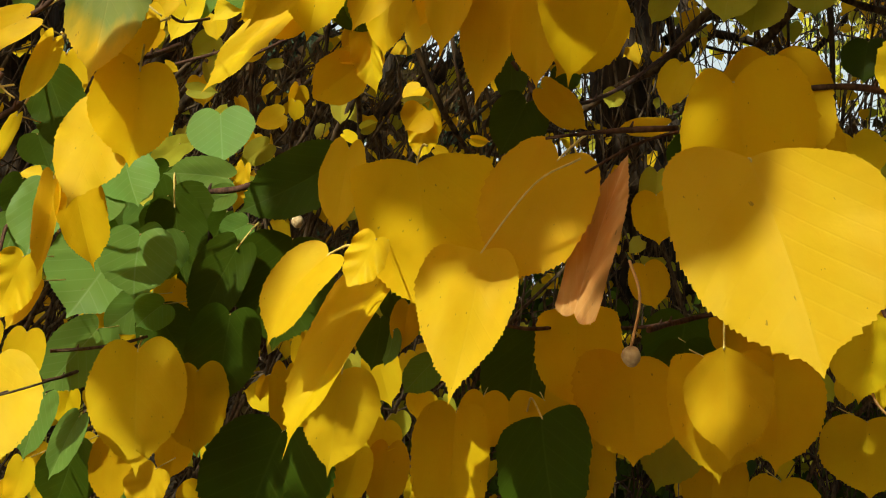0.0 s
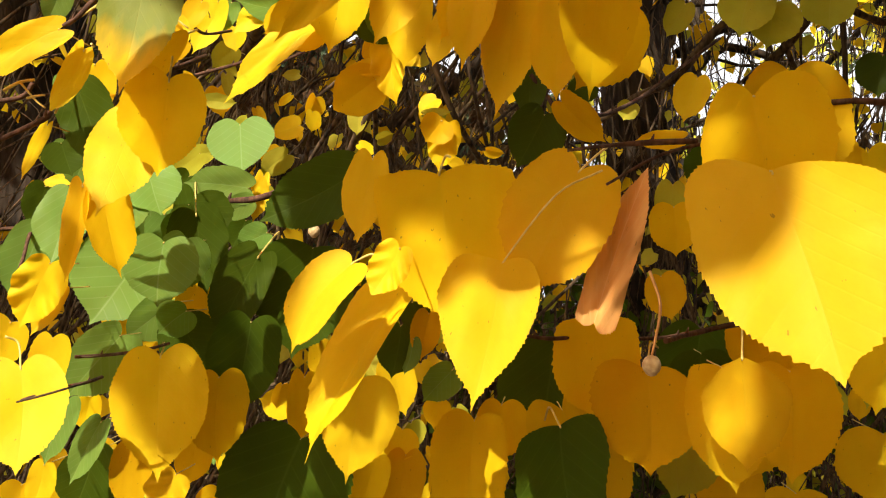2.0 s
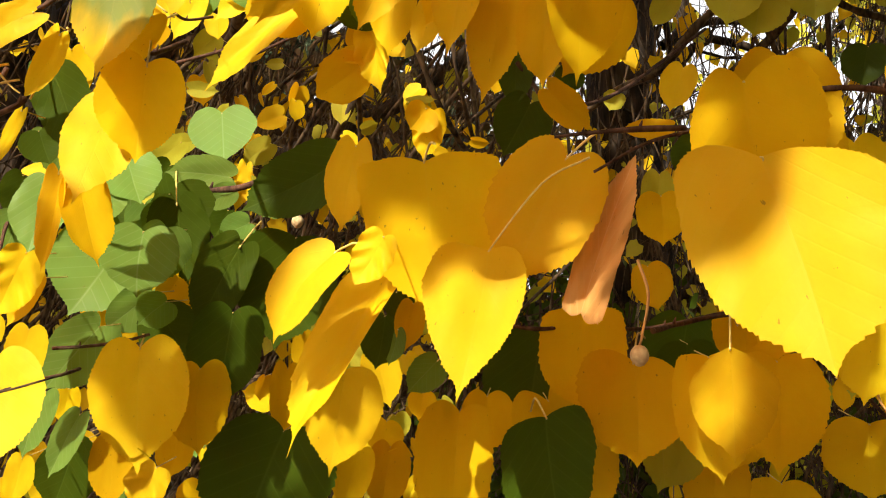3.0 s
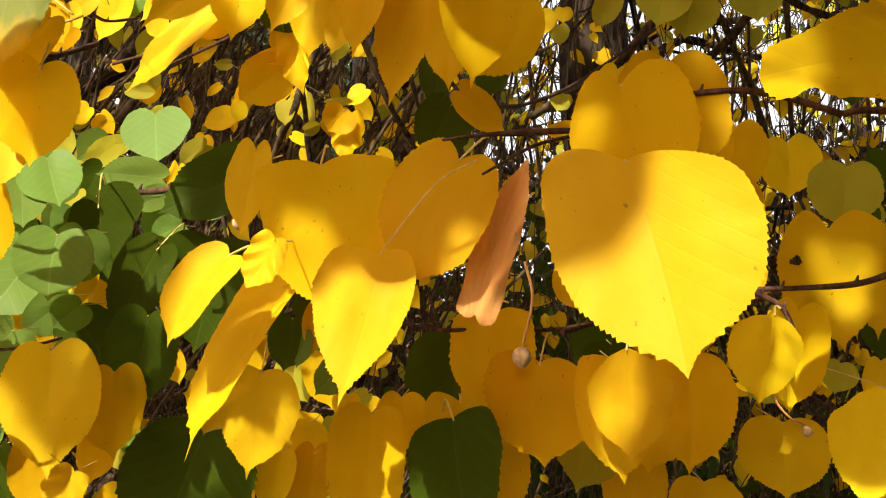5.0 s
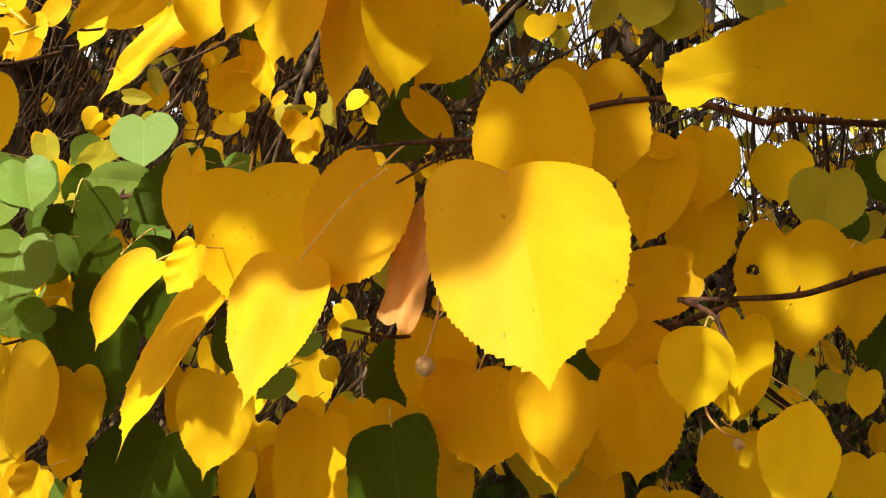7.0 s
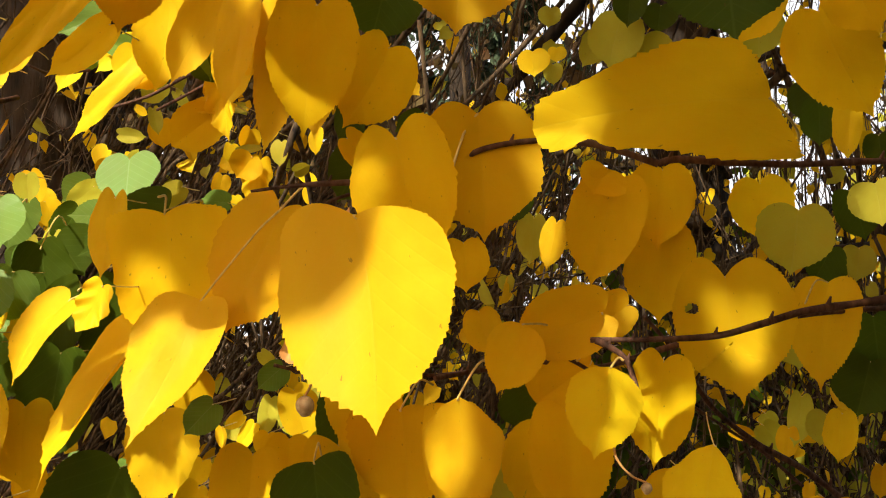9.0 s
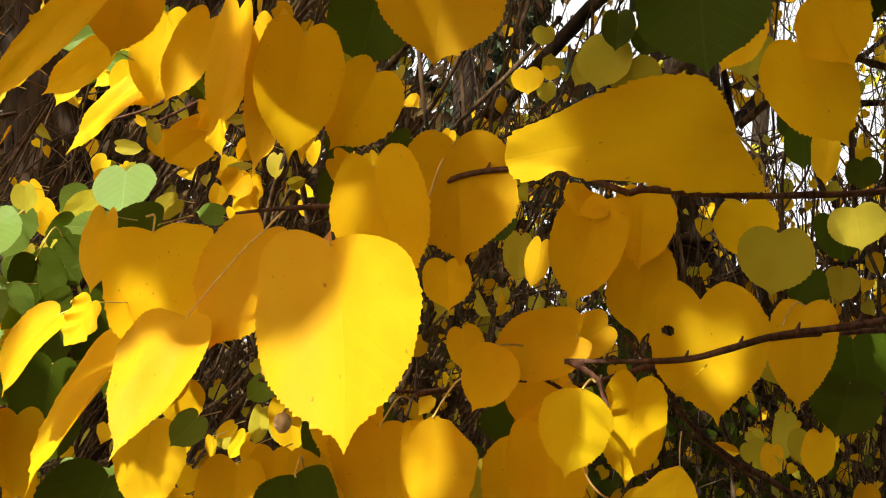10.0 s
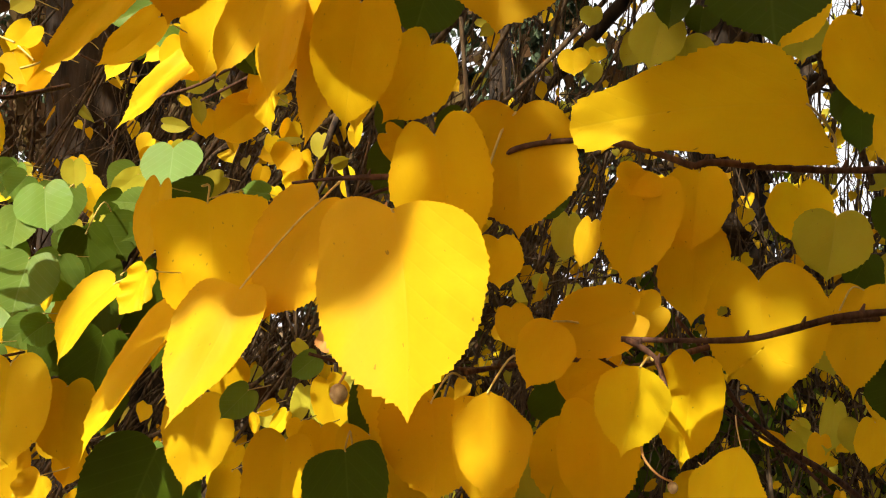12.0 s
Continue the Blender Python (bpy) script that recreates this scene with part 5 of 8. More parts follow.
leaf(upper, (-0.0284, 1.0106, 1.6485), (-0.0129, 1.0124, 1.6338), 0.0255, -38.0, AMBER, (-0.0363, 1.0362, 1.6522), fine=1, fold=19, curl=4, thick=0.00026)
leaf(upper, (-0.0460, 0.8217, 1.6209), (-0.0452, 0.8226, 1.6034), 0.0139, -1.9, AMBER, (-0.0497, 0.8475, 1.6267), fine=1, fold=19, curl=12, thick=0.00026)
leaf(upper, (-0.1524, 0.9364, 1.6697), (-0.1352, 0.9403, 1.6589), 0.0141, -27.2, YELLOW, (-0.1577, 0.9617, 1.6743), fine=1, fold=9, curl=-8, thick=0.00026)
leaf(upper, (-0.2361, 1.0148, 1.7028), (-0.2369, 1.0160, 1.6869), 0.0092, -3.0, AMBER, (-0.2363, 1.0406, 1.7101), fine=1, fold=14, curl=10, thick=0.00026)
leaf(upper, (-0.2146, 0.9287, 1.7447), (-0.2328, 0.9256, 1.7434), 0.0117, -14.9, LIME, (-0.2096, 0.9553, 1.7491), fine=1, fold=20, curl=20, thick=0.00026)
leaf(upper, (-0.2542, 0.9639, 1.6762), (-0.2613, 0.9647, 1.6508), 0.0210, -21.1, AMBER, (-0.2504, 0.9898, 1.6849), fine=1, fold=12, curl=-2, thick=0.00026)
leaf(upper, (-0.1084, 0.7851, 1.6472), (-0.0938, 0.7871, 1.6534), 0.0137, 43.0, LIME, (-0.1079, 0.8105, 1.6513), fine=1, fold=15, curl=22, thick=0.00026)
leaf(upper, (-0.1294, 0.8084, 1.6792), (-0.1316, 0.8098, 1.6560), 0.0196, 15.0, LIME, (-0.1332, 0.8341, 1.6845), fine=1, fold=18, curl=-15, thick=0.00026)
leaf(upper, (-0.2291, 0.8209, 1.6860), (-0.2228, 0.8237, 1.6648), 0.0126, -39.5, YELLOW, (-0.2330, 0.8463, 1.6920), fine=1, fold=18, curl=-13, thick=0.00026)
leaf(upper, (-0.1661, 0.4388, 1.6652), (-0.1646, 0.4201, 1.6461), 0.0167, -35.4, YELLOW, (-0.1675, 0.4676, 1.6710), fine=1, thick=0.00026)
leaf(upper, (-0.1578, 0.4415, 1.6530), (-0.1616, 0.4225, 1.6245), 0.0207, -23.2, YELLOW, (-0.1570, 0.4697, 1.6600), fine=1, thick=0.00026)
leaf(upper, (-0.2007, 0.4803, 1.6986), (-0.2124, 0.4785, 1.6902), 0.0139, -26.2, LIME, (-0.1955, 0.5067, 1.7054), fine=1, thick=0.00026)

leaf(upper, (-0.1010, 0.5480, 1.7130), (-0.1260, 0.5460, 1.7000), 0.0300, -20.0, YELLOW, (-0.0990, 0.5740, 1.7200), fine=1, thick=0.00026)

# the left branch
left = thing("lime_twig", (-0.1813, 0.3640, 1.5889), "lime twig with yellow leaves turning from green", "leafy twig", "lime branches")
twig(left, [(-0.2062, 0.3529, 1.5721), (-0.1923, 0.3537, 1.5782), (-0.1811, 0.3592, 1.5855), (-0.1813, 0.3640, 1.5889)], 0.0011, 0.0014)
twig(left, [(-0.2131, 0.3713, 1.5960), (-0.1985, 0.3723, 1.5983), (-0.1936, 0.3724, 1.6043)], 0.001, 0.0012)
twig(left, [(-0.1700, 0.3533, 1.6228), (-0.1642, 0.3536, 1.6264), (-0.1572, 0.3587, 1.6366), (-0.1358, 0.3646, 1.6534)], 0.0011, 0.0013)
twig(left, [(-0.1428, 0.3761, 1.6087), (-0.1367, 0.3765, 1.6104), (-0.1344, 0.3866, 1.6127), (-0.1391, 0.4356, 1.6308)], 0.001, 0.0013)
leaf(left, (-0.1296, 0.3454, 1.6447), (-0.1320, 0.3228, 1.5861), 0.0325, -10.7, TURNING, (-0.1385, 0.3638, 1.6513), label="leaf turning from green to yellow at its tip", fold=4, curl=4, fine=2, lobe=0.1, sharp=1.0, taper=0.1, thick=0.00026)
leaf(left, (-0.1239, 0.3570, 1.6197), (-0.1456, 0.3565, 1.5945), 0.0162, -46.5, YELLOW, (-0.1367, 0.3765, 1.6104), fine=1, thick=0.00026)
leaf(left, (-0.1207, 0.3432, 1.5967), (-0.1260, 0.3446, 1.5579), 0.0332, -19.1, AMBER, (-0.1367, 0.3765, 1.6101), fine=2, lobe=0.10)
leaf(left, (-0.1410, 0.3592, 1.5865), (-0.1462, 0.3340, 1.5414), 0.0335, -5.9, YELLOW, (-0.1428, 0.3761, 1.6087), thick=0.00026, fine=2, lobe=0.05, sharp=0.9, taper=0.2, fold=3, curl=4)
leaf(left, (-0.1796, 0.3835, 1.6054), (-0.1682, 0.3862, 1.5667), 0.0251, -8.2, DEEP, (-0.1815, 0.3690, 1.5899), fine=2)
leaf(left, (-0.1757, 0.3933, 1.6171), (-0.1725, 0.3946, 1.5941), 0.0158, -23.5, AMBER, (-0.1736, 0.4191, 1.6259), fine=1, thick=0.00026)
leaf(left, (-0.1664, 0.3640, 1.6154), (-0.1825, 0.3640, 1.5882), 0.0126, -0.1, YELLOW, (-0.1657, 0.3689, 1.6196), fine=1)
leaf(left, (-0.1716, 0.3533, 1.6215), (-0.2081, 0.3514, 1.6002), 0.0165, 1.8, AMBER, (-0.1724, 0.3794, 1.6248), fine=2, curl=-15, thick=0.00026)
leaf(left, (-0.1823, 0.3642, 1.5841), (-0.1940, 0.3644, 1.5604), 0.0074, 9.9, AMBER, (-0.1833, 0.3902, 1.5899), fine=1, thick=0.00026)
leaf(left, (-0.1956, 0.4000, 1.6564), (-0.2031, 0.4002, 1.6387), 0.0136, -32.2, GREEN, (-0.1952, 0.4260, 1.6630), fine=1, thick=0.00026)
leaf(left, (-0.1499, 0.4043, 1.6398), (-0.1418, 0.4057, 1.6228), 0.0186, -2.6, AMBER, (-0.1367, 0.4111, 1.6217), fine=1, thick=0.00026)
leaf(left, (-0.1465, 0.4248, 1.6364), (-0.1616, 0.4241, 1.6255), 0.0137, -24.9, AMBER, (-0.1385, 0.4295, 1.6285), fine=1, thick=0.00026)
leaf(left, (-0.1652, 0.3617, 1.5576), (-0.1738, 0.3629, 1.5162), 0.0121, 8.7, AMBER, (-0.1676, 0.3714, 1.5622), fine=2, fold=22)
leaf(left, (-0.1584, 0.3653, 1.5554), (-0.1507, 0.3676, 1.5184), 0.0204, -37.6, AMBER, (-0.1652, 0.3715, 1.5622), fine=2, fold=14, sharp=1.3)
leaf(left, (-0.1990, 0.4116, 1.6179), (-0.1938, 0.4125, 1.6059), 0.0161, -20.0, GREEN, (-0.2040, 0.4373, 1.6234), fine=1, thick=0.00026)
# bare leaf stalks left on the twig
twig(left, [(-0.1605, 0.3700, 1.6387), (-0.1701, 0.3700, 1.6327), (-0.1815, 0.3700, 1.6278)], 0.0006, 0.00048, STALK, "petiole", buds=False)
twig(left, [(-0.1996, 0.3600, 1.5982), (-0.1927, 0.3600, 1.6015), (-0.1860, 0.3600, 1.6025)], 0.0007, 0.00056, STALK, "petiole", buds=False)
twig(left, [(-0.1922, 0.3600, 1.6015), (-0.1852, 0.3600, 1.5936), (-0.1811, 0.3600, 1.5904)], 0.0005, 0.0004, STALK, "petiole", buds=False)
twig(left, [(-0.1892, 0.3600, 1.5947), (-0.1848, 0.3600, 1.5955), (-0.1813, 0.3600, 1.5959)], 0.0006, 0.00048, STALK, "petiole", buds=False)
twig(left, [(-0.1441, 0.4000, 1.6421), (-0.1387, 0.4000, 1.6377), (-0.1345, 0.4000, 1.6344)], 0.0005, 0.0004, STALK, "petiole", buds=False)
twig(left, [(-0.1420, 0.4000, 1.6305), (-0.1361, 0.4000, 1.6318), (-0.1300, 0.4000, 1.6337)], 0.0006, 0.00048, STALK, "petiole", buds=False)
twig(left, [(-0.1462, 0.4000, 1.6438), (-0.1521, 0.4000, 1.6462), (-0.1580, 0.4000, 1.6485)], 0.0006, 0.00048, STALK, "petiole", buds=False)

# the green branch
green = thing("green_lime_shoot", (-0.1133, 0.5901, 1.5903), "lime shoot still thick with green leaves", "leafy shoot", "lime branches")
twig(green, [(-0.2292, 0.5829, 1.5522), (-0.1973, 0.5846, 1.5694), (-0.1736, 0.5762, 1.5730), (-0.1488, 0.5680, 1.5743), (-0.1133, 0.5901, 1.5903)], 0.0018, 0.0022)
twig(green, [(-0.3275, 0.5352, 1.5535), (-0.3053, 0.5469, 1.5551), (-0.2893, 0.5581, 1.5560), (-0.2749, 0.5593, 1.5537)], 0.0016, 0.0018)
twig(green, [(-0.2759, 0.5005, 1.5197), (-0.2819, 0.5195, 1.5335), (-0.2875, 0.5383, 1.5517), (-0.2893, 0.5581, 1.5560)], 0.001, 0.0012)
twig(green, [(-0.1487, 0.5108, 1.5089), (-0.1389, 0.5111, 1.5185), (-0.1351, 0.5210, 1.5285), (-0.1304, 0.5408, 1.5428)], 0.0009, 0.0011)
leaf(green, (-0.1922, 0.4860, 1.5389), (-0.2112, 0.4614, 1.4963), 0.0599, -7.8, GREEN, (-0.1958, 0.5139, 1.5431), fine=2, lobe=0.22, wavy=0.04, crimp=0.01, thick=0.00026)
leaf(green, (-0.2309, 0.4816, 1.5694), (-0.2335, 0.4632, 1.5289), 0.0302, -8.8, GREEN, (-0.2342, 0.5093, 1.5748), fine=2, thick=0.00026)
leaf(green, (-0.2987, 0.5761, 1.5852), (-0.3087, 0.5766, 1.5577), 0.0231, -29.2, DEEP, (-0.2993, 0.6020, 1.5915), fine=1, thick=0.00026)
leaf(green, (-0.2816, 0.5388, 1.5524), (-0.3023, 0.5392, 1.5094), 0.0354, -18.1, GREEN, (-0.2803, 0.5647, 1.5593), fine=1, thick=0.00026)
leaf(green, (-0.2003, 0.5235, 1.5838), (-0.2046, 0.5243, 1.5586), 0.0252, -33.3, GREEN, (-0.2054, 0.5428, 1.5910), fine=1)
leaf(green, (-0.2079, 0.5540, 1.5631), (-0.2037, 0.5555, 1.5358), 0.0262, -20.9, GREEN, (-0.2059, 0.5797, 1.5719), fine=1, thick=0.00026)
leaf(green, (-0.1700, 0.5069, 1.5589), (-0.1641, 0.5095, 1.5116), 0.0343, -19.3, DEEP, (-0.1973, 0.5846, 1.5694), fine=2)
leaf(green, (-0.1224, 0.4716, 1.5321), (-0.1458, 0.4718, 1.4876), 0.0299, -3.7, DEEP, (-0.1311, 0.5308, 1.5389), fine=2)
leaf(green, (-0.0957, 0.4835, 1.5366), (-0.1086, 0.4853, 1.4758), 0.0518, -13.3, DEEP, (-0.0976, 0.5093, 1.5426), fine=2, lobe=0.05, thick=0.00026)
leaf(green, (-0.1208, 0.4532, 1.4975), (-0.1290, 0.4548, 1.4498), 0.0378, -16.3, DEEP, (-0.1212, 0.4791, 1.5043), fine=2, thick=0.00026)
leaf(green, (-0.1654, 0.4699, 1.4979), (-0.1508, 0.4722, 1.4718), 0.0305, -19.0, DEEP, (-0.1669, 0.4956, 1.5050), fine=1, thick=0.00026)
leaf(green, (-0.1688, 0.4691, 1.5080), (-0.1953, 0.4680, 1.4880), 0.0230, -23.1, GREEN, (-0.1637, 0.4953, 1.5149), fine=1, lobe=0.05, thick=0.00026)
leaf(green, (-0.1876, 0.4484, 1.4912), (-0.2165, 0.4476, 1.4591), 0.0309, -17.1, GREEN, (-0.1815, 0.4745, 1.4994), fine=2, lobe=0.12, thick=0.00026)
leaf(green, (-0.1762, 0.4959, 1.5250), (-0.2223, 0.4941, 1.4875), 0.0379, -14.9, AMBER, (-0.1781, 0.5220, 1.5285), fine=1, thick=0.00026)
leaf(green, (-0.1846, 0.5376, 1.5200), (-0.1953, 0.5388, 1.4777), 0.0328, -20.1, AMBER, (-0.1871, 0.5635, 1.5257), fine=1, thick=0.00026)
leaf(green, (-0.1649, 0.4683, 1.5331), (-0.1700, 0.4691, 1.5069), 0.0117, 13.8, YELLOW, (-0.1661, 0.4942, 1.5395), fine=1, fold=20, thick=0.00026)
leaf(green, (-0.2024, 0.4054, 1.5270), (-0.2179, 0.4057, 1.4963), 0.0233, -16.6, YELLOW, (-0.2010, 0.4314, 1.5339), fine=1, crimp=0.06, fold=14, thick=0.00026)
leaf(green, (-0.2024, 0.4160, 1.5156), (-0.2181, 0.4159, 1.4925), 0.0130, 6.2, YELLOW, (-0.1990, 0.4420, 1.5230), fine=1, thick=0.00026)
leaf(green, (-0.2168, 0.6412, 1.6156), (-0.2408, 0.6402, 1.5986), 0.0189, -18.9, LIME, (-0.2109, 0.6674, 1.6228), fine=1, thick=0.00026)
leaf(green, (-0.1577, 0.6657, 1.6174), (-0.1790, 0.6648, 1.6015), 0.0186, -15.9, LIME, (-0.1502, 0.6919, 1.6254), fine=1, thick=0.00026)
leaf(green, (-0.1696, 0.6061, 1.5850), (-0.2146, 0.6024, 1.5892), 0.0262, -5.3, GREEN, (-0.1699, 0.6324, 1.5860), fine=1, thick=0.00026)
leaf(green, (-0.1678, 0.6066, 1.5761), (-0.1910, 0.6053, 1.5659), 0.0170, -12.4, GREEN, (-0.1668, 0.6328, 1.5799), fine=1, thick=0.00026)
leaf(green, (-0.2172, 0.6220, 1.5965), (-0.2354, 0.6219, 1.5681), 0.0279, -21.3, DEEP, (-0.2162, 0.6480, 1.6028), fine=1, thick=0.00026)
leaf(green, (-0.1573, 0.6085, 1.5541), (-0.1790, 0.6072, 1.5442), 0.0208, -10.3, GREEN, (-0.1533, 0.6347, 1.5594), fine=1, thick=0.00026)
leaf(green, (-0.1309, 0.6297, 1.5727), (-0.1541, 0.6285, 1.5594), 0.0175, -11.4, GREEN, (-0.1255, 0.6559, 1.5792), fine=1, thick=0.00026)
leaf(green, (-0.1619, 0.6163, 1.5947), (-0.1702, 0.6172, 1.5615), 0.0145, 12.6, YELLOW, (-0.1575, 0.6422, 1.6038), fine=1, crimp=0.05, thick=0.00026)
leaf(green, (-0.1839, 0.6460, 1.5661), (-0.1944, 0.6462, 1.5457), 0.0246, -17.5, DEEP, (-0.1871, 0.6720, 1.5706), fine=1, thick=0.00026)
leaf(green, (-0.2732, 0.5772, 1.6029), (-0.2809, 0.5775, 1.5843), 0.0224, -27.7, GREEN, (-0.2751, 0.6032, 1.6084), fine=1, thick=0.00026)
leaf(green, (-0.2778, 0.5564, 1.6107), (-0.2709, 0.5580, 1.5890), 0.0289, -23.7, DEEP, (-0.2810, 0.5822, 1.6171), fine=1, thick=0.00026)
leaf(green, (-0.2808, 0.5773, 1.5899), (-0.3032, 0.5757, 1.5875), 0.0095, 19.4, YELLOW, (-0.2772, 0.6035, 1.5936), fine=1, thick=0.00026)
leaf(green, (-0.3149, 0.5768, 1.5436), (-0.3262, 0.5766, 1.5288), 0.0261, -26.1, GREEN, (-0.3113, 0.6028, 1.5508), fine=1, thick=0.00026)
leaf(green, (-0.1740, 0.6858, 1.5911), (-0.1871, 0.6852, 1.5825), 0.0174, -14.0, LIME, (-0.1679, 0.7119, 1.5981), fine=1, thick=0.00026)
leaf(green, (-0.1556, 0.5120, 1.4702), (-0.1722, 0.5125, 1.4315), 0.0356, -15.5, DEEP, (-0.1498, 0.5380, 1.4795), fine=1, thick=0.00026)
leaf(green, (-0.2327, 0.4245, 1.4990), (-0.2467, 0.4244, 1.4773), 0.0246, -25.6, YELLOW, (-0.2348, 0.4505, 1.5038), fine=1, thick=0.00026)
leaf(green, (-0.2357, 0.5699, 1.5983), (-0.2323, 0.5729, 1.5675), 0.0347, -34.0, GREEN, (-0.2388, 0.5955, 1.6044), fine=1, thick=0.00026)
leaf(green, (-0.2467, 0.6068, 1.6221), (-0.2409, 0.6097, 1.5976), 0.0175, -11.1, YELLOW, (-0.2487, 0.6323, 1.6289), fine=1, thick=0.00026)
leaf(green, (-0.2306, 0.6509, 1.6134), (-0.2069, 0.6545, 1.6199), 0.0157, 16.2, LIME, (-0.2325, 0.6764, 1.6168), fine=1, thick=0.00026)
leaf(green, (-0.1939, 0.5589, 1.5695), (-0.1759, 0.5641, 1.5435), 0.0411, -24.1, DEEP, (-0.1855, 0.5804, 1.5712), fine=1, thick=0.00026)
leaf(green, (-0.2088, 0.5573, 1.5584), (-0.2237, 0.5559, 1.5435), 0.0299, -27.5, GREEN, (-0.2132, 0.5838, 1.5608), fine=1, thick=0.00026)
leaf(green, (-0.1963, 0.5002, 1.5851), (-0.1817, 0.4850, 1.5559), 0.0335, -25.2, GREEN, (-0.2014, 0.5279, 1.5902), fine=2, thick=0.00026)
leaf(green, (-0.2197, 0.5151, 1.5946), (-0.2320, 0.5136, 1.5810), 0.0216, -32.7, GREEN, (-0.2189, 0.5414, 1.6001), fine=1, thick=0.00026)
leaf(green, (-0.2049, 0.4894, 1.5699), (-0.1956, 0.4728, 1.5438), 0.0249, -31.2, GREEN, (-0.2064, 0.5174, 1.5764), fine=1, thick=0.00026)
leaf(green, (-0.1653, 0.4488, 1.5387), (-0.1617, 0.4317, 1.5054), 0.0371, -27.3, GREEN, (-0.1645, 0.4766, 1.5463), fine=2, thick=0.00026)
leaf(green, (-0.1616, 0.4699, 1.5416), (-0.1734, 0.4697, 1.5120), 0.0301, -41.8, GREEN, (-0.1574, 0.4959, 1.5502), fine=2, thick=0.00026)
leaf(green, (-0.2151, 0.5557, 1.6112), (-0.2135, 0.5575, 1.5924), 0.0164, -23.3, LIME, (-0.2112, 0.5814, 1.6208), fine=1, thick=0.00026)
leaf(green, (-0.1799, 0.5264, 1.5559), (-0.1964, 0.5241, 1.5408), 0.0253, -25.8, GREEN, (-0.1812, 0.5528, 1.5600), fine=1, thick=0.00026)
leaf(green, (-0.2275, 0.6549, 1.6202), (-0.2503, 0.6512, 1.6063), 0.0278, -23.3, GREEN, (-0.2269, 0.6814, 1.6244), fine=1, thick=0.00026)
leaf(green, (-0.2347, 0.6743, 1.6154), (-0.2635, 0.6690, 1.6056), 0.0258, -17.3, LIME, (-0.2321, 0.7009, 1.6196), fine=1, thick=0.00026)
leaf(green, (-0.1550, 0.4537, 1.5033), (-0.1696, 0.4516, 1.4915), 0.0193, -21.9, GREEN, (-0.1515, 0.4802, 1.5095), fine=1, thick=0.00026)
leaf(green, (-0.2974, 0.6896, 1.6191), (-0.2823, 0.6937, 1.6061), 0.0200, -41.3, YELLOW, (-0.2969, 0.7148, 1.6269), fine=1, fold=8, curl=-22, thick=0.00026)
leaf(green, (-0.2333, 0.6199, 1.5809), (-0.2436, 0.6194, 1.5590), 0.0169, 10.9, LIME, (-0.2366, 0.6459, 1.5855), fine=1, fold=13, curl=5, thick=0.00026)
leaf(green, (-0.2633, 0.7059, 1.6066), (-0.2888, 0.7011, 1.5993), 0.0172, 22.8, LIME, (-0.2630, 0.7326, 1.6095), fine=1, fold=22, curl=-13, thick=0.00026)
leaf(green, (-0.2727, 0.6476, 1.5793), (-0.2752, 0.6486, 1.5601), 0.0122, -26.4, LIME, (-0.2741, 0.6734, 1.5858), fine=1, fold=4, curl=-4, thick=0.00026)
leaf(green, (-0.3458, 0.6927, 1.5813), (-0.3614, 0.6901, 1.5723), 0.0098, -16.0, GREEN, (-0.3427, 0.7192, 1.5866), fine=1, fold=23, curl=13, thick=0.00026)
leaf(green, (-0.2786, 0.6191, 1.5881), (-0.2861, 0.6186, 1.5742), 0.0091, -36.4, YELLOW, (-0.2756, 0.6452, 1.5957), fine=1, fold=6, curl=12, thick=0.00026)
leaf(green, (-0.3068, 0.6198, 1.6212), (-0.3152, 0.6199, 1.5975), 0.0217, -7.9, GREEN, (-0.3028, 0.6458, 1.6298), fine=1, fold=23, curl=9, thick=0.00026)
leaf(green, (-0.3478, 0.6909, 1.6250), (-0.3673, 0.6870, 1.6227), 0.0199, 21.4, LIME, (-0.3397, 0.7177, 1.6311), fine=1, fold=19, curl=26, thick=0.00026)
leaf(green, (-0.2649, 0.7150, 1.6034), (-0.2868, 0.7109, 1.5970), 0.0122, -30.9, GREEN, (-0.2653, 0.7417, 1.6058), fine=1, fold=14, curl=-17, thick=0.00026)
leaf(green, (-0.2602, 0.6451, 1.6059), (-0.2509, 0.6488, 1.5831), 0.0242, -58.1, YELLOW, (-0.2644, 0.6705, 1.6118), fine=1, fold=10, curl=-20, thick=0.00026)

# the shoots branch
shoots = thing("lime_shoot_clump", (-0.2328, 0.9203, 1.8504), "crossing grey-brown lime shoots, bare and partly sunlit", "bare shoots", "lime branches")
twig(shoots, [(-0.4739, 1.0650, 1.5778), (-0.4116, 1.0161, 1.6527), (-0.3409, 0.9688, 1.7076), (-0.2782, 0.9504, 1.7762), (-0.2571, 0.9209, 1.7975), (-0.2328, 0.9203, 1.8504)], 0.0045, 0.006, SHOOT, "shoot", buds=False)
twig(shoots, [(-0.5866, 1.2551, 1.6228), (-0.4633, 1.1605, 1.7014), (-0.3796, 1.1135, 1.7729), (-0.3278, 1.0659, 1.8021), (-0.2790, 1.0656, 1.8906)], 0.0035, 0.0045, SHOOT, "shoot", buds=False)
twig(shoots, [(-0.5978, 1.3530, 1.6573), (-0.4722, 1.2583, 1.7430), (-0.3588, 1.2112, 1.8652), (-0.2834, 1.1640, 1.9250)], 0.003, 0.0035, SHOOT, "shoot", buds=False)
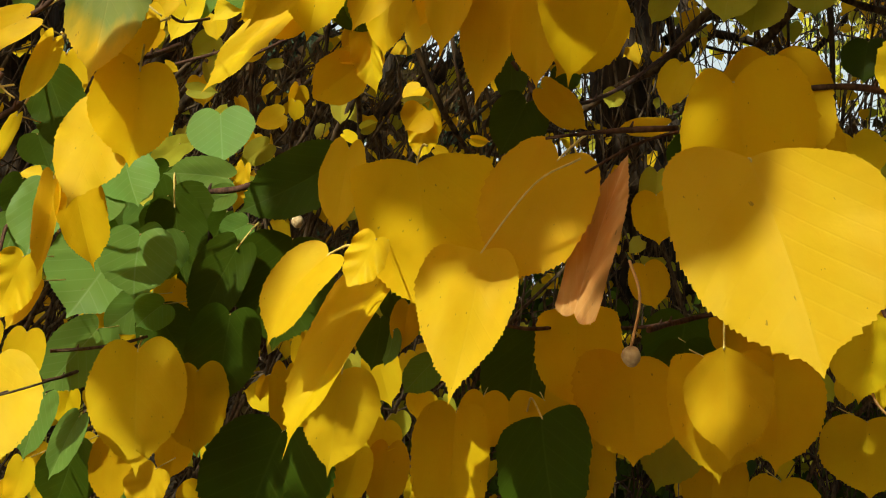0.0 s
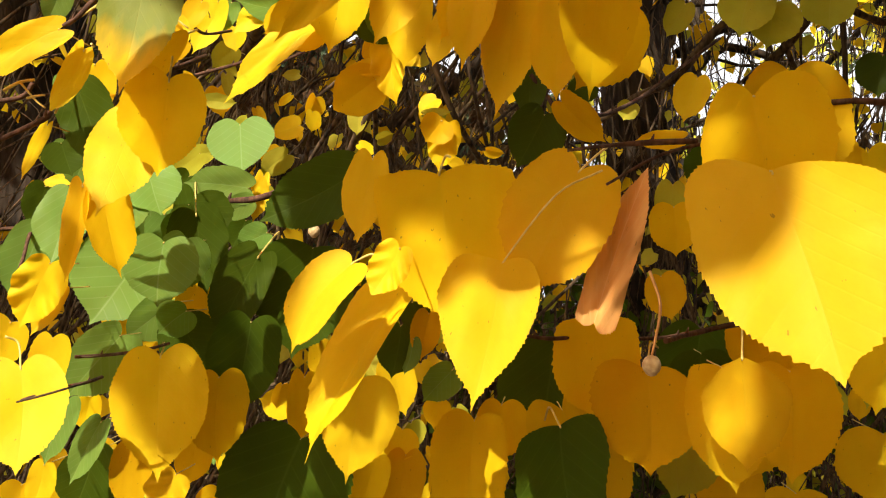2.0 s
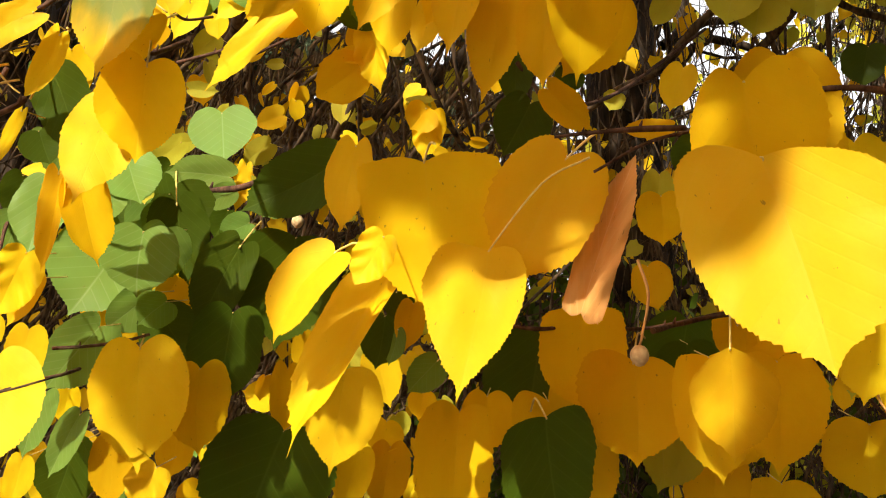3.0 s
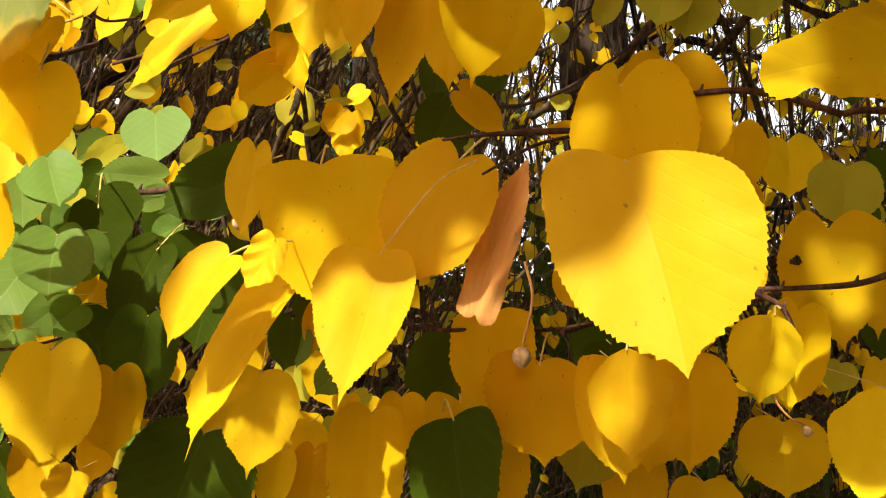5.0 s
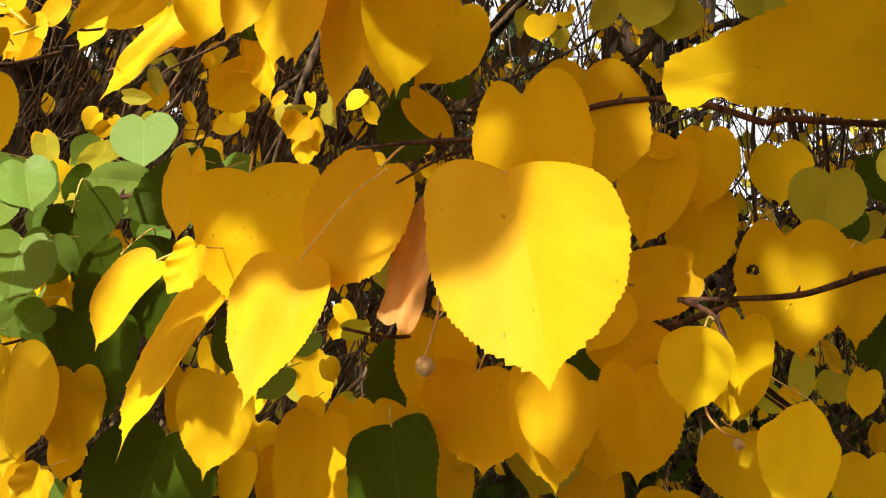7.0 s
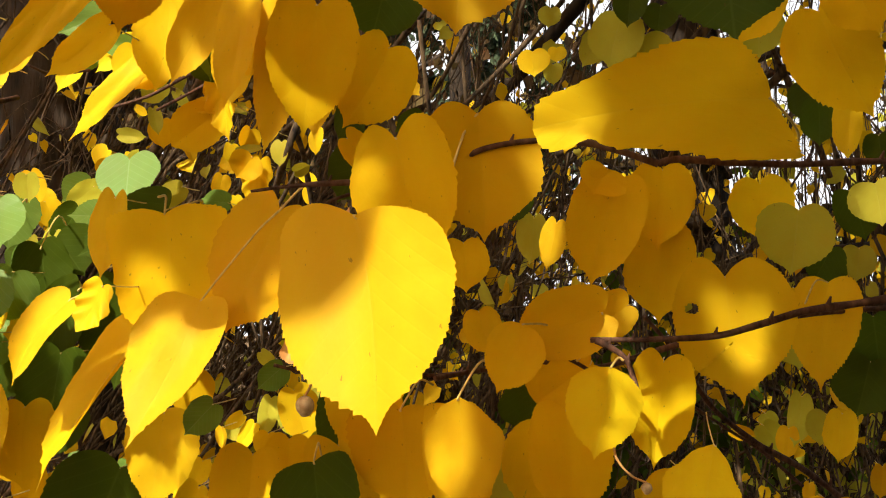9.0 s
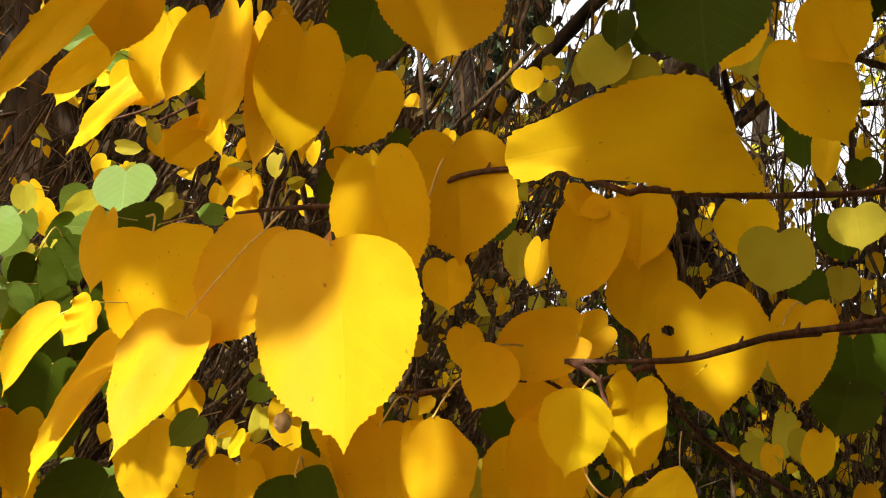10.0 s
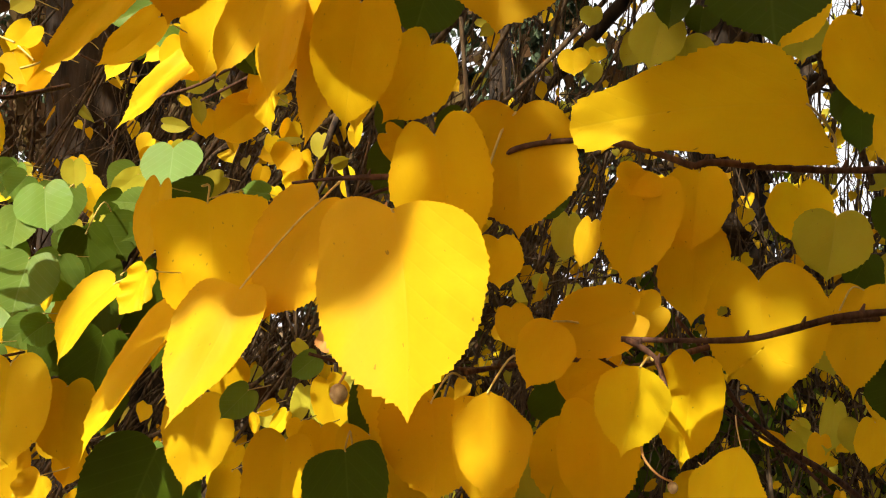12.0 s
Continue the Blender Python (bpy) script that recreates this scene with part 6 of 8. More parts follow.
twig(shoots, [(-0.1781, 0.8865, 1.5860), (-0.1429, 0.8362, 1.6475), (-0.1232, 0.8066, 1.6680), (-0.1164, 0.8062, 1.6884), (-0.1021, 0.8346, 1.7502), (-0.0859, 0.8828, 1.8201)], 0.003, 0.004, SHOOT, "shoot", buds=False)
twig(shoots, [(-0.1220, 0.8895, 1.6134), (-0.1228, 0.8676, 1.6522), (-0.1188, 0.8367, 1.6764), (-0.1159, 0.8062, 1.6884)], 0.0026, 0.003, SHOOT, "shoot", buds=False)
twig(shoots, [(-0.0158, 1.0968, 1.6490), (-0.0336, 1.0442, 1.6722), (-0.0555, 0.9907, 1.7082), (-0.0736, 0.9871, 1.7550), (-0.0976, 0.9824, 1.8173), (-0.1094, 0.9792, 1.8671)], 0.0028, 0.004, SHOOT, "shoot", buds=False)
twig(shoots, [(-0.0114, 1.1977, 1.6467), (-0.0253, 1.1440, 1.6983), (-0.0352, 1.0913, 1.7381), (-0.0448, 1.0880, 1.7928), (-0.0539, 1.0832, 1.8818)], 0.0024, 0.003, SHOOT, "shoot", buds=False)
twig(shoots, [(-0.3119, 1.2744, 1.6608), (-0.2519, 1.2255, 1.7322), (-0.1808, 1.1778, 1.7974), (-0.0859, 1.1312, 1.8775), (-0.0537, 1.0823, 1.9023)], 0.003, 0.0038, SHOOT, "shoot", buds=False)
twig(shoots, [(-0.2695, 1.4783, 1.6646), (-0.1622, 1.3810, 1.7753), (-0.0793, 1.3334, 1.8574), (-0.0182, 1.2840, 1.9410)], 0.0026, 0.0036, SHOOT, "shoot", buds=False)
twig(shoots, [(-0.1381, 1.1886, 1.6329), (-0.0774, 1.1888, 1.7293), (-0.0245, 1.1902, 1.7885), (0.0583, 1.1928, 1.8699), (0.1187, 1.1943, 1.9365)], 0.0026, 0.0036, SHOOT, "shoot", buds=False)
twig(shoots, [(-0.5363, 1.5567, 1.6970), (-0.4078, 1.4629, 1.7683), (-0.2831, 1.3693, 1.8285), (-0.1541, 1.3253, 1.9084), (-0.0824, 1.2780, 1.9658)], 0.0032, 0.0036, SHOOT, "shoot", buds=False)
twig(shoots, [(0.1087, 1.2030, 1.7314), (0.1623, 1.1557, 1.7574), (0.2040, 1.1081, 1.7702), (0.2455, 1.1091, 1.8177), (0.2870, 1.1104, 1.8583), (0.3147, 1.1107, 1.8991)], 0.005, 0.006, SHOOT, "shoot", buds=False)
twig(shoots, [(0.4088, 1.6209, 1.8777), (0.4645, 1.5728, 1.9234), (0.4972, 1.5232, 1.9655), (0.5539, 1.5241, 2.0396)], 0.007, 0.009, SHOOT, "shoot", buds=False)
twig(shoots, [(0.6313, 1.7466, 1.6982), (0.6224, 1.7396, 1.8356), (0.6217, 1.7342, 1.9519), (0.6149, 1.7273, 2.0893)], 0.004, 0.006, SHOOT, "shoot", buds=False)
twig(shoots, [(0.4140, 1.5146, 2.0129), (0.4740, 1.5740, 1.9136), (0.5177, 1.6302, 1.8568), (0.5629, 1.6881, 1.7649)], 0.004, 0.006, SHOOT, "shoot", buds=False)
twig(shoots, [(0.4978, 1.5211, 2.0121), (0.5902, 1.5306, 1.9601), (0.6829, 1.5388, 1.9359)], 0.005, 0.007, SHOOT, "shoot", buds=False)
twig(shoots, [(-0.2378, 1.0566, 1.6150), (-0.2370, 1.0519, 1.6764), (-0.2054, 1.0028, 1.7212), (-0.1445, 0.9597, 1.7547), (-0.0821, 0.9644, 1.8291)], 0.0026, 0.0036, SHOOT, "shoot", buds=False)
twig(shoots, [(-0.6481, 1.3877, 1.6890), (-0.5488, 1.3471, 1.7731), (-0.4547, 1.3068, 1.8422), (-0.3406, 1.2704, 1.9058), (-0.2330, 1.2307, 1.9960)], 0.003, 0.004, SHOOT, "shoot", buds=False)
twig(shoots, [(-0.0196, 1.3970, 1.6421), (-0.0268, 1.3875, 1.7463), (-0.0381, 1.3773, 1.8505), (-0.0453, 1.3678, 1.9547), (-0.0568, 1.3582, 2.0502)], 0.0026, 0.0036, SHOOT, "shoot", buds=False)
twig(shoots, [(0.0053, 1.5962, 1.7495), (-0.0223, 1.5813, 1.8786), (0.0088, 1.5771, 1.9976), (0.0399, 1.5730, 2.1167)], 0.003, 0.0036, SHOOT, "shoot", buds=False)
twig(shoots, [(-0.0445, 1.1836, 1.7132), (0.0353, 1.2922, 1.7982), (0.1295, 1.4045, 1.8677), (0.2017, 1.5129, 1.9393), (0.3043, 1.6213, 2.0767)], 0.0026, 0.003, SHOOT, "shoot", buds=False)
twig(shoots, [(0.5353, 1.9030, 1.5885), (0.5275, 1.8839, 1.8118), (0.5404, 1.8755, 1.9458), (0.4981, 1.8577, 2.0798), (0.4887, 1.8472, 2.1914)], 0.003, 0.004, SHOOT, "shoot", buds=False)
twig(shoots, [(0.4759, 1.9877, 1.6752), (0.5591, 1.9926, 1.7930), (0.6071, 1.9933, 1.8872), (0.5858, 1.9784, 2.0286), (0.5403, 1.9641, 2.1112)], 0.0024, 0.003, SHOOT, "shoot", buds=False)

# the lowleft branch
lowleft = thing("drooping_lime_branch", (-0.1696, 0.3903, 1.4753), "drooping lime branch with yellow leaves and one large green one", "leafy branch", "lime branches")
twig(lowleft, [(-0.1970, 0.3685, 1.4667), (-0.1830, 0.3743, 1.4714), (-0.1710, 0.3802, 1.4740), (-0.1696, 0.3903, 1.4753)], 0.0008, 0.0007)
twig(lowleft, [(-0.1966, 0.4180, 1.4824), (-0.1838, 0.4290, 1.4827), (-0.1674, 0.4301, 1.4848), (-0.1590, 0.4407, 1.4875)], 0.0009, 0.0007)
leaf(lowleft, (-0.1595, 0.4308, 1.4817), (-0.1557, 0.4187, 1.4228), 0.0445, -18.6, YELLOW, (-0.1626, 0.4404, 1.4875), label="broad yellow leaf half in shade on a thin stalk", fine=3, lobe=0.10, fold=5, sharp=1.0, taper=0.12)
leaf(lowleft, (-0.1977, 0.3728, 1.4811), (-0.1894, 0.3553, 1.4382), 0.0373, -18.2, YELLOW, (-0.2071, 0.3765, 1.4942), fine=2, lobe=0.12)
leaf(lowleft, (-0.2020, 0.4071, 1.4920), (-0.2076, 0.4079, 1.4654), 0.0186, -17.4, YELLOW, (-0.1966, 0.4180, 1.4824), fine=1, thick=0.00026)
leaf(lowleft, (-0.1874, 0.4783, 1.4966), (-0.1907, 0.4789, 1.4765), 0.0219, -22.6, YELLOW, (-0.1871, 0.5041, 1.5038), fine=1, thick=0.00026)
leaf(lowleft, (-0.1768, 0.4897, 1.4850), (-0.1800, 0.4900, 1.4720), 0.0124, -20.3, YELLOW, (-0.1746, 0.5156, 1.4929), fine=1, thick=0.00026)
leaf(lowleft, (-0.2354, 0.4866, 1.4544), (-0.2495, 0.4872, 1.4173), 0.0203, -6.0, GREEN, (-0.2313, 0.5125, 1.4630), fine=1, thick=0.00026)
leaf(lowleft, (-0.2123, 0.4788, 1.4432), (-0.2304, 0.4790, 1.4086), 0.0171, 2.3, GREEN, (-0.2063, 0.5048, 1.4523), fine=1, fold=20, thick=0.00026)
leaf(lowleft, (-0.2162, 0.4893, 1.4272), (-0.2081, 0.4907, 1.4094), 0.0093, -6.6, GREEN, (-0.2221, 0.5150, 1.4322), fine=1, thick=0.00026)
leaf(lowleft, (-0.2325, 0.5069, 1.4537), (-0.2367, 0.5075, 1.4328), 0.0155, -24.8, AMBER, (-0.2345, 0.5328, 1.4598), fine=1, thick=0.00026)
leaf(lowleft, (-0.1985, 0.4906, 1.4280), (-0.2015, 0.4921, 1.3898), 0.0230, -23.1, AMBER, (-0.1994, 0.5165, 1.4349), fine=1, thick=0.00026)
leaf(lowleft, (-0.1681, 0.4734, 1.4162), (-0.1827, 0.4733, 1.3945), 0.0224, -1.9, YELLOW, (-0.1655, 0.4994, 1.4232), fine=1, crimp=0.06, thick=0.00026)
leaf(lowleft, (-0.1680, 0.5029, 1.4305), (-0.1737, 0.5037, 1.4030), 0.0209, -18.2, AMBER, (-0.1652, 0.5288, 1.4389), fine=1, thick=0.00026)
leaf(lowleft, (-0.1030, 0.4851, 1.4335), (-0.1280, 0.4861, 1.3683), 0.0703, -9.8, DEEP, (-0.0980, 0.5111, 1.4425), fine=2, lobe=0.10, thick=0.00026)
leaf(lowleft, (-0.1671, 0.5214, 1.4662), (-0.1708, 0.5228, 1.4300), 0.0231, -18.9, AMBER, (-0.1717, 0.5472, 1.4712), fine=1, thick=0.00026)
leaf(lowleft, (-0.2398, 0.5282, 1.4156), (-0.2537, 0.5288, 1.3789), 0.0370, -21.4, DEEP, (-0.2419, 0.5541, 1.4212), fine=1, thick=0.00026)
leaf(lowleft, (-0.2489, 0.4872, 1.4182), (-0.2570, 0.4878, 1.3918), 0.0158, -15.1, YELLOW, (-0.2497, 0.5131, 1.4245), fine=1, thick=0.00026)
leaf(lowleft, (-0.2614, 0.4867, 1.4074), (-0.2680, 0.4875, 1.3795), 0.0249, -27.1, AMBER, (-0.2609, 0.5126, 1.4146), fine=1, thick=0.00026)
leaf(lowleft, (-0.2618, 0.5372, 1.4004), (-0.2689, 0.5376, 1.3799), 0.0137, -23.0, YELLOW, (-0.2593, 0.5632, 1.4082), fine=1, thick=0.00026)
leaf(lowleft, (-0.1514, 0.4954, 1.4033), (-0.1563, 0.4961, 1.3785), 0.0249, -16.2, AMBER, (-0.1479, 0.5212, 1.4121), fine=1, thick=0.00026)
leaf(lowleft, (-0.1347, 0.4447, 1.4702), (-0.1367, 0.4478, 1.4265), 0.0322, -34.3, AMBER, (-0.1302, 0.4704, 1.4798), fine=1, thick=0.00026)
leaf(lowleft, (-0.1120, 0.5305, 1.4626), (-0.1160, 0.5334, 1.4182), 0.0205, -27.3, AMBER, (-0.1144, 0.5563, 1.4687), fine=1, thick=0.00026)
leaf(lowleft, (-0.1069, 0.5809, 1.4801), (-0.1110, 0.5826, 1.4504), 0.0299, -24.6, AMBER, (-0.1075, 0.6067, 1.4870), fine=1, thick=0.00026)
leaf(lowleft, (-0.1155, 0.6867, 1.4101), (-0.1259, 0.6878, 1.3745), 0.0401, -19.3, YELLOW, (-0.1140, 0.7126, 1.4176), fine=1, thick=0.00026)
leaf(lowleft, (-0.0898, 0.6917, 1.4027), (-0.0946, 0.6933, 1.3723), 0.0203, -8.8, YELLOW, (-0.0873, 0.7175, 1.4111), fine=1, thick=0.00026)
leaf(lowleft, (-0.0906, 0.7381, 1.4575), (-0.0797, 0.7437, 1.4109), 0.0327, -19.5, YELLOW, (-0.0880, 0.7637, 1.4666), fine=1, thick=0.00026)
leaf(lowleft, (-0.0982, 0.7407, 1.4086), (-0.1006, 0.7413, 1.3961), 0.0257, -17.8, YELLOW, (-0.1024, 0.7665, 1.4136), fine=1, thick=0.00026)
leaf(lowleft, (-0.1516, 0.7806, 1.4314), (-0.1690, 0.7787, 1.4190), 0.0129, -8.1, YELLOW, (-0.1518, 0.8070, 1.4355), fine=1, thick=0.00026)
leaf(lowleft, (-0.1269, 0.7837, 1.4462), (-0.1347, 0.7851, 1.4115), 0.0191, 1.0, LIME, (-0.1279, 0.8095, 1.4527), fine=1, thick=0.00026)
leaf(lowleft, (-0.1419, 0.7829, 1.4239), (-0.1570, 0.7823, 1.3991), 0.0159, 4.9, YELLOW, (-0.1402, 0.8090, 1.4306), fine=1, thick=0.00026)
leaf(lowleft, (-0.0479, 0.5907, 1.4838), (-0.0647, 0.5890, 1.4689), 0.0187, -10.9, GREEN, (-0.0438, 0.6170, 1.4905), fine=1, thick=0.00026)
leaf(lowleft, (-0.2214, 0.6102, 1.4082), (-0.2127, 0.6114, 1.3973), 0.0062, -25.0, LIME, (-0.2212, 0.6359, 1.4161), fine=1, fold=11, curl=-7, thick=0.00026)
leaf(lowleft, (-0.2929, 0.6491, 1.4048), (-0.2819, 0.6505, 1.3919), 0.0124, -50.8, YELLOW, (-0.2913, 0.6748, 1.4134), fine=1, fold=19, curl=29, thick=0.00026)
leaf(lowleft, (-0.2782, 0.7157, 1.4000), (-0.2607, 0.7174, 1.3926), 0.0182, -48.4, GREEN, (-0.2861, 0.7413, 1.4030), fine=1, fold=19, curl=4, thick=0.00026)
leaf(lowleft, (-0.3731, 0.7251, 1.3863), (-0.3641, 0.7268, 1.3645), 0.0255, 7.7, YELLOW, (-0.3773, 0.7508, 1.3922), fine=1, fold=15, curl=21, thick=0.00026)
leaf(lowleft, (-0.3387, 0.6914, 1.3686), (-0.3235, 0.6931, 1.3570), 0.0154, -58.8, LIME, (-0.3430, 0.7171, 1.3739), fine=1, fold=5, curl=1, thick=0.00026)
leaf(lowleft, (-0.3636, 0.6969, 1.3611), (-0.3487, 0.6989, 1.3423), 0.0125, -36.0, LIME, (-0.3657, 0.7226, 1.3680), fine=1, fold=12, curl=-21, thick=0.00026)
leaf(lowleft, (-0.2452, 0.7365, 1.3951), (-0.2395, 0.7381, 1.3714), 0.0251, 4.0, GREEN, (-0.2442, 0.7623, 1.4034), fine=1, fold=15, curl=10, thick=0.00026)
leaf(lowleft, (-0.2828, 0.6750, 1.3600), (-0.2835, 0.6760, 1.3386), 0.0120, -50.7, LIME, (-0.2792, 0.7009, 1.3692), fine=1, fold=4, curl=0, thick=0.00026)
leaf(lowleft, (-0.2264, 0.7373, 1.3872), (-0.2314, 0.7381, 1.3613), 0.0164, 12.6, YELLOW, (-0.2307, 0.7632, 1.3921), fine=1, fold=20, curl=-23, thick=0.00026)
leaf(lowleft, (-0.2854, 0.6849, 1.3599), (-0.2652, 0.6871, 1.3446), 0.0206, -9.5, GREEN, (-0.2920, 0.7105, 1.3641), fine=1, fold=7, curl=25, thick=0.00026)
leaf(lowleft, (-0.2184, 0.6761, 1.3573), (-0.2122, 0.6773, 1.3403), 0.0102, 15.9, YELLOW, (-0.2217, 0.7018, 1.3636), fine=1, fold=6, curl=27, thick=0.00026)
leaf(lowleft, (-0.2428, 0.6968, 1.3890), (-0.2294, 0.6987, 1.3718), 0.0170, 17.3, LIME, (-0.2456, 0.7225, 1.3955), fine=1, fold=12, curl=-21, thick=0.00026)
leaf(lowleft, (-0.1250, 0.8410, 1.4980), (-0.1125, 0.8447, 1.4793), 0.0133, -43.6, YELLOW, (-0.1261, 0.8664, 1.5053), fine=1, fold=21, curl=-21, thick=0.00026)
leaf(lowleft, (-0.0721, 0.7799, 1.4995), (-0.0605, 0.7835, 1.4804), 0.0196, 15.7, YELLOW, (-0.0714, 0.8053, 1.5078), fine=1, fold=22, curl=-22, thick=0.00026)
leaf(lowleft, (-0.1332, 0.7743, 1.4867), (-0.1205, 0.7775, 1.4744), 0.0129, -0.2, LIME, (-0.1317, 0.7996, 1.4951), fine=1, fold=8, curl=-11, thick=0.00026)
leaf(lowleft, (-0.0774, 0.8066, 1.4853), (-0.0856, 0.8067, 1.4659), 0.0172, -4.0, YELLOW, (-0.0801, 0.8326, 1.4904), fine=1, fold=14, curl=-19, thick=0.00026)
leaf(lowleft, (-0.1395, 0.8674, 1.4423), (-0.1299, 0.8706, 1.4236), 0.0161, -24.5, LIME, (-0.1440, 0.8928, 1.4480), fine=1, fold=17, curl=-17, thick=0.00026)
leaf(lowleft, (-0.1053, 0.8541, 1.4414), (-0.0932, 0.8582, 1.4172), 0.0129, -41.1, LIME, (-0.1082, 0.8795, 1.4478), fine=1, fold=14, curl=8, thick=0.00026)
leaf(lowleft, (-0.1270, 0.9197, 1.5036), (-0.1525, 0.9165, 1.4871), 0.0225, -50.1, LIME, (-0.1233, 0.9461, 1.5094), fine=1, fold=16, curl=20, thick=0.00026)
leaf(lowleft, (-0.1119, 0.8397, 1.3904), (-0.1130, 0.8408, 1.3750), 0.0080, 3.9, LIME, (-0.1097, 0.8655, 1.3988), fine=1, fold=7, curl=7, thick=0.00026)
leaf(lowleft, (-0.1228, 0.8401, 1.3743), (-0.1182, 0.8423, 1.3579), 0.0195, -56.2, YELLOW, (-0.1204, 0.8656, 1.3833), fine=1, fold=13, curl=-7, thick=0.00026)
leaf(lowleft, (-0.1188, 0.9105, 1.4457), (-0.1354, 0.9094, 1.4225), 0.0267, 6.2, LIME, (-0.1214, 0.9366, 1.4499), fine=1, fold=10, curl=-12, thick=0.00026)
leaf(lowleft, (-0.1545, 0.8770, 1.3531), (-0.1782, 0.8741, 1.3380), 0.0144, 19.7, YELLOW, (-0.1546, 0.9034, 1.3570), fine=1, fold=5, curl=-14, thick=0.00026)
leaf(lowleft, (-0.1580, 0.7836, 1.3800), (-0.1739, 0.7816, 1.3705), 0.0166, 25.3, YELLOW, (-0.1566, 0.8100, 1.3846), fine=1, fold=5, curl=0, thick=0.00026)
leaf(lowleft, (-0.0975, 0.7400, 1.4972), (-0.0851, 0.7440, 1.4746), 0.0143, -2.0, LIME, (-0.0998, 0.7654, 1.5040), fine=1, fold=21, curl=8, thick=0.00026)
leaf(lowleft, (-0.0660, 0.7583, 1.4780), (-0.0414, 0.7624, 1.4801), 0.0184, 18.7, LIME, (-0.0688, 0.7836, 1.4817), fine=1, fold=21, curl=22, thick=0.00026)
twig(lowleft, [(-0.1834, 0.3450, 1.4694), (-0.1747, 0.3500, 1.4717), (-0.1670, 0.3600, 1.4743), (-0.1609, 0.3720, 1.4771)], 0.00035, 0.0006, SHOOT, "stem", "thin dry stem", buds=False)
twig(lowleft, [(-0.1977, 0.4200, 1.4820), (-0.1879, 0.4200, 1.4825), (-0.1806, 0.4250, 1.4835)], 0.00035, 0.0005, SHOOT, "stem", "thin dry stem", buds=False)

# an unseen branch added above and behind the viewer; its leaves shape the shade
overhead = thing("shadow_casting_branch", (0.2257, -0.5569, 2.2212), "unseen lime branch added to cast leaf shadows", "leafy branch", "lime branches")
twig(overhead, [(0.2257, -0.5569, 2.2212), (0.0119, -0.5531, 2.1395), (-0.1745, -0.4804, 2.1376), (-0.3606, -0.4073, 2.1363), (-0.5466, -0.3337, 2.1356)], 0.0011, 0.0006)
twig(overhead, [(0.2257, -0.5569, 2.2212), (0.0397, -0.4836, 2.2202), (-0.1452, -0.4073, 2.2224), (-0.3301, -0.3309, 2.2249), (-0.5149, -0.2545, 2.2274)], 0.0011, 0.0006)
twig(overhead, [(0.2257, -0.5569, 2.2212), (0.0721, -0.4025, 2.3142), (-0.1136, -0.3282, 2.3142), (-0.2995, -0.2546, 2.3135), (-0.4857, -0.1814, 2.3122)], 0.0011, 0.0006)
leaf(overhead, (-0.0037, -0.2620, 2.2208), (-0.0510, -0.3120, 2.1518), 0.0920, 37.5, YELLOW, (0.0023, -0.2634, 2.2364), fine=1, blunt=0.5, lobe=0.09)
leaf(overhead, (-0.0294, -0.2456, 2.4092), (-0.0878, -0.2879, 2.3436), 0.0920, 41.0, YELLOW, (-0.0303, -0.2444, 2.4248), fine=1, blunt=0.5, lobe=0.09)
leaf(overhead, (-0.0969, -0.2239, 2.3661), (-0.1503, -0.2699, 2.2987), 0.0920, 39.5, YELLOW, (-0.0922, -0.2249, 2.3817), fine=1, blunt=0.5, lobe=0.09)
leaf(overhead, (-0.1406, -0.2379, 2.2004), (-0.1660, -0.2803, 2.1479), 0.0680, 32.8, YELLOW, (-0.1400, -0.2372, 2.2160), fine=1, blunt=0.5, lobe=0.09)
leaf(overhead, (-0.2946, -0.2368, 2.2563), (-0.3113, -0.3013, 2.1851), 0.0920, 24.9, YELLOW, (-0.2899, -0.2378, 2.2719), fine=1, blunt=0.5, lobe=0.09)
leaf(overhead, (-0.2640, -0.3728, 2.3177), (-0.2961, -0.4115, 2.2661), 0.0680, 36.2, YELLOW, (-0.2609, -0.3731, 2.3333), fine=1, blunt=0.5, lobe=0.09)
leaf(overhead, (-0.1847, -0.2773, 2.3633), (-0.2275, -0.3302, 2.2934), 0.0920, 36.0, YELLOW, (-0.1937, -0.2728, 2.3789), fine=1, blunt=0.5, lobe=0.09)
leaf(overhead, (-0.1873, -0.3628, 2.3727), (-0.2185, -0.4021, 2.3209), 0.0680, 35.8, YELLOW, (-0.1904, -0.3607, 2.3883), fine=1, blunt=0.5, lobe=0.09)
leaf(overhead, (-0.1257, -0.1807, 2.5494), (-0.1425, -0.2451, 2.4782), 0.0920, 24.9, YELLOW, (-0.1259, -0.1797, 2.5650), fine=1, blunt=0.5, lobe=0.09)
leaf(overhead, (-0.1696, -0.4000, 2.2690), (-0.1846, -0.4092, 2.2538), 0.0220, 42.2, YELLOW, (-0.1654, -0.4007, 2.2846), fine=1, blunt=0.5, lobe=0.09)
leaf(overhead, (-0.1644, -0.3563, 2.1682), (-0.1823, -0.3691, 2.1482), 0.0280, 41.0, YELLOW, (-0.1611, -0.3567, 2.1838), fine=1, blunt=0.5, lobe=0.09)
leaf(overhead, (-0.0649, -0.2463, 2.5227), (-0.1147, -0.2948, 2.4543), 0.0920, 38.3, YELLOW, (-0.0622, -0.2465, 2.5383), fine=1, blunt=0.5, lobe=0.09)
leaf(overhead, (-0.2445, -0.2110, 2.2559), (-0.2465, -0.2705, 2.1955), 0.0800, 17.1, YELLOW, (-0.2401, -0.2119, 2.2715), fine=1, blunt=0.5, lobe=0.09)
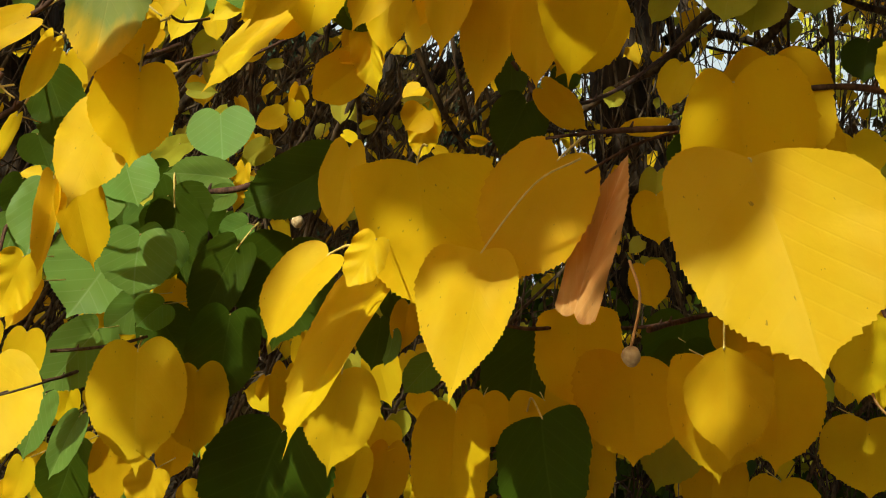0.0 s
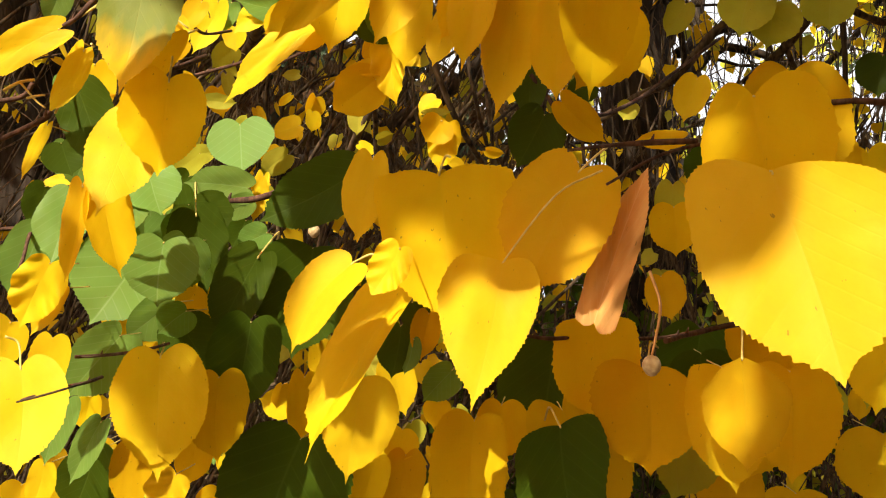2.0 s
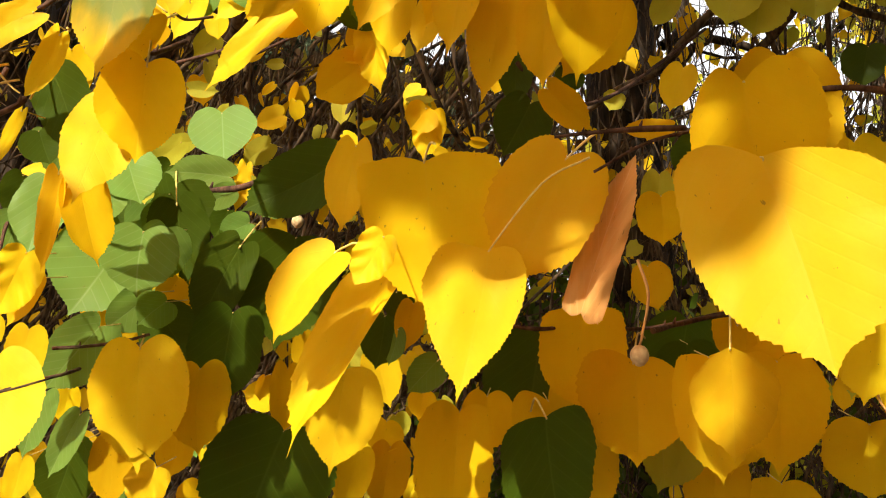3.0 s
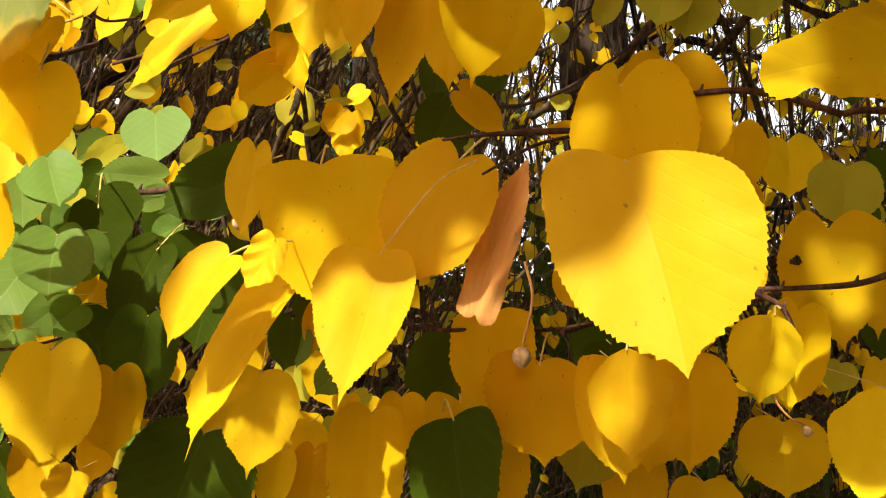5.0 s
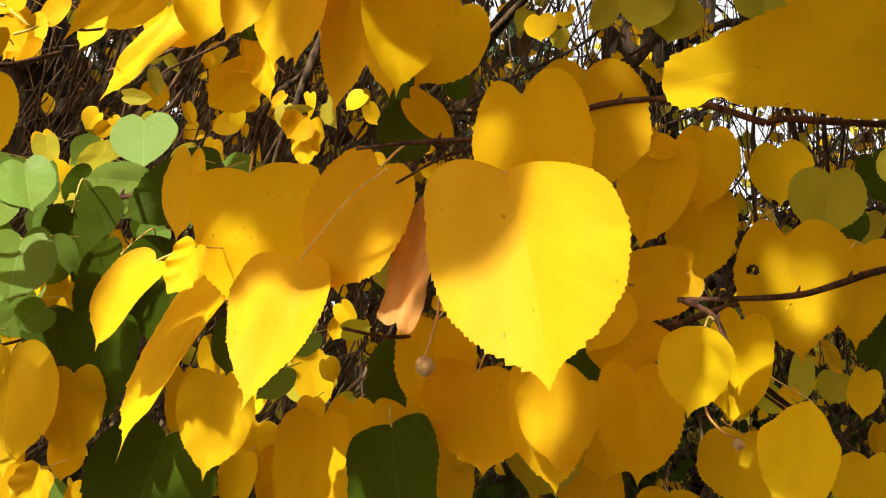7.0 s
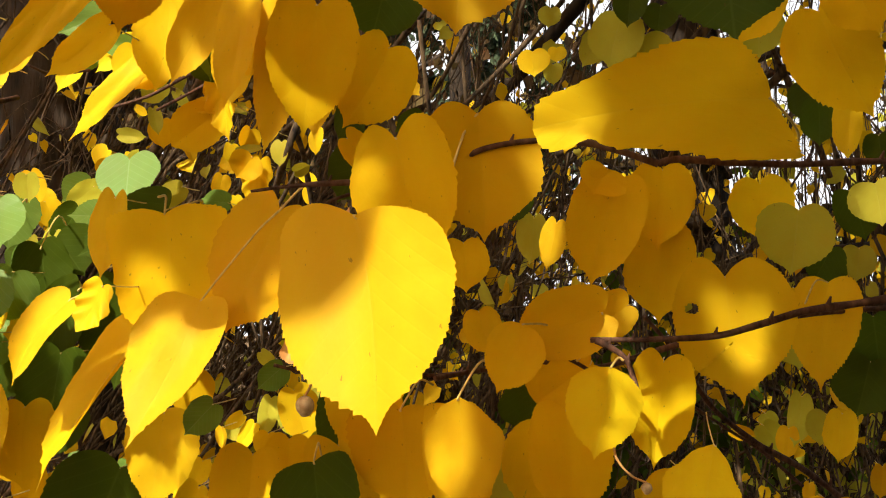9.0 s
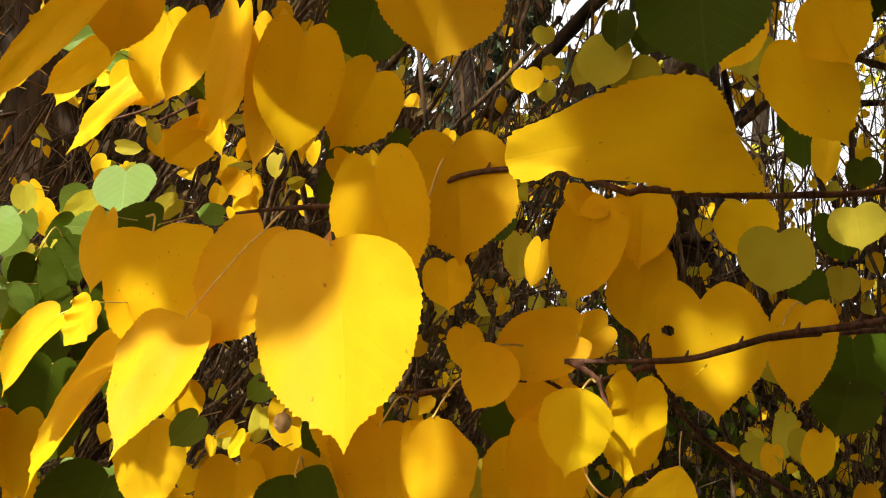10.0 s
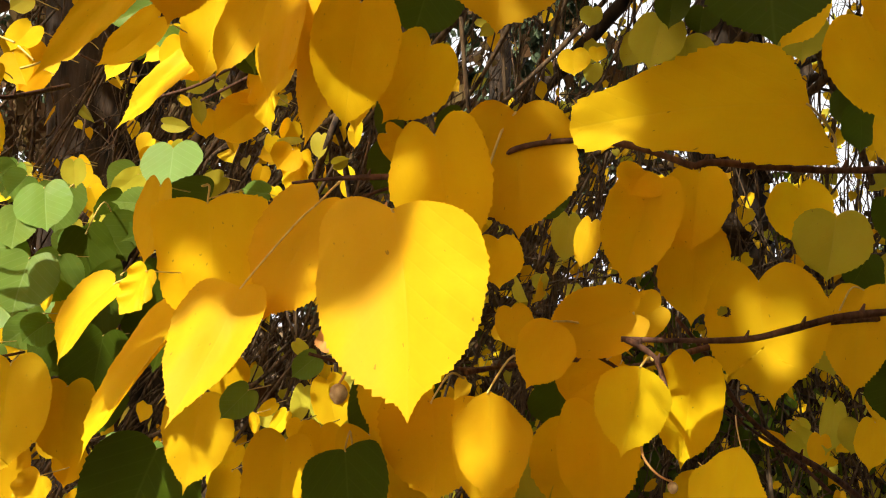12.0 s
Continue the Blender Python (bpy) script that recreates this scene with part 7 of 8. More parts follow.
leaf(overhead, (-0.0869, -0.2682, 2.2302), (-0.0838, -0.3032, 2.1963), 0.0460, 12.2, YELLOW, (-0.0836, -0.2686, 2.2457), fine=1, blunt=0.5, lobe=0.09)
leaf(overhead, (-0.3625, -0.2438, 2.3148), (-0.3581, -0.3045, 2.2558), 0.0800, 12.7, YELLOW, (-0.3635, -0.2425, 2.3304), fine=1, blunt=0.5, lobe=0.09)
leaf(overhead, (-0.1783, -0.3648, 2.2953), (-0.1730, -0.4001, 2.2621), 0.0460, 9.3, YELLOW, (-0.1854, -0.3611, 2.3109), fine=1, blunt=0.5, lobe=0.09)
leaf(overhead, (-0.2212, -0.3822, 2.2943), (-0.2382, -0.4109, 2.2588), 0.0460, 32.7, YELLOW, (-0.2212, -0.3812, 2.3099), fine=1, blunt=0.5, lobe=0.09)
leaf(overhead, (-0.0274, -0.1907, 2.3049), (-0.0337, -0.2582, 2.2348), 0.0920, 19.4, YELLOW, (-0.0309, -0.1883, 2.3205), fine=1, blunt=0.5, lobe=0.09)
leaf(overhead, (-0.2694, -0.3885, 2.2766), (-0.2867, -0.4088, 2.2493), 0.0360, 36.5, YELLOW, (-0.2679, -0.3882, 2.2922), fine=1, blunt=0.5, lobe=0.09)
leaf(overhead, (-0.2574, -0.1512, 2.3455), (-0.2717, -0.2165, 2.2745), 0.0920, 23.6, YELLOW, (-0.2627, -0.1481, 2.3611), fine=1, blunt=0.5, lobe=0.09)
leaf(overhead, (0.0049, -0.0934, 2.4275), (0.0032, -0.1620, 2.3582), 0.0920, 16.8, YELLOW, (0.0099, -0.0945, 2.4431), fine=1, blunt=0.5, lobe=0.09)
leaf(overhead, (-0.1287, -0.3031, 2.3064), (-0.1215, -0.3386, 2.2738), 0.0460, 6.8, YELLOW, (-0.1339, -0.3002, 2.3220), fine=1, blunt=0.5, lobe=0.09)
leaf(overhead, (-0.1726, -0.4206, 2.2757), (-0.1933, -0.4388, 2.2492), 0.0360, 39.3, YELLOW, (-0.1637, -0.4233, 2.2913), fine=1, blunt=0.5, lobe=0.09)
leaf(overhead, (-0.1960, -0.3951, 2.2084), (-0.2005, -0.4149, 2.1868), 0.0280, 23.9, YELLOW, (-0.1869, -0.3978, 2.2240), fine=1, blunt=0.5, lobe=0.09)
leaf(overhead, (-0.1028, -0.2976, 2.4032), (-0.1008, -0.3580, 2.3436), 0.0800, 14.4, YELLOW, (-0.1108, -0.2935, 2.4188), fine=1, blunt=0.5, lobe=0.09)
leaf(overhead, (-0.3393, -0.1580, 2.2947), (-0.3830, -0.1889, 2.2464), 0.0680, 41.2, YELLOW, (-0.3447, -0.1549, 2.3103), fine=1, blunt=0.5, lobe=0.09)
leaf(overhead, (-0.1572, -0.3215, 2.1469), (-0.1546, -0.3429, 2.1266), 0.0280, 10.5, YELLOW, (-0.1638, -0.3179, 2.1625), fine=1, blunt=0.5, lobe=0.09)
leaf(overhead, (-0.3763, -0.2691, 2.1421), (-0.3983, -0.3224, 2.0800), 0.0800, 28.9, YELLOW, (-0.3695, -0.2709, 2.1577), fine=1, blunt=0.5, lobe=0.09)
leaf(overhead, (-0.2389, -0.4104, 2.3014), (-0.2410, -0.4369, 2.2740), 0.0360, 18.9, YELLOW, (-0.2439, -0.4075, 2.3170), fine=1, blunt=0.5, lobe=0.09)
leaf(overhead, (-0.0254, -0.3141, 2.3287), (-0.0310, -0.3818, 2.2587), 0.0920, 19.0, YELLOW, (-0.0334, -0.3100, 2.3443), fine=1, blunt=0.5, lobe=0.09)
leaf(overhead, (-0.1765, -0.3876, 2.2443), (-0.1876, -0.4047, 2.2228), 0.0280, 33.5, YELLOW, (-0.1746, -0.3875, 2.2599), fine=1, blunt=0.5, lobe=0.09)
leaf(overhead, (-0.0741, -0.3864, 2.2827), (-0.0832, -0.4532, 2.2122), 0.0920, 20.9, YELLOW, (-0.0734, -0.3858, 2.2983), fine=1, blunt=0.5, lobe=0.09)
leaf(overhead, (-0.2834, -0.3445, 2.1988), (-0.2932, -0.3539, 2.1854), 0.0180, 38.6, YELLOW, (-0.2831, -0.3436, 2.2144), fine=1, blunt=0.5, lobe=0.09)
leaf(overhead, (-0.2905, -0.2166, 2.1660), (-0.3065, -0.2537, 2.1225), 0.0560, 29.4, YELLOW, (-0.2895, -0.2161, 2.1816), fine=1, blunt=0.5, lobe=0.09)
leaf(overhead, (-0.1235, -0.3213, 2.3665), (-0.1406, -0.3500, 2.3309), 0.0460, 32.7, YELLOW, (-0.1322, -0.3169, 2.3821), fine=1, blunt=0.5, lobe=0.09)
leaf(overhead, (-0.1100, -0.3347, 2.2679), (-0.1252, -0.3494, 2.2471), 0.0280, 38.4, YELLOW, (-0.1052, -0.3357, 2.2835), fine=1, blunt=0.5, lobe=0.09)
leaf(overhead, (-0.1492, -0.3285, 2.2073), (-0.1576, -0.3421, 2.1904), 0.0220, 33.1, YELLOW, (-0.1413, -0.3308, 2.2229), fine=1, blunt=0.5, lobe=0.09)
leaf(overhead, (-0.2072, -0.1437, 2.3705), (-0.2452, -0.1991, 2.2999), 0.0920, 34.2, YELLOW, (-0.2097, -0.1418, 2.3861), fine=1, blunt=0.5, lobe=0.09)
leaf(overhead, (-0.2516, -0.2674, 2.2612), (-0.3025, -0.3042, 2.2042), 0.0800, 41.0, YELLOW, (-0.2505, -0.2670, 2.2768), fine=1, blunt=0.5, lobe=0.09)
leaf(overhead, (-0.4658, -0.3489, 2.2561), (-0.4732, -0.3738, 2.2282), 0.0360, 25.9, YELLOW, (-0.4609, -0.3499, 2.2717), fine=1, blunt=0.5, lobe=0.09)
leaf(overhead, (-0.2185, -0.1885, 2.5248), (-0.2113, -0.2587, 2.4575), 0.0920, 11.5, YELLOW, (-0.2136, -0.1895, 2.5404), fine=1, blunt=0.5, lobe=0.09)
leaf(overhead, (-0.1074, -0.3054, 2.2815), (-0.1266, -0.3330, 2.2462), 0.0460, 34.4, YELLOW, (-0.1115, -0.3028, 2.2971), fine=1, blunt=0.5, lobe=0.09)
leaf(overhead, (-0.3428, -0.2880, 2.2376), (-0.3552, -0.3045, 2.2162), 0.0280, 35.2, YELLOW, (-0.3403, -0.2882, 2.2532), fine=1, blunt=0.5, lobe=0.09)
leaf(overhead, (-0.2720, -0.3416, 2.2163), (-0.2858, -0.3519, 2.2005), 0.0220, 40.7, YELLOW, (-0.2727, -0.3404, 2.2319), fine=1, blunt=0.5, lobe=0.09)
leaf(overhead, (-0.1739, -0.3497, 2.1767), (-0.1750, -0.3629, 2.1630), 0.0180, 19.0, YELLOW, (-0.1812, -0.3459, 2.1923), fine=1, blunt=0.5, lobe=0.09)
leaf(overhead, (-0.0274, -0.2779, 2.2259), (-0.0479, -0.3319, 2.1638), 0.0800, 28.1, YELLOW, (-0.0289, -0.2764, 2.2415), fine=1, blunt=0.5, lobe=0.09)
leaf(overhead, (-0.3515, -0.3325, 2.2241), (-0.3669, -0.3539, 2.1965), 0.0360, 34.7, YELLOW, (-0.3568, -0.3295, 2.2397), fine=1, blunt=0.5, lobe=0.09)
leaf(overhead, (-0.1777, -0.4165, 2.3075), (-0.1920, -0.4319, 2.2864), 0.0280, 37.4, YELLOW, (-0.1840, -0.4131, 2.3231), fine=1, blunt=0.5, lobe=0.09)
leaf(overhead, (-0.1950, -0.3151, 2.1624), (-0.2043, -0.3283, 2.1455), 0.0220, 34.5, YELLOW, (-0.1998, -0.3123, 2.1780), fine=1, blunt=0.5, lobe=0.09)
leaf(overhead, (-0.1480, -0.3337, 2.2569), (-0.1449, -0.3476, 2.2442), 0.0180, 5.8, YELLOW, (-0.1546, -0.3302, 2.2725), fine=1, blunt=0.5, lobe=0.09)
leaf(overhead, (-0.1892, -0.2111, 2.3185), (-0.1983, -0.2779, 2.2481), 0.0920, 20.9, YELLOW, (-0.1817, -0.2131, 2.3341), fine=1, blunt=0.5, lobe=0.09)
leaf(overhead, (-0.2124, -0.4011, 2.3340), (-0.2457, -0.4286, 2.2932), 0.0560, 39.9, YELLOW, (-0.2114, -0.4006, 2.3496), fine=1, blunt=0.5, lobe=0.09)
leaf(overhead, (-0.3716, -0.3873, 2.2406), (-0.3862, -0.3968, 2.2252), 0.0220, 41.8, YELLOW, (-0.3696, -0.3872, 2.2562), fine=1, blunt=0.5, lobe=0.09)
leaf(overhead, (-0.0828, -0.2821, 2.2015), (-0.0827, -0.2956, 2.1880), 0.0180, 15.7, YELLOW, (-0.0743, -0.2845, 2.2171), fine=1, blunt=0.5, lobe=0.09)
leaf(overhead, (-0.0636, -0.3270, 2.2981), (-0.0762, -0.3343, 2.2858), 0.0180, 42.6, YELLOW, (-0.0714, -0.3230, 2.3137), fine=1, blunt=0.5, lobe=0.09)
leaf(overhead, (-0.1129, -0.3251, 2.2352), (-0.1117, -0.3358, 2.2250), 0.0140, 11.2, YELLOW, (-0.1175, -0.3223, 2.2508), fine=1, blunt=0.5, lobe=0.09)
leaf(overhead, (-0.1371, -0.2524, 2.3914), (-0.1702, -0.3103, 2.3202), 0.0920, 32.3, YELLOW, (-0.1411, -0.2499, 2.4070), fine=1, blunt=0.5, lobe=0.09)
leaf(overhead, (-0.0272, -0.2802, 2.4203), (-0.0687, -0.3338, 2.3501), 0.0920, 35.5, YELLOW, (-0.0293, -0.2785, 2.4359), fine=1, blunt=0.5, lobe=0.09)
leaf(overhead, (-0.0653, -0.2560, 2.4518), (-0.0904, -0.3174, 2.3804), 0.0920, 28.8, YELLOW, (-0.0597, -0.2573, 2.4674), fine=1, blunt=0.5, lobe=0.09)
leaf(overhead, (-0.0490, -0.1636, 2.4593), (-0.0955, -0.2036, 2.4007), 0.0800, 39.5, YELLOW, (-0.0498, -0.1624, 2.4749), fine=1, blunt=0.5, lobe=0.09)
leaf(overhead, (-0.2986, -0.2853, 2.3686), (-0.3079, -0.3173, 2.3330), 0.0460, 25.8, YELLOW, (-0.2896, -0.2880, 2.3842), fine=1, blunt=0.5, lobe=0.09)
leaf(overhead, (-0.2883, -0.1117, 2.2261), (-0.3077, -0.1393, 2.1908), 0.0460, 34.5, YELLOW, (-0.2830, -0.1130, 2.2417), fine=1, blunt=0.5, lobe=0.09)
leaf(overhead, (-0.1834, -0.3977, 2.2337), (-0.1892, -0.4171, 2.2120), 0.0280, 26.0, YELLOW, (-0.1801, -0.3982, 2.2493), fine=1, blunt=0.5, lobe=0.09)
leaf(overhead, (-0.2206, -0.4000, 2.2865), (-0.2230, -0.4205, 2.2651), 0.0280, 20.2, YELLOW, (-0.2194, -0.3996, 2.3021), fine=1, blunt=0.5, lobe=0.09)
leaf(overhead, (-0.1484, -0.3493, 2.2507), (-0.1512, -0.3697, 2.2292), 0.0280, 21.0, YELLOW, (-0.1513, -0.3473, 2.2663), fine=1, blunt=0.5, lobe=0.09)
leaf(overhead, (-0.1065, -0.3658, 2.2903), (-0.1098, -0.3814, 2.2733), 0.0220, 23.5, YELLOW, (-0.1009, -0.3672, 2.3059), fine=1, blunt=0.5, lobe=0.09)
leaf(overhead, (-0.2117, -0.3413, 2.2033), (-0.2240, -0.3488, 2.1908), 0.0180, 42.3, YELLOW, (-0.2107, -0.3408, 2.2188), fine=1, blunt=0.5, lobe=0.09)
leaf(overhead, (-0.3803, -0.3403, 2.2755), (-0.3821, -0.3503, 2.2647), 0.0140, 22.3, YELLOW, (-0.3773, -0.3405, 2.2911), fine=1, blunt=0.5, lobe=0.09)
leaf(overhead, (-0.1856, -0.2265, 2.3026), (-0.2181, -0.2750, 2.2411), 0.0800, 33.9, YELLOW, (-0.1812, -0.2273, 2.3182), fine=1, blunt=0.5, lobe=0.09)
leaf(overhead, (-0.0500, -0.1795, 2.2818), (-0.0418, -0.2408, 2.2238), 0.0800, 10.0, YELLOW, (-0.0427, -0.1815, 2.2974), fine=1, blunt=0.5, lobe=0.09)
leaf(overhead, (-0.2641, -0.3750, 2.3197), (-0.3050, -0.4080, 2.2704), 0.0680, 40.1, YELLOW, (-0.2710, -0.3714, 2.3353), fine=1, blunt=0.5, lobe=0.09)
leaf(overhead, (-0.2163, -0.3412, 2.1654), (-0.2224, -0.3817, 2.1225), 0.0560, 21.4, YELLOW, (-0.2223, -0.3379, 2.1810), fine=1, blunt=0.5, lobe=0.09)
leaf(overhead, (-0.2186, -0.3059, 2.2384), (-0.2235, -0.3392, 2.2031), 0.0460, 21.3, YELLOW, (-0.2142, -0.3068, 2.2540), fine=1, blunt=0.5, lobe=0.09)
leaf(overhead, (-0.3581, -0.2190, 2.0950), (-0.3564, -0.2463, 2.0684), 0.0360, 13.3, YELLOW, (-0.3590, -0.2177, 2.1106), fine=1, blunt=0.5, lobe=0.09)
leaf(overhead, (-0.2217, -0.3419, 2.1823), (-0.2291, -0.3668, 2.1544), 0.0360, 26.0, YELLOW, (-0.2255, -0.3395, 2.1979), fine=1, blunt=0.5, lobe=0.09)
leaf(overhead, (-0.4687, -0.3296, 2.2614), (-0.4880, -0.3487, 2.2346), 0.0360, 38.2, YELLOW, (-0.4676, -0.3292, 2.2770), fine=1, blunt=0.5, lobe=0.09)
leaf(overhead, (-0.1325, -0.2779, 2.1836), (-0.1380, -0.3035, 2.1558), 0.0360, 23.5, YELLOW, (-0.1247, -0.2801, 2.1992), fine=1, blunt=0.5, lobe=0.09)
leaf(overhead, (-0.2069, -0.4395, 2.2548), (-0.2238, -0.4530, 2.2345), 0.0280, 40.1, YELLOW, (-0.2043, -0.4396, 2.2704), fine=1, blunt=0.5, lobe=0.09)
leaf(overhead, (-0.4426, -0.3264, 2.2772), (-0.4579, -0.3411, 2.2564), 0.0280, 38.5, YELLOW, (-0.4439, -0.3250, 2.2928), fine=1, blunt=0.5, lobe=0.09)
leaf(overhead, (-0.1093, -0.3567, 2.3143), (-0.1101, -0.3776, 2.2932), 0.0280, 17.3, YELLOW, (-0.1099, -0.3556, 2.3299), fine=1, blunt=0.5, lobe=0.09)
leaf(overhead, (-0.1906, -0.4023, 2.2088), (-0.1928, -0.4183, 2.1919), 0.0220, 20.9, YELLOW, (-0.1931, -0.4005, 2.2244), fine=1, blunt=0.5, lobe=0.09)
leaf(overhead, (-0.1434, -0.3739, 2.2611), (-0.1461, -0.3837, 2.2502), 0.0140, 25.3, YELLOW, (-0.1394, -0.3746, 2.2767), fine=1, blunt=0.5, lobe=0.09)
leaf(overhead, (-0.1411, -0.3295, 2.2547), (-0.1471, -0.3379, 2.2440), 0.0140, 34.6, YELLOW, (-0.1421, -0.3283, 2.2703), fine=1, blunt=0.5, lobe=0.09)
leaf(overhead, (-0.1551, -0.3994, 2.3303), (-0.1629, -0.4066, 2.3199), 0.0140, 38.8, YELLOW, (-0.1613, -0.3960, 2.3459), fine=1, blunt=0.5, lobe=0.09)


# leaves added close above the view, out of sight, to cast sharp shadows
spray = thing("shadow_casting_spray", (0.2257, -0.5569, 2.2212), "unseen lime twig added so its small yellow leaves cast sharp shadows", "leafy twig", "lime branches")
twig(spray, [(0.2257, -0.5569, 2.2212), (0.0758, -0.1326, 2.0025), (-0.0468, 0.2145, 1.6418)], 0.0011, 0.0005)
leaf(spray, (-0.0389, 0.2214, 1.6343), (-0.0159, 0.2153, 1.6373), 0.0190, -44, YELLOW, (-0.0468, 0.2145, 1.6418), fine=1, blunt=0.4, lobe=0.06)
twig(spray, [(0.2257, -0.5569, 2.2212), (0.1199, -0.2274, 2.1000), (0.0333, 0.0422, 1.8191)], 0.0011, 0.0005)
leaf(spray, (0.0440, 0.0433, 1.8069), (0.0813, 0.0083, 1.7867), 0.0500, -44, YELLOW, (0.0333, 0.0422, 1.8191), fine=1, blunt=0.4, lobe=0.06)
twig(spray, [(0.2257, -0.5569, 2.2212), (0.1146, -0.2063, 2.0704), (0.0237, 0.0806, 1.7652)], 0.0011, 0.0005)
leaf(spray, (0.0308, 0.0908, 1.7606), (0.0499, 0.1009, 1.7783), 0.0240, -44, YELLOW, (0.0237, 0.0806, 1.7652), fine=1, blunt=0.4, lobe=0.06)
twig(spray, [(0.2257, -0.5569, 2.2212), (0.0691, -0.1709, 2.1009), (-0.0591, 0.1449, 1.8207)], 0.0011, 0.0005)
leaf(spray, (-0.0482, 0.1510, 1.8301), (-0.0098, 0.1408, 1.8352), 0.0360, -44, YELLOW, (-0.0591, 0.1449, 1.8372), fine=1, blunt=0.4, lobe=0.06)
twig(spray, [(0.2257, -0.5569, 2.2212), (-0.0090, -0.1779, 2.0690), (-0.2011, 0.1323, 1.7626)], 0.0011, 0.0005)
leaf(spray, (-0.1949, 0.1444, 1.7596), (-0.1801, 0.1645, 1.7856), 0.0220, -44, YELLOW, (-0.2011, 0.1323, 1.7626), fine=1, blunt=0.4, lobe=0.06)


# ---- unseen crown added between sun and wood behind: passes only flecks of sun ----
def shade_crown(seed, count):
    rng = random.Random(seed)
    right = SUN_WAY.cross(Vector((0, 0, 1))).normalized()
    up = right.cross(SUN_WAY)
    centre = Vector((0.05, 0.35, 1.5))
    clumps = [(rng.uniform(-3.2, 2.6), rng.uniform(0.30, 3.2)) for _ in range(count // 14)]
    spots, roof, low, dark = [], [], [], []
    for cx, cy in clumps:
        for _ in range(14):
            u, v = cx + rng.gauss(0, 0.16), cy + rng.gauss(0, 0.11)
            if v > 0.26 + 0.04 * math.sin(u * 9):
                spots.append(centre + right * u + up * v - SUN_WAY * rng.uniform(1.5, 3.2))
    # low sprays added right of the viewer, above the view, to cut skylight
    for _ in range(300):
        c = Vector((rng.uniform(0.36, 1.7), rng.uniform(-0.9, 0.75), rng.uniform(1.95, 2.9)))
        low += [c + Vector((rng.gauss(0, 0.09), rng.gauss(0, 0.09), rng.gauss(0, 0.06))) for _ in range(12)]
    # sprays added over the right of the low branches, above the view, to dim them
    for _ in range(170):
        c = Vector((rng.uniform(0.10, 1.0), rng.uniform(0.45, 1.4), rng.uniform(2.10, 2.7)))
        low += [c + Vector((rng.gauss(0, 0.08), rng.gauss(0, 0.08), rng.gauss(0, 0.05))) for _ in range(12)]
    # added high roof of leaves, open where the sun reaches the low branches
    for _ in range(900):
        c = Vector((rng.uniform(-4.5, 4.5), rng.uniform(-5.0, 4.0), rng.uniform(3.4, 6.0)))
        for _ in range(12):
            p = c + Vector((rng.gauss(0, 0.22), rng.gauss(0, 0.22), rng.gauss(0, 0.12)))
            along = p - centre
            if not (-0.50 < along.dot(right) < 0.36 and -0.2 < along.dot(up) < 0.52):
                # dark green leaves on the right half keep its glow off the leaves below
                (dark if p.x > 0.1 else roof).append(p)
    ob = thing("unseen_shade_tree", (1.9, -2.3, 0), "unseen lime tree added so its yellow and green crown blocks sun and sky", "tree")
    part("trunk", trunk_mesh([(0, 0, -0.1), (0.03, 0, 1.0), (-0.02, 0.03, 2.2), (-0.1, 0.05, 3.6), (-0.2, 0, 6.0)], 0.20, 0.08, 24, 6), BARK, ob)
    ends = [overhead.location - ob.location] + [spots[k * len(spots) // 13] - ob.location for k in range(1, 13)]
    for end in ends:
        z = min(max(end.z - 0.3, 1.2), 4.5)
        part("limb", tube(bmesh.new(), spline(bent(rng, (-0.03, 0, z), end, 0.04), 5), 0.03, 0.0028, 8, 0.1), BARK, ob)
    leaf_cloud("foliage", [p - ob.location for p in spots], (0.06, 0.10), YELLOW, "", "", seed, ob)
    leaf_cloud("foliage", [p - ob.location for p in low], (0.06, 0.10), DEEP, "", "", seed + 2, ob)
    leaf_cloud("foliage", [p - ob.location for p in dark], (0.13, 0.21), DEEP, "", "", seed + 3, ob)
    leaf_cloud("foliage", [p - ob.location for p in roof], (0.12, 0.19), YELLOW, "", "", seed + 1, ob)


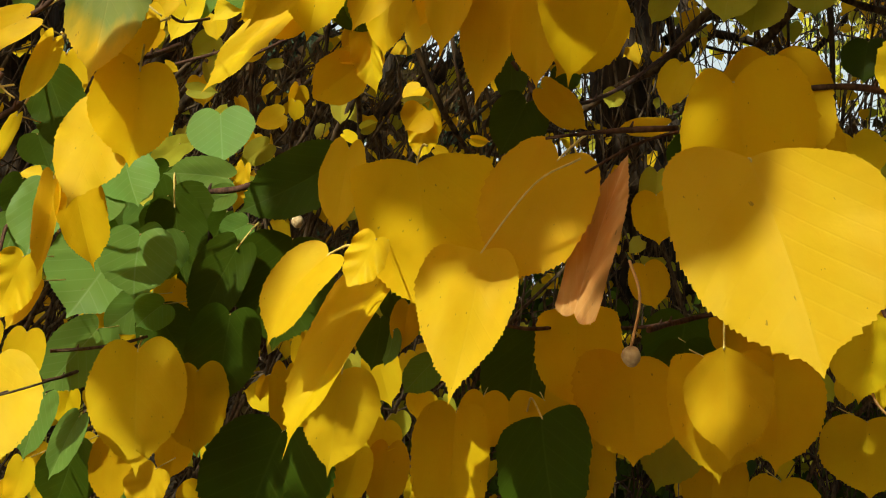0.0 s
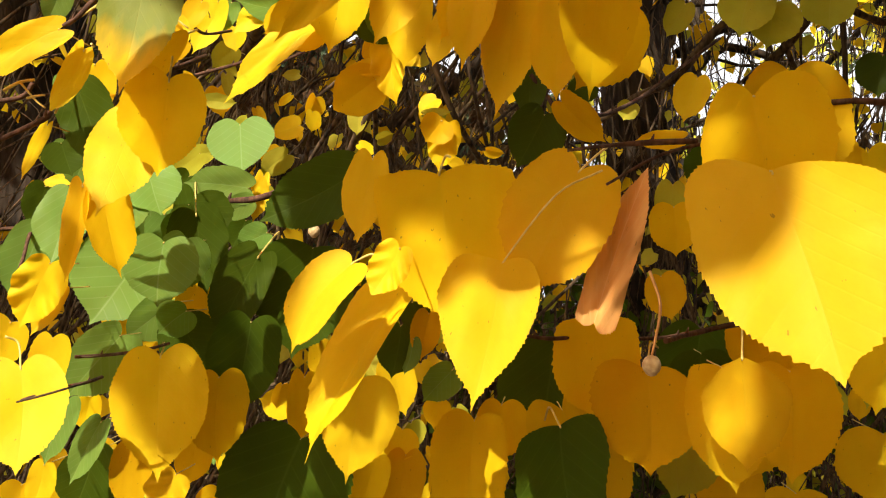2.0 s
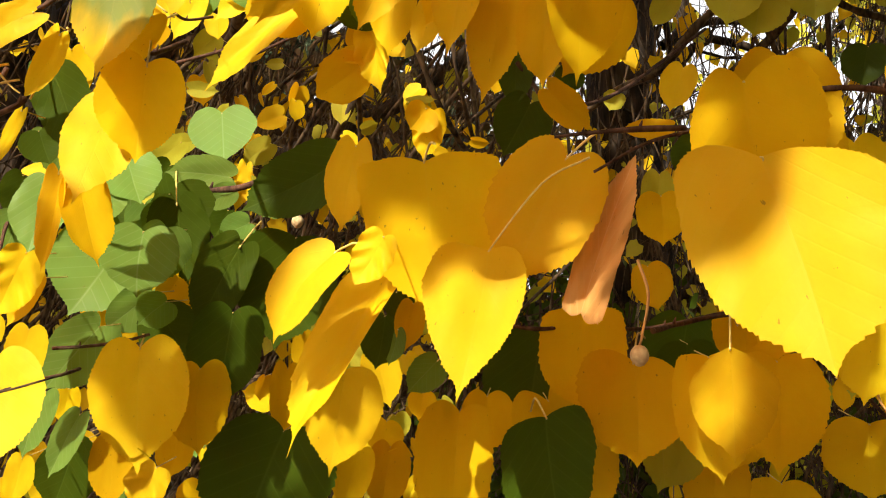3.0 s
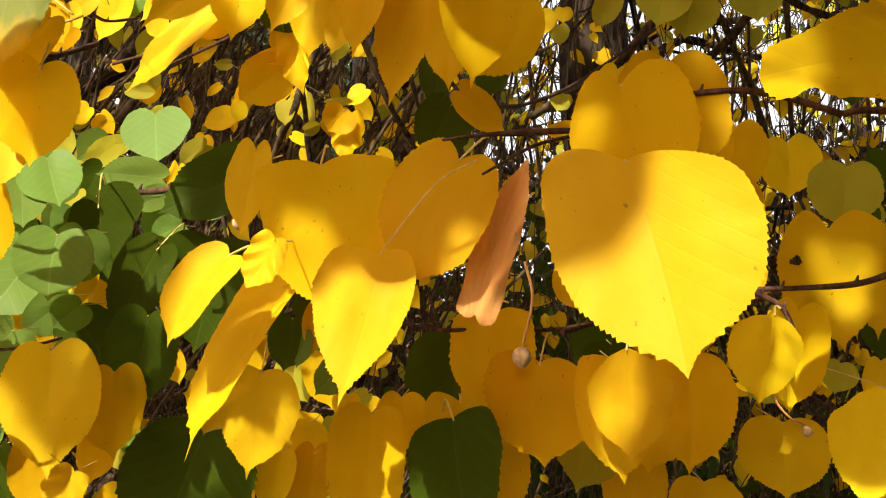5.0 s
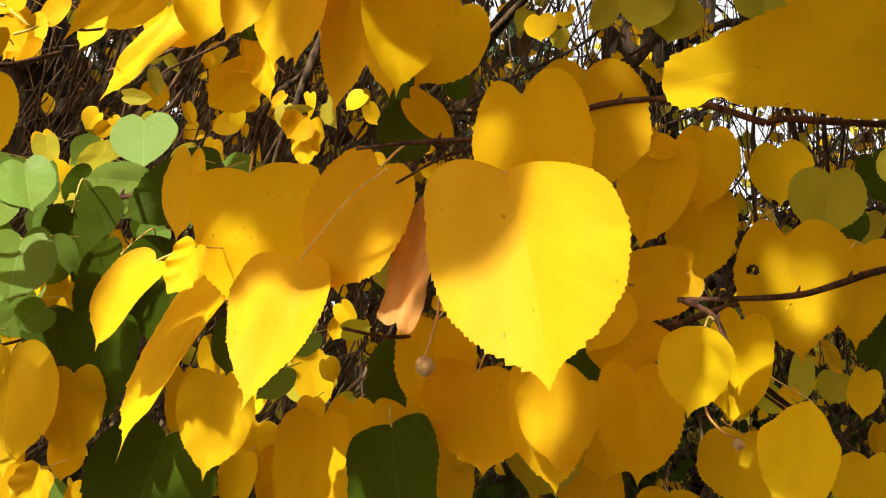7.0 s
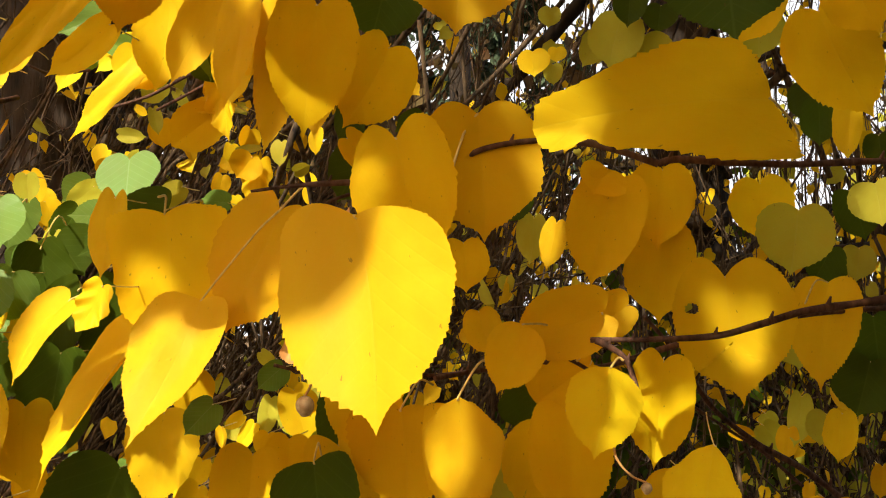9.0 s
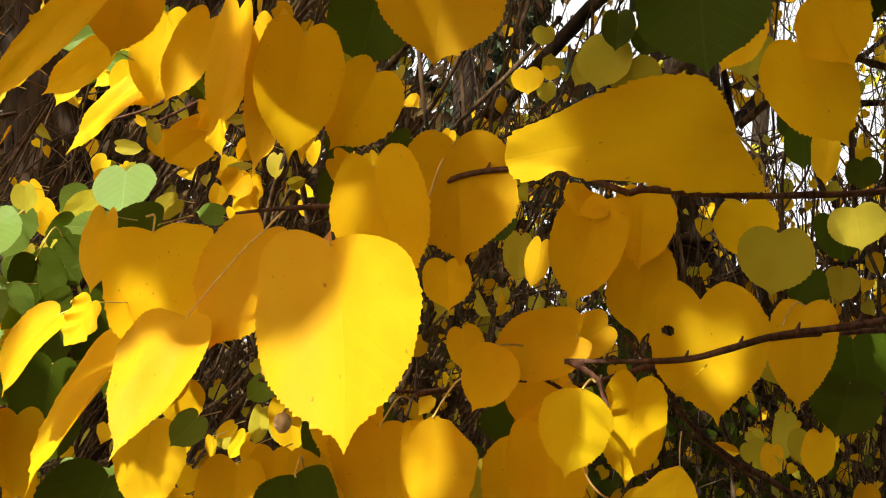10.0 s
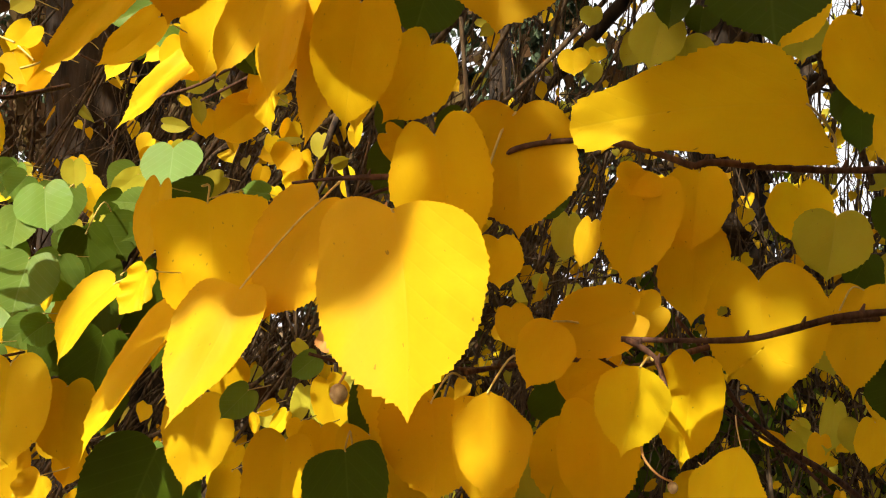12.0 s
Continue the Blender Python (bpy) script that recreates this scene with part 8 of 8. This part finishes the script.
shade_crown(55, 2600)
# unseen trees added behind and beside the viewer to block low skylight
for k, (x, y) in enumerate(((-9, -11), (-4.5, -13), (0, -12), (4.5, -13), (9, -10), (12, -3), (-12, -3), (12, 5), (-11, 5))):
    far_tree(130 + k, (x, y, 0), 8, 3.0, DEEP, 3600, (0.2, 0.36), "unseen dark green tree added around the viewer to block low sky", 0.16)
# dark shrubs added just outside the view to take light off the right-hand leaves
for k, (x, y, r, h, n) in enumerate(((1.02, -0.30, 0.45, 2.3, 3600), (1.15, -1.3, 0.6, 2.6, 3600), (0.9, -2.3, 0.6, 2.2, 2600), (0.74, 0.08, 0.26, 1.95, 2600), (0.56, 0.10, 0.30, 1.10, 2600), (0.50, 0.00, 0.12, 1.95, 1800))):
    shrub(160 + k, (x, y, 0), r, h, n, DEEP, "unseen dark green shrub added beside the viewer to dim the right", 30)


# ---- fruit of the lime, on thin stalks ----
def nutlet(branch, at, size, stalk, label):
    """A round downy nutlet with a darker foot, on a bent stalk."""
    at, o = Vector(at), branch.location
    bm = bmesh.new()
    bmesh.ops.create_uvsphere(bm, u_segments=20, v_segments=14, radius=size / 2)
    for v in bm.verts:
        v.co *= 1 + 0.05 * noise.noise(v.co * 420)
        v.co.z *= 1.05
        if v.co.z < -0.44 * size:
            v.co.z -= 0.06 * size
    for f in bm.faces:
        f.smooth = True
    ob = part("nutlet", bm, NUT, branch, label, at - o)
    part("fruit_stalk", tube(bmesh.new(), spline([Vector((0, 0, size * 0.48))] + [Vector(p) - at for p in stalk], 6), 0.00045, 0.0006, 5), RED_STALK, ob)
    return ob
nutlet(main, (0.0604, 0.3100, 1.4859), 0.0064, [(0.0617, 0.3118, 1.4928), (0.0646, 0.3164, 1.5059), (0.0626, 0.3258, 1.5178)], "small round pale brown nutlet on a thin stalk")
nutlet(upper, (-0.1548, 0.7387, 1.5645), 0.010, [(-0.1526, 0.7436, 1.5714), (-0.1480, 0.7487, 1.5764)], "pale green unripe nutlet")
nutlet(spur, (0.1758, 0.3783, 1.4498), 0.0042, [(0.1698, 0.3778, 1.4546), (0.1644, 0.3784, 1.4609), (0.1635, 0.3817, 1.4682)], "withered bud at the end of a green stalk")
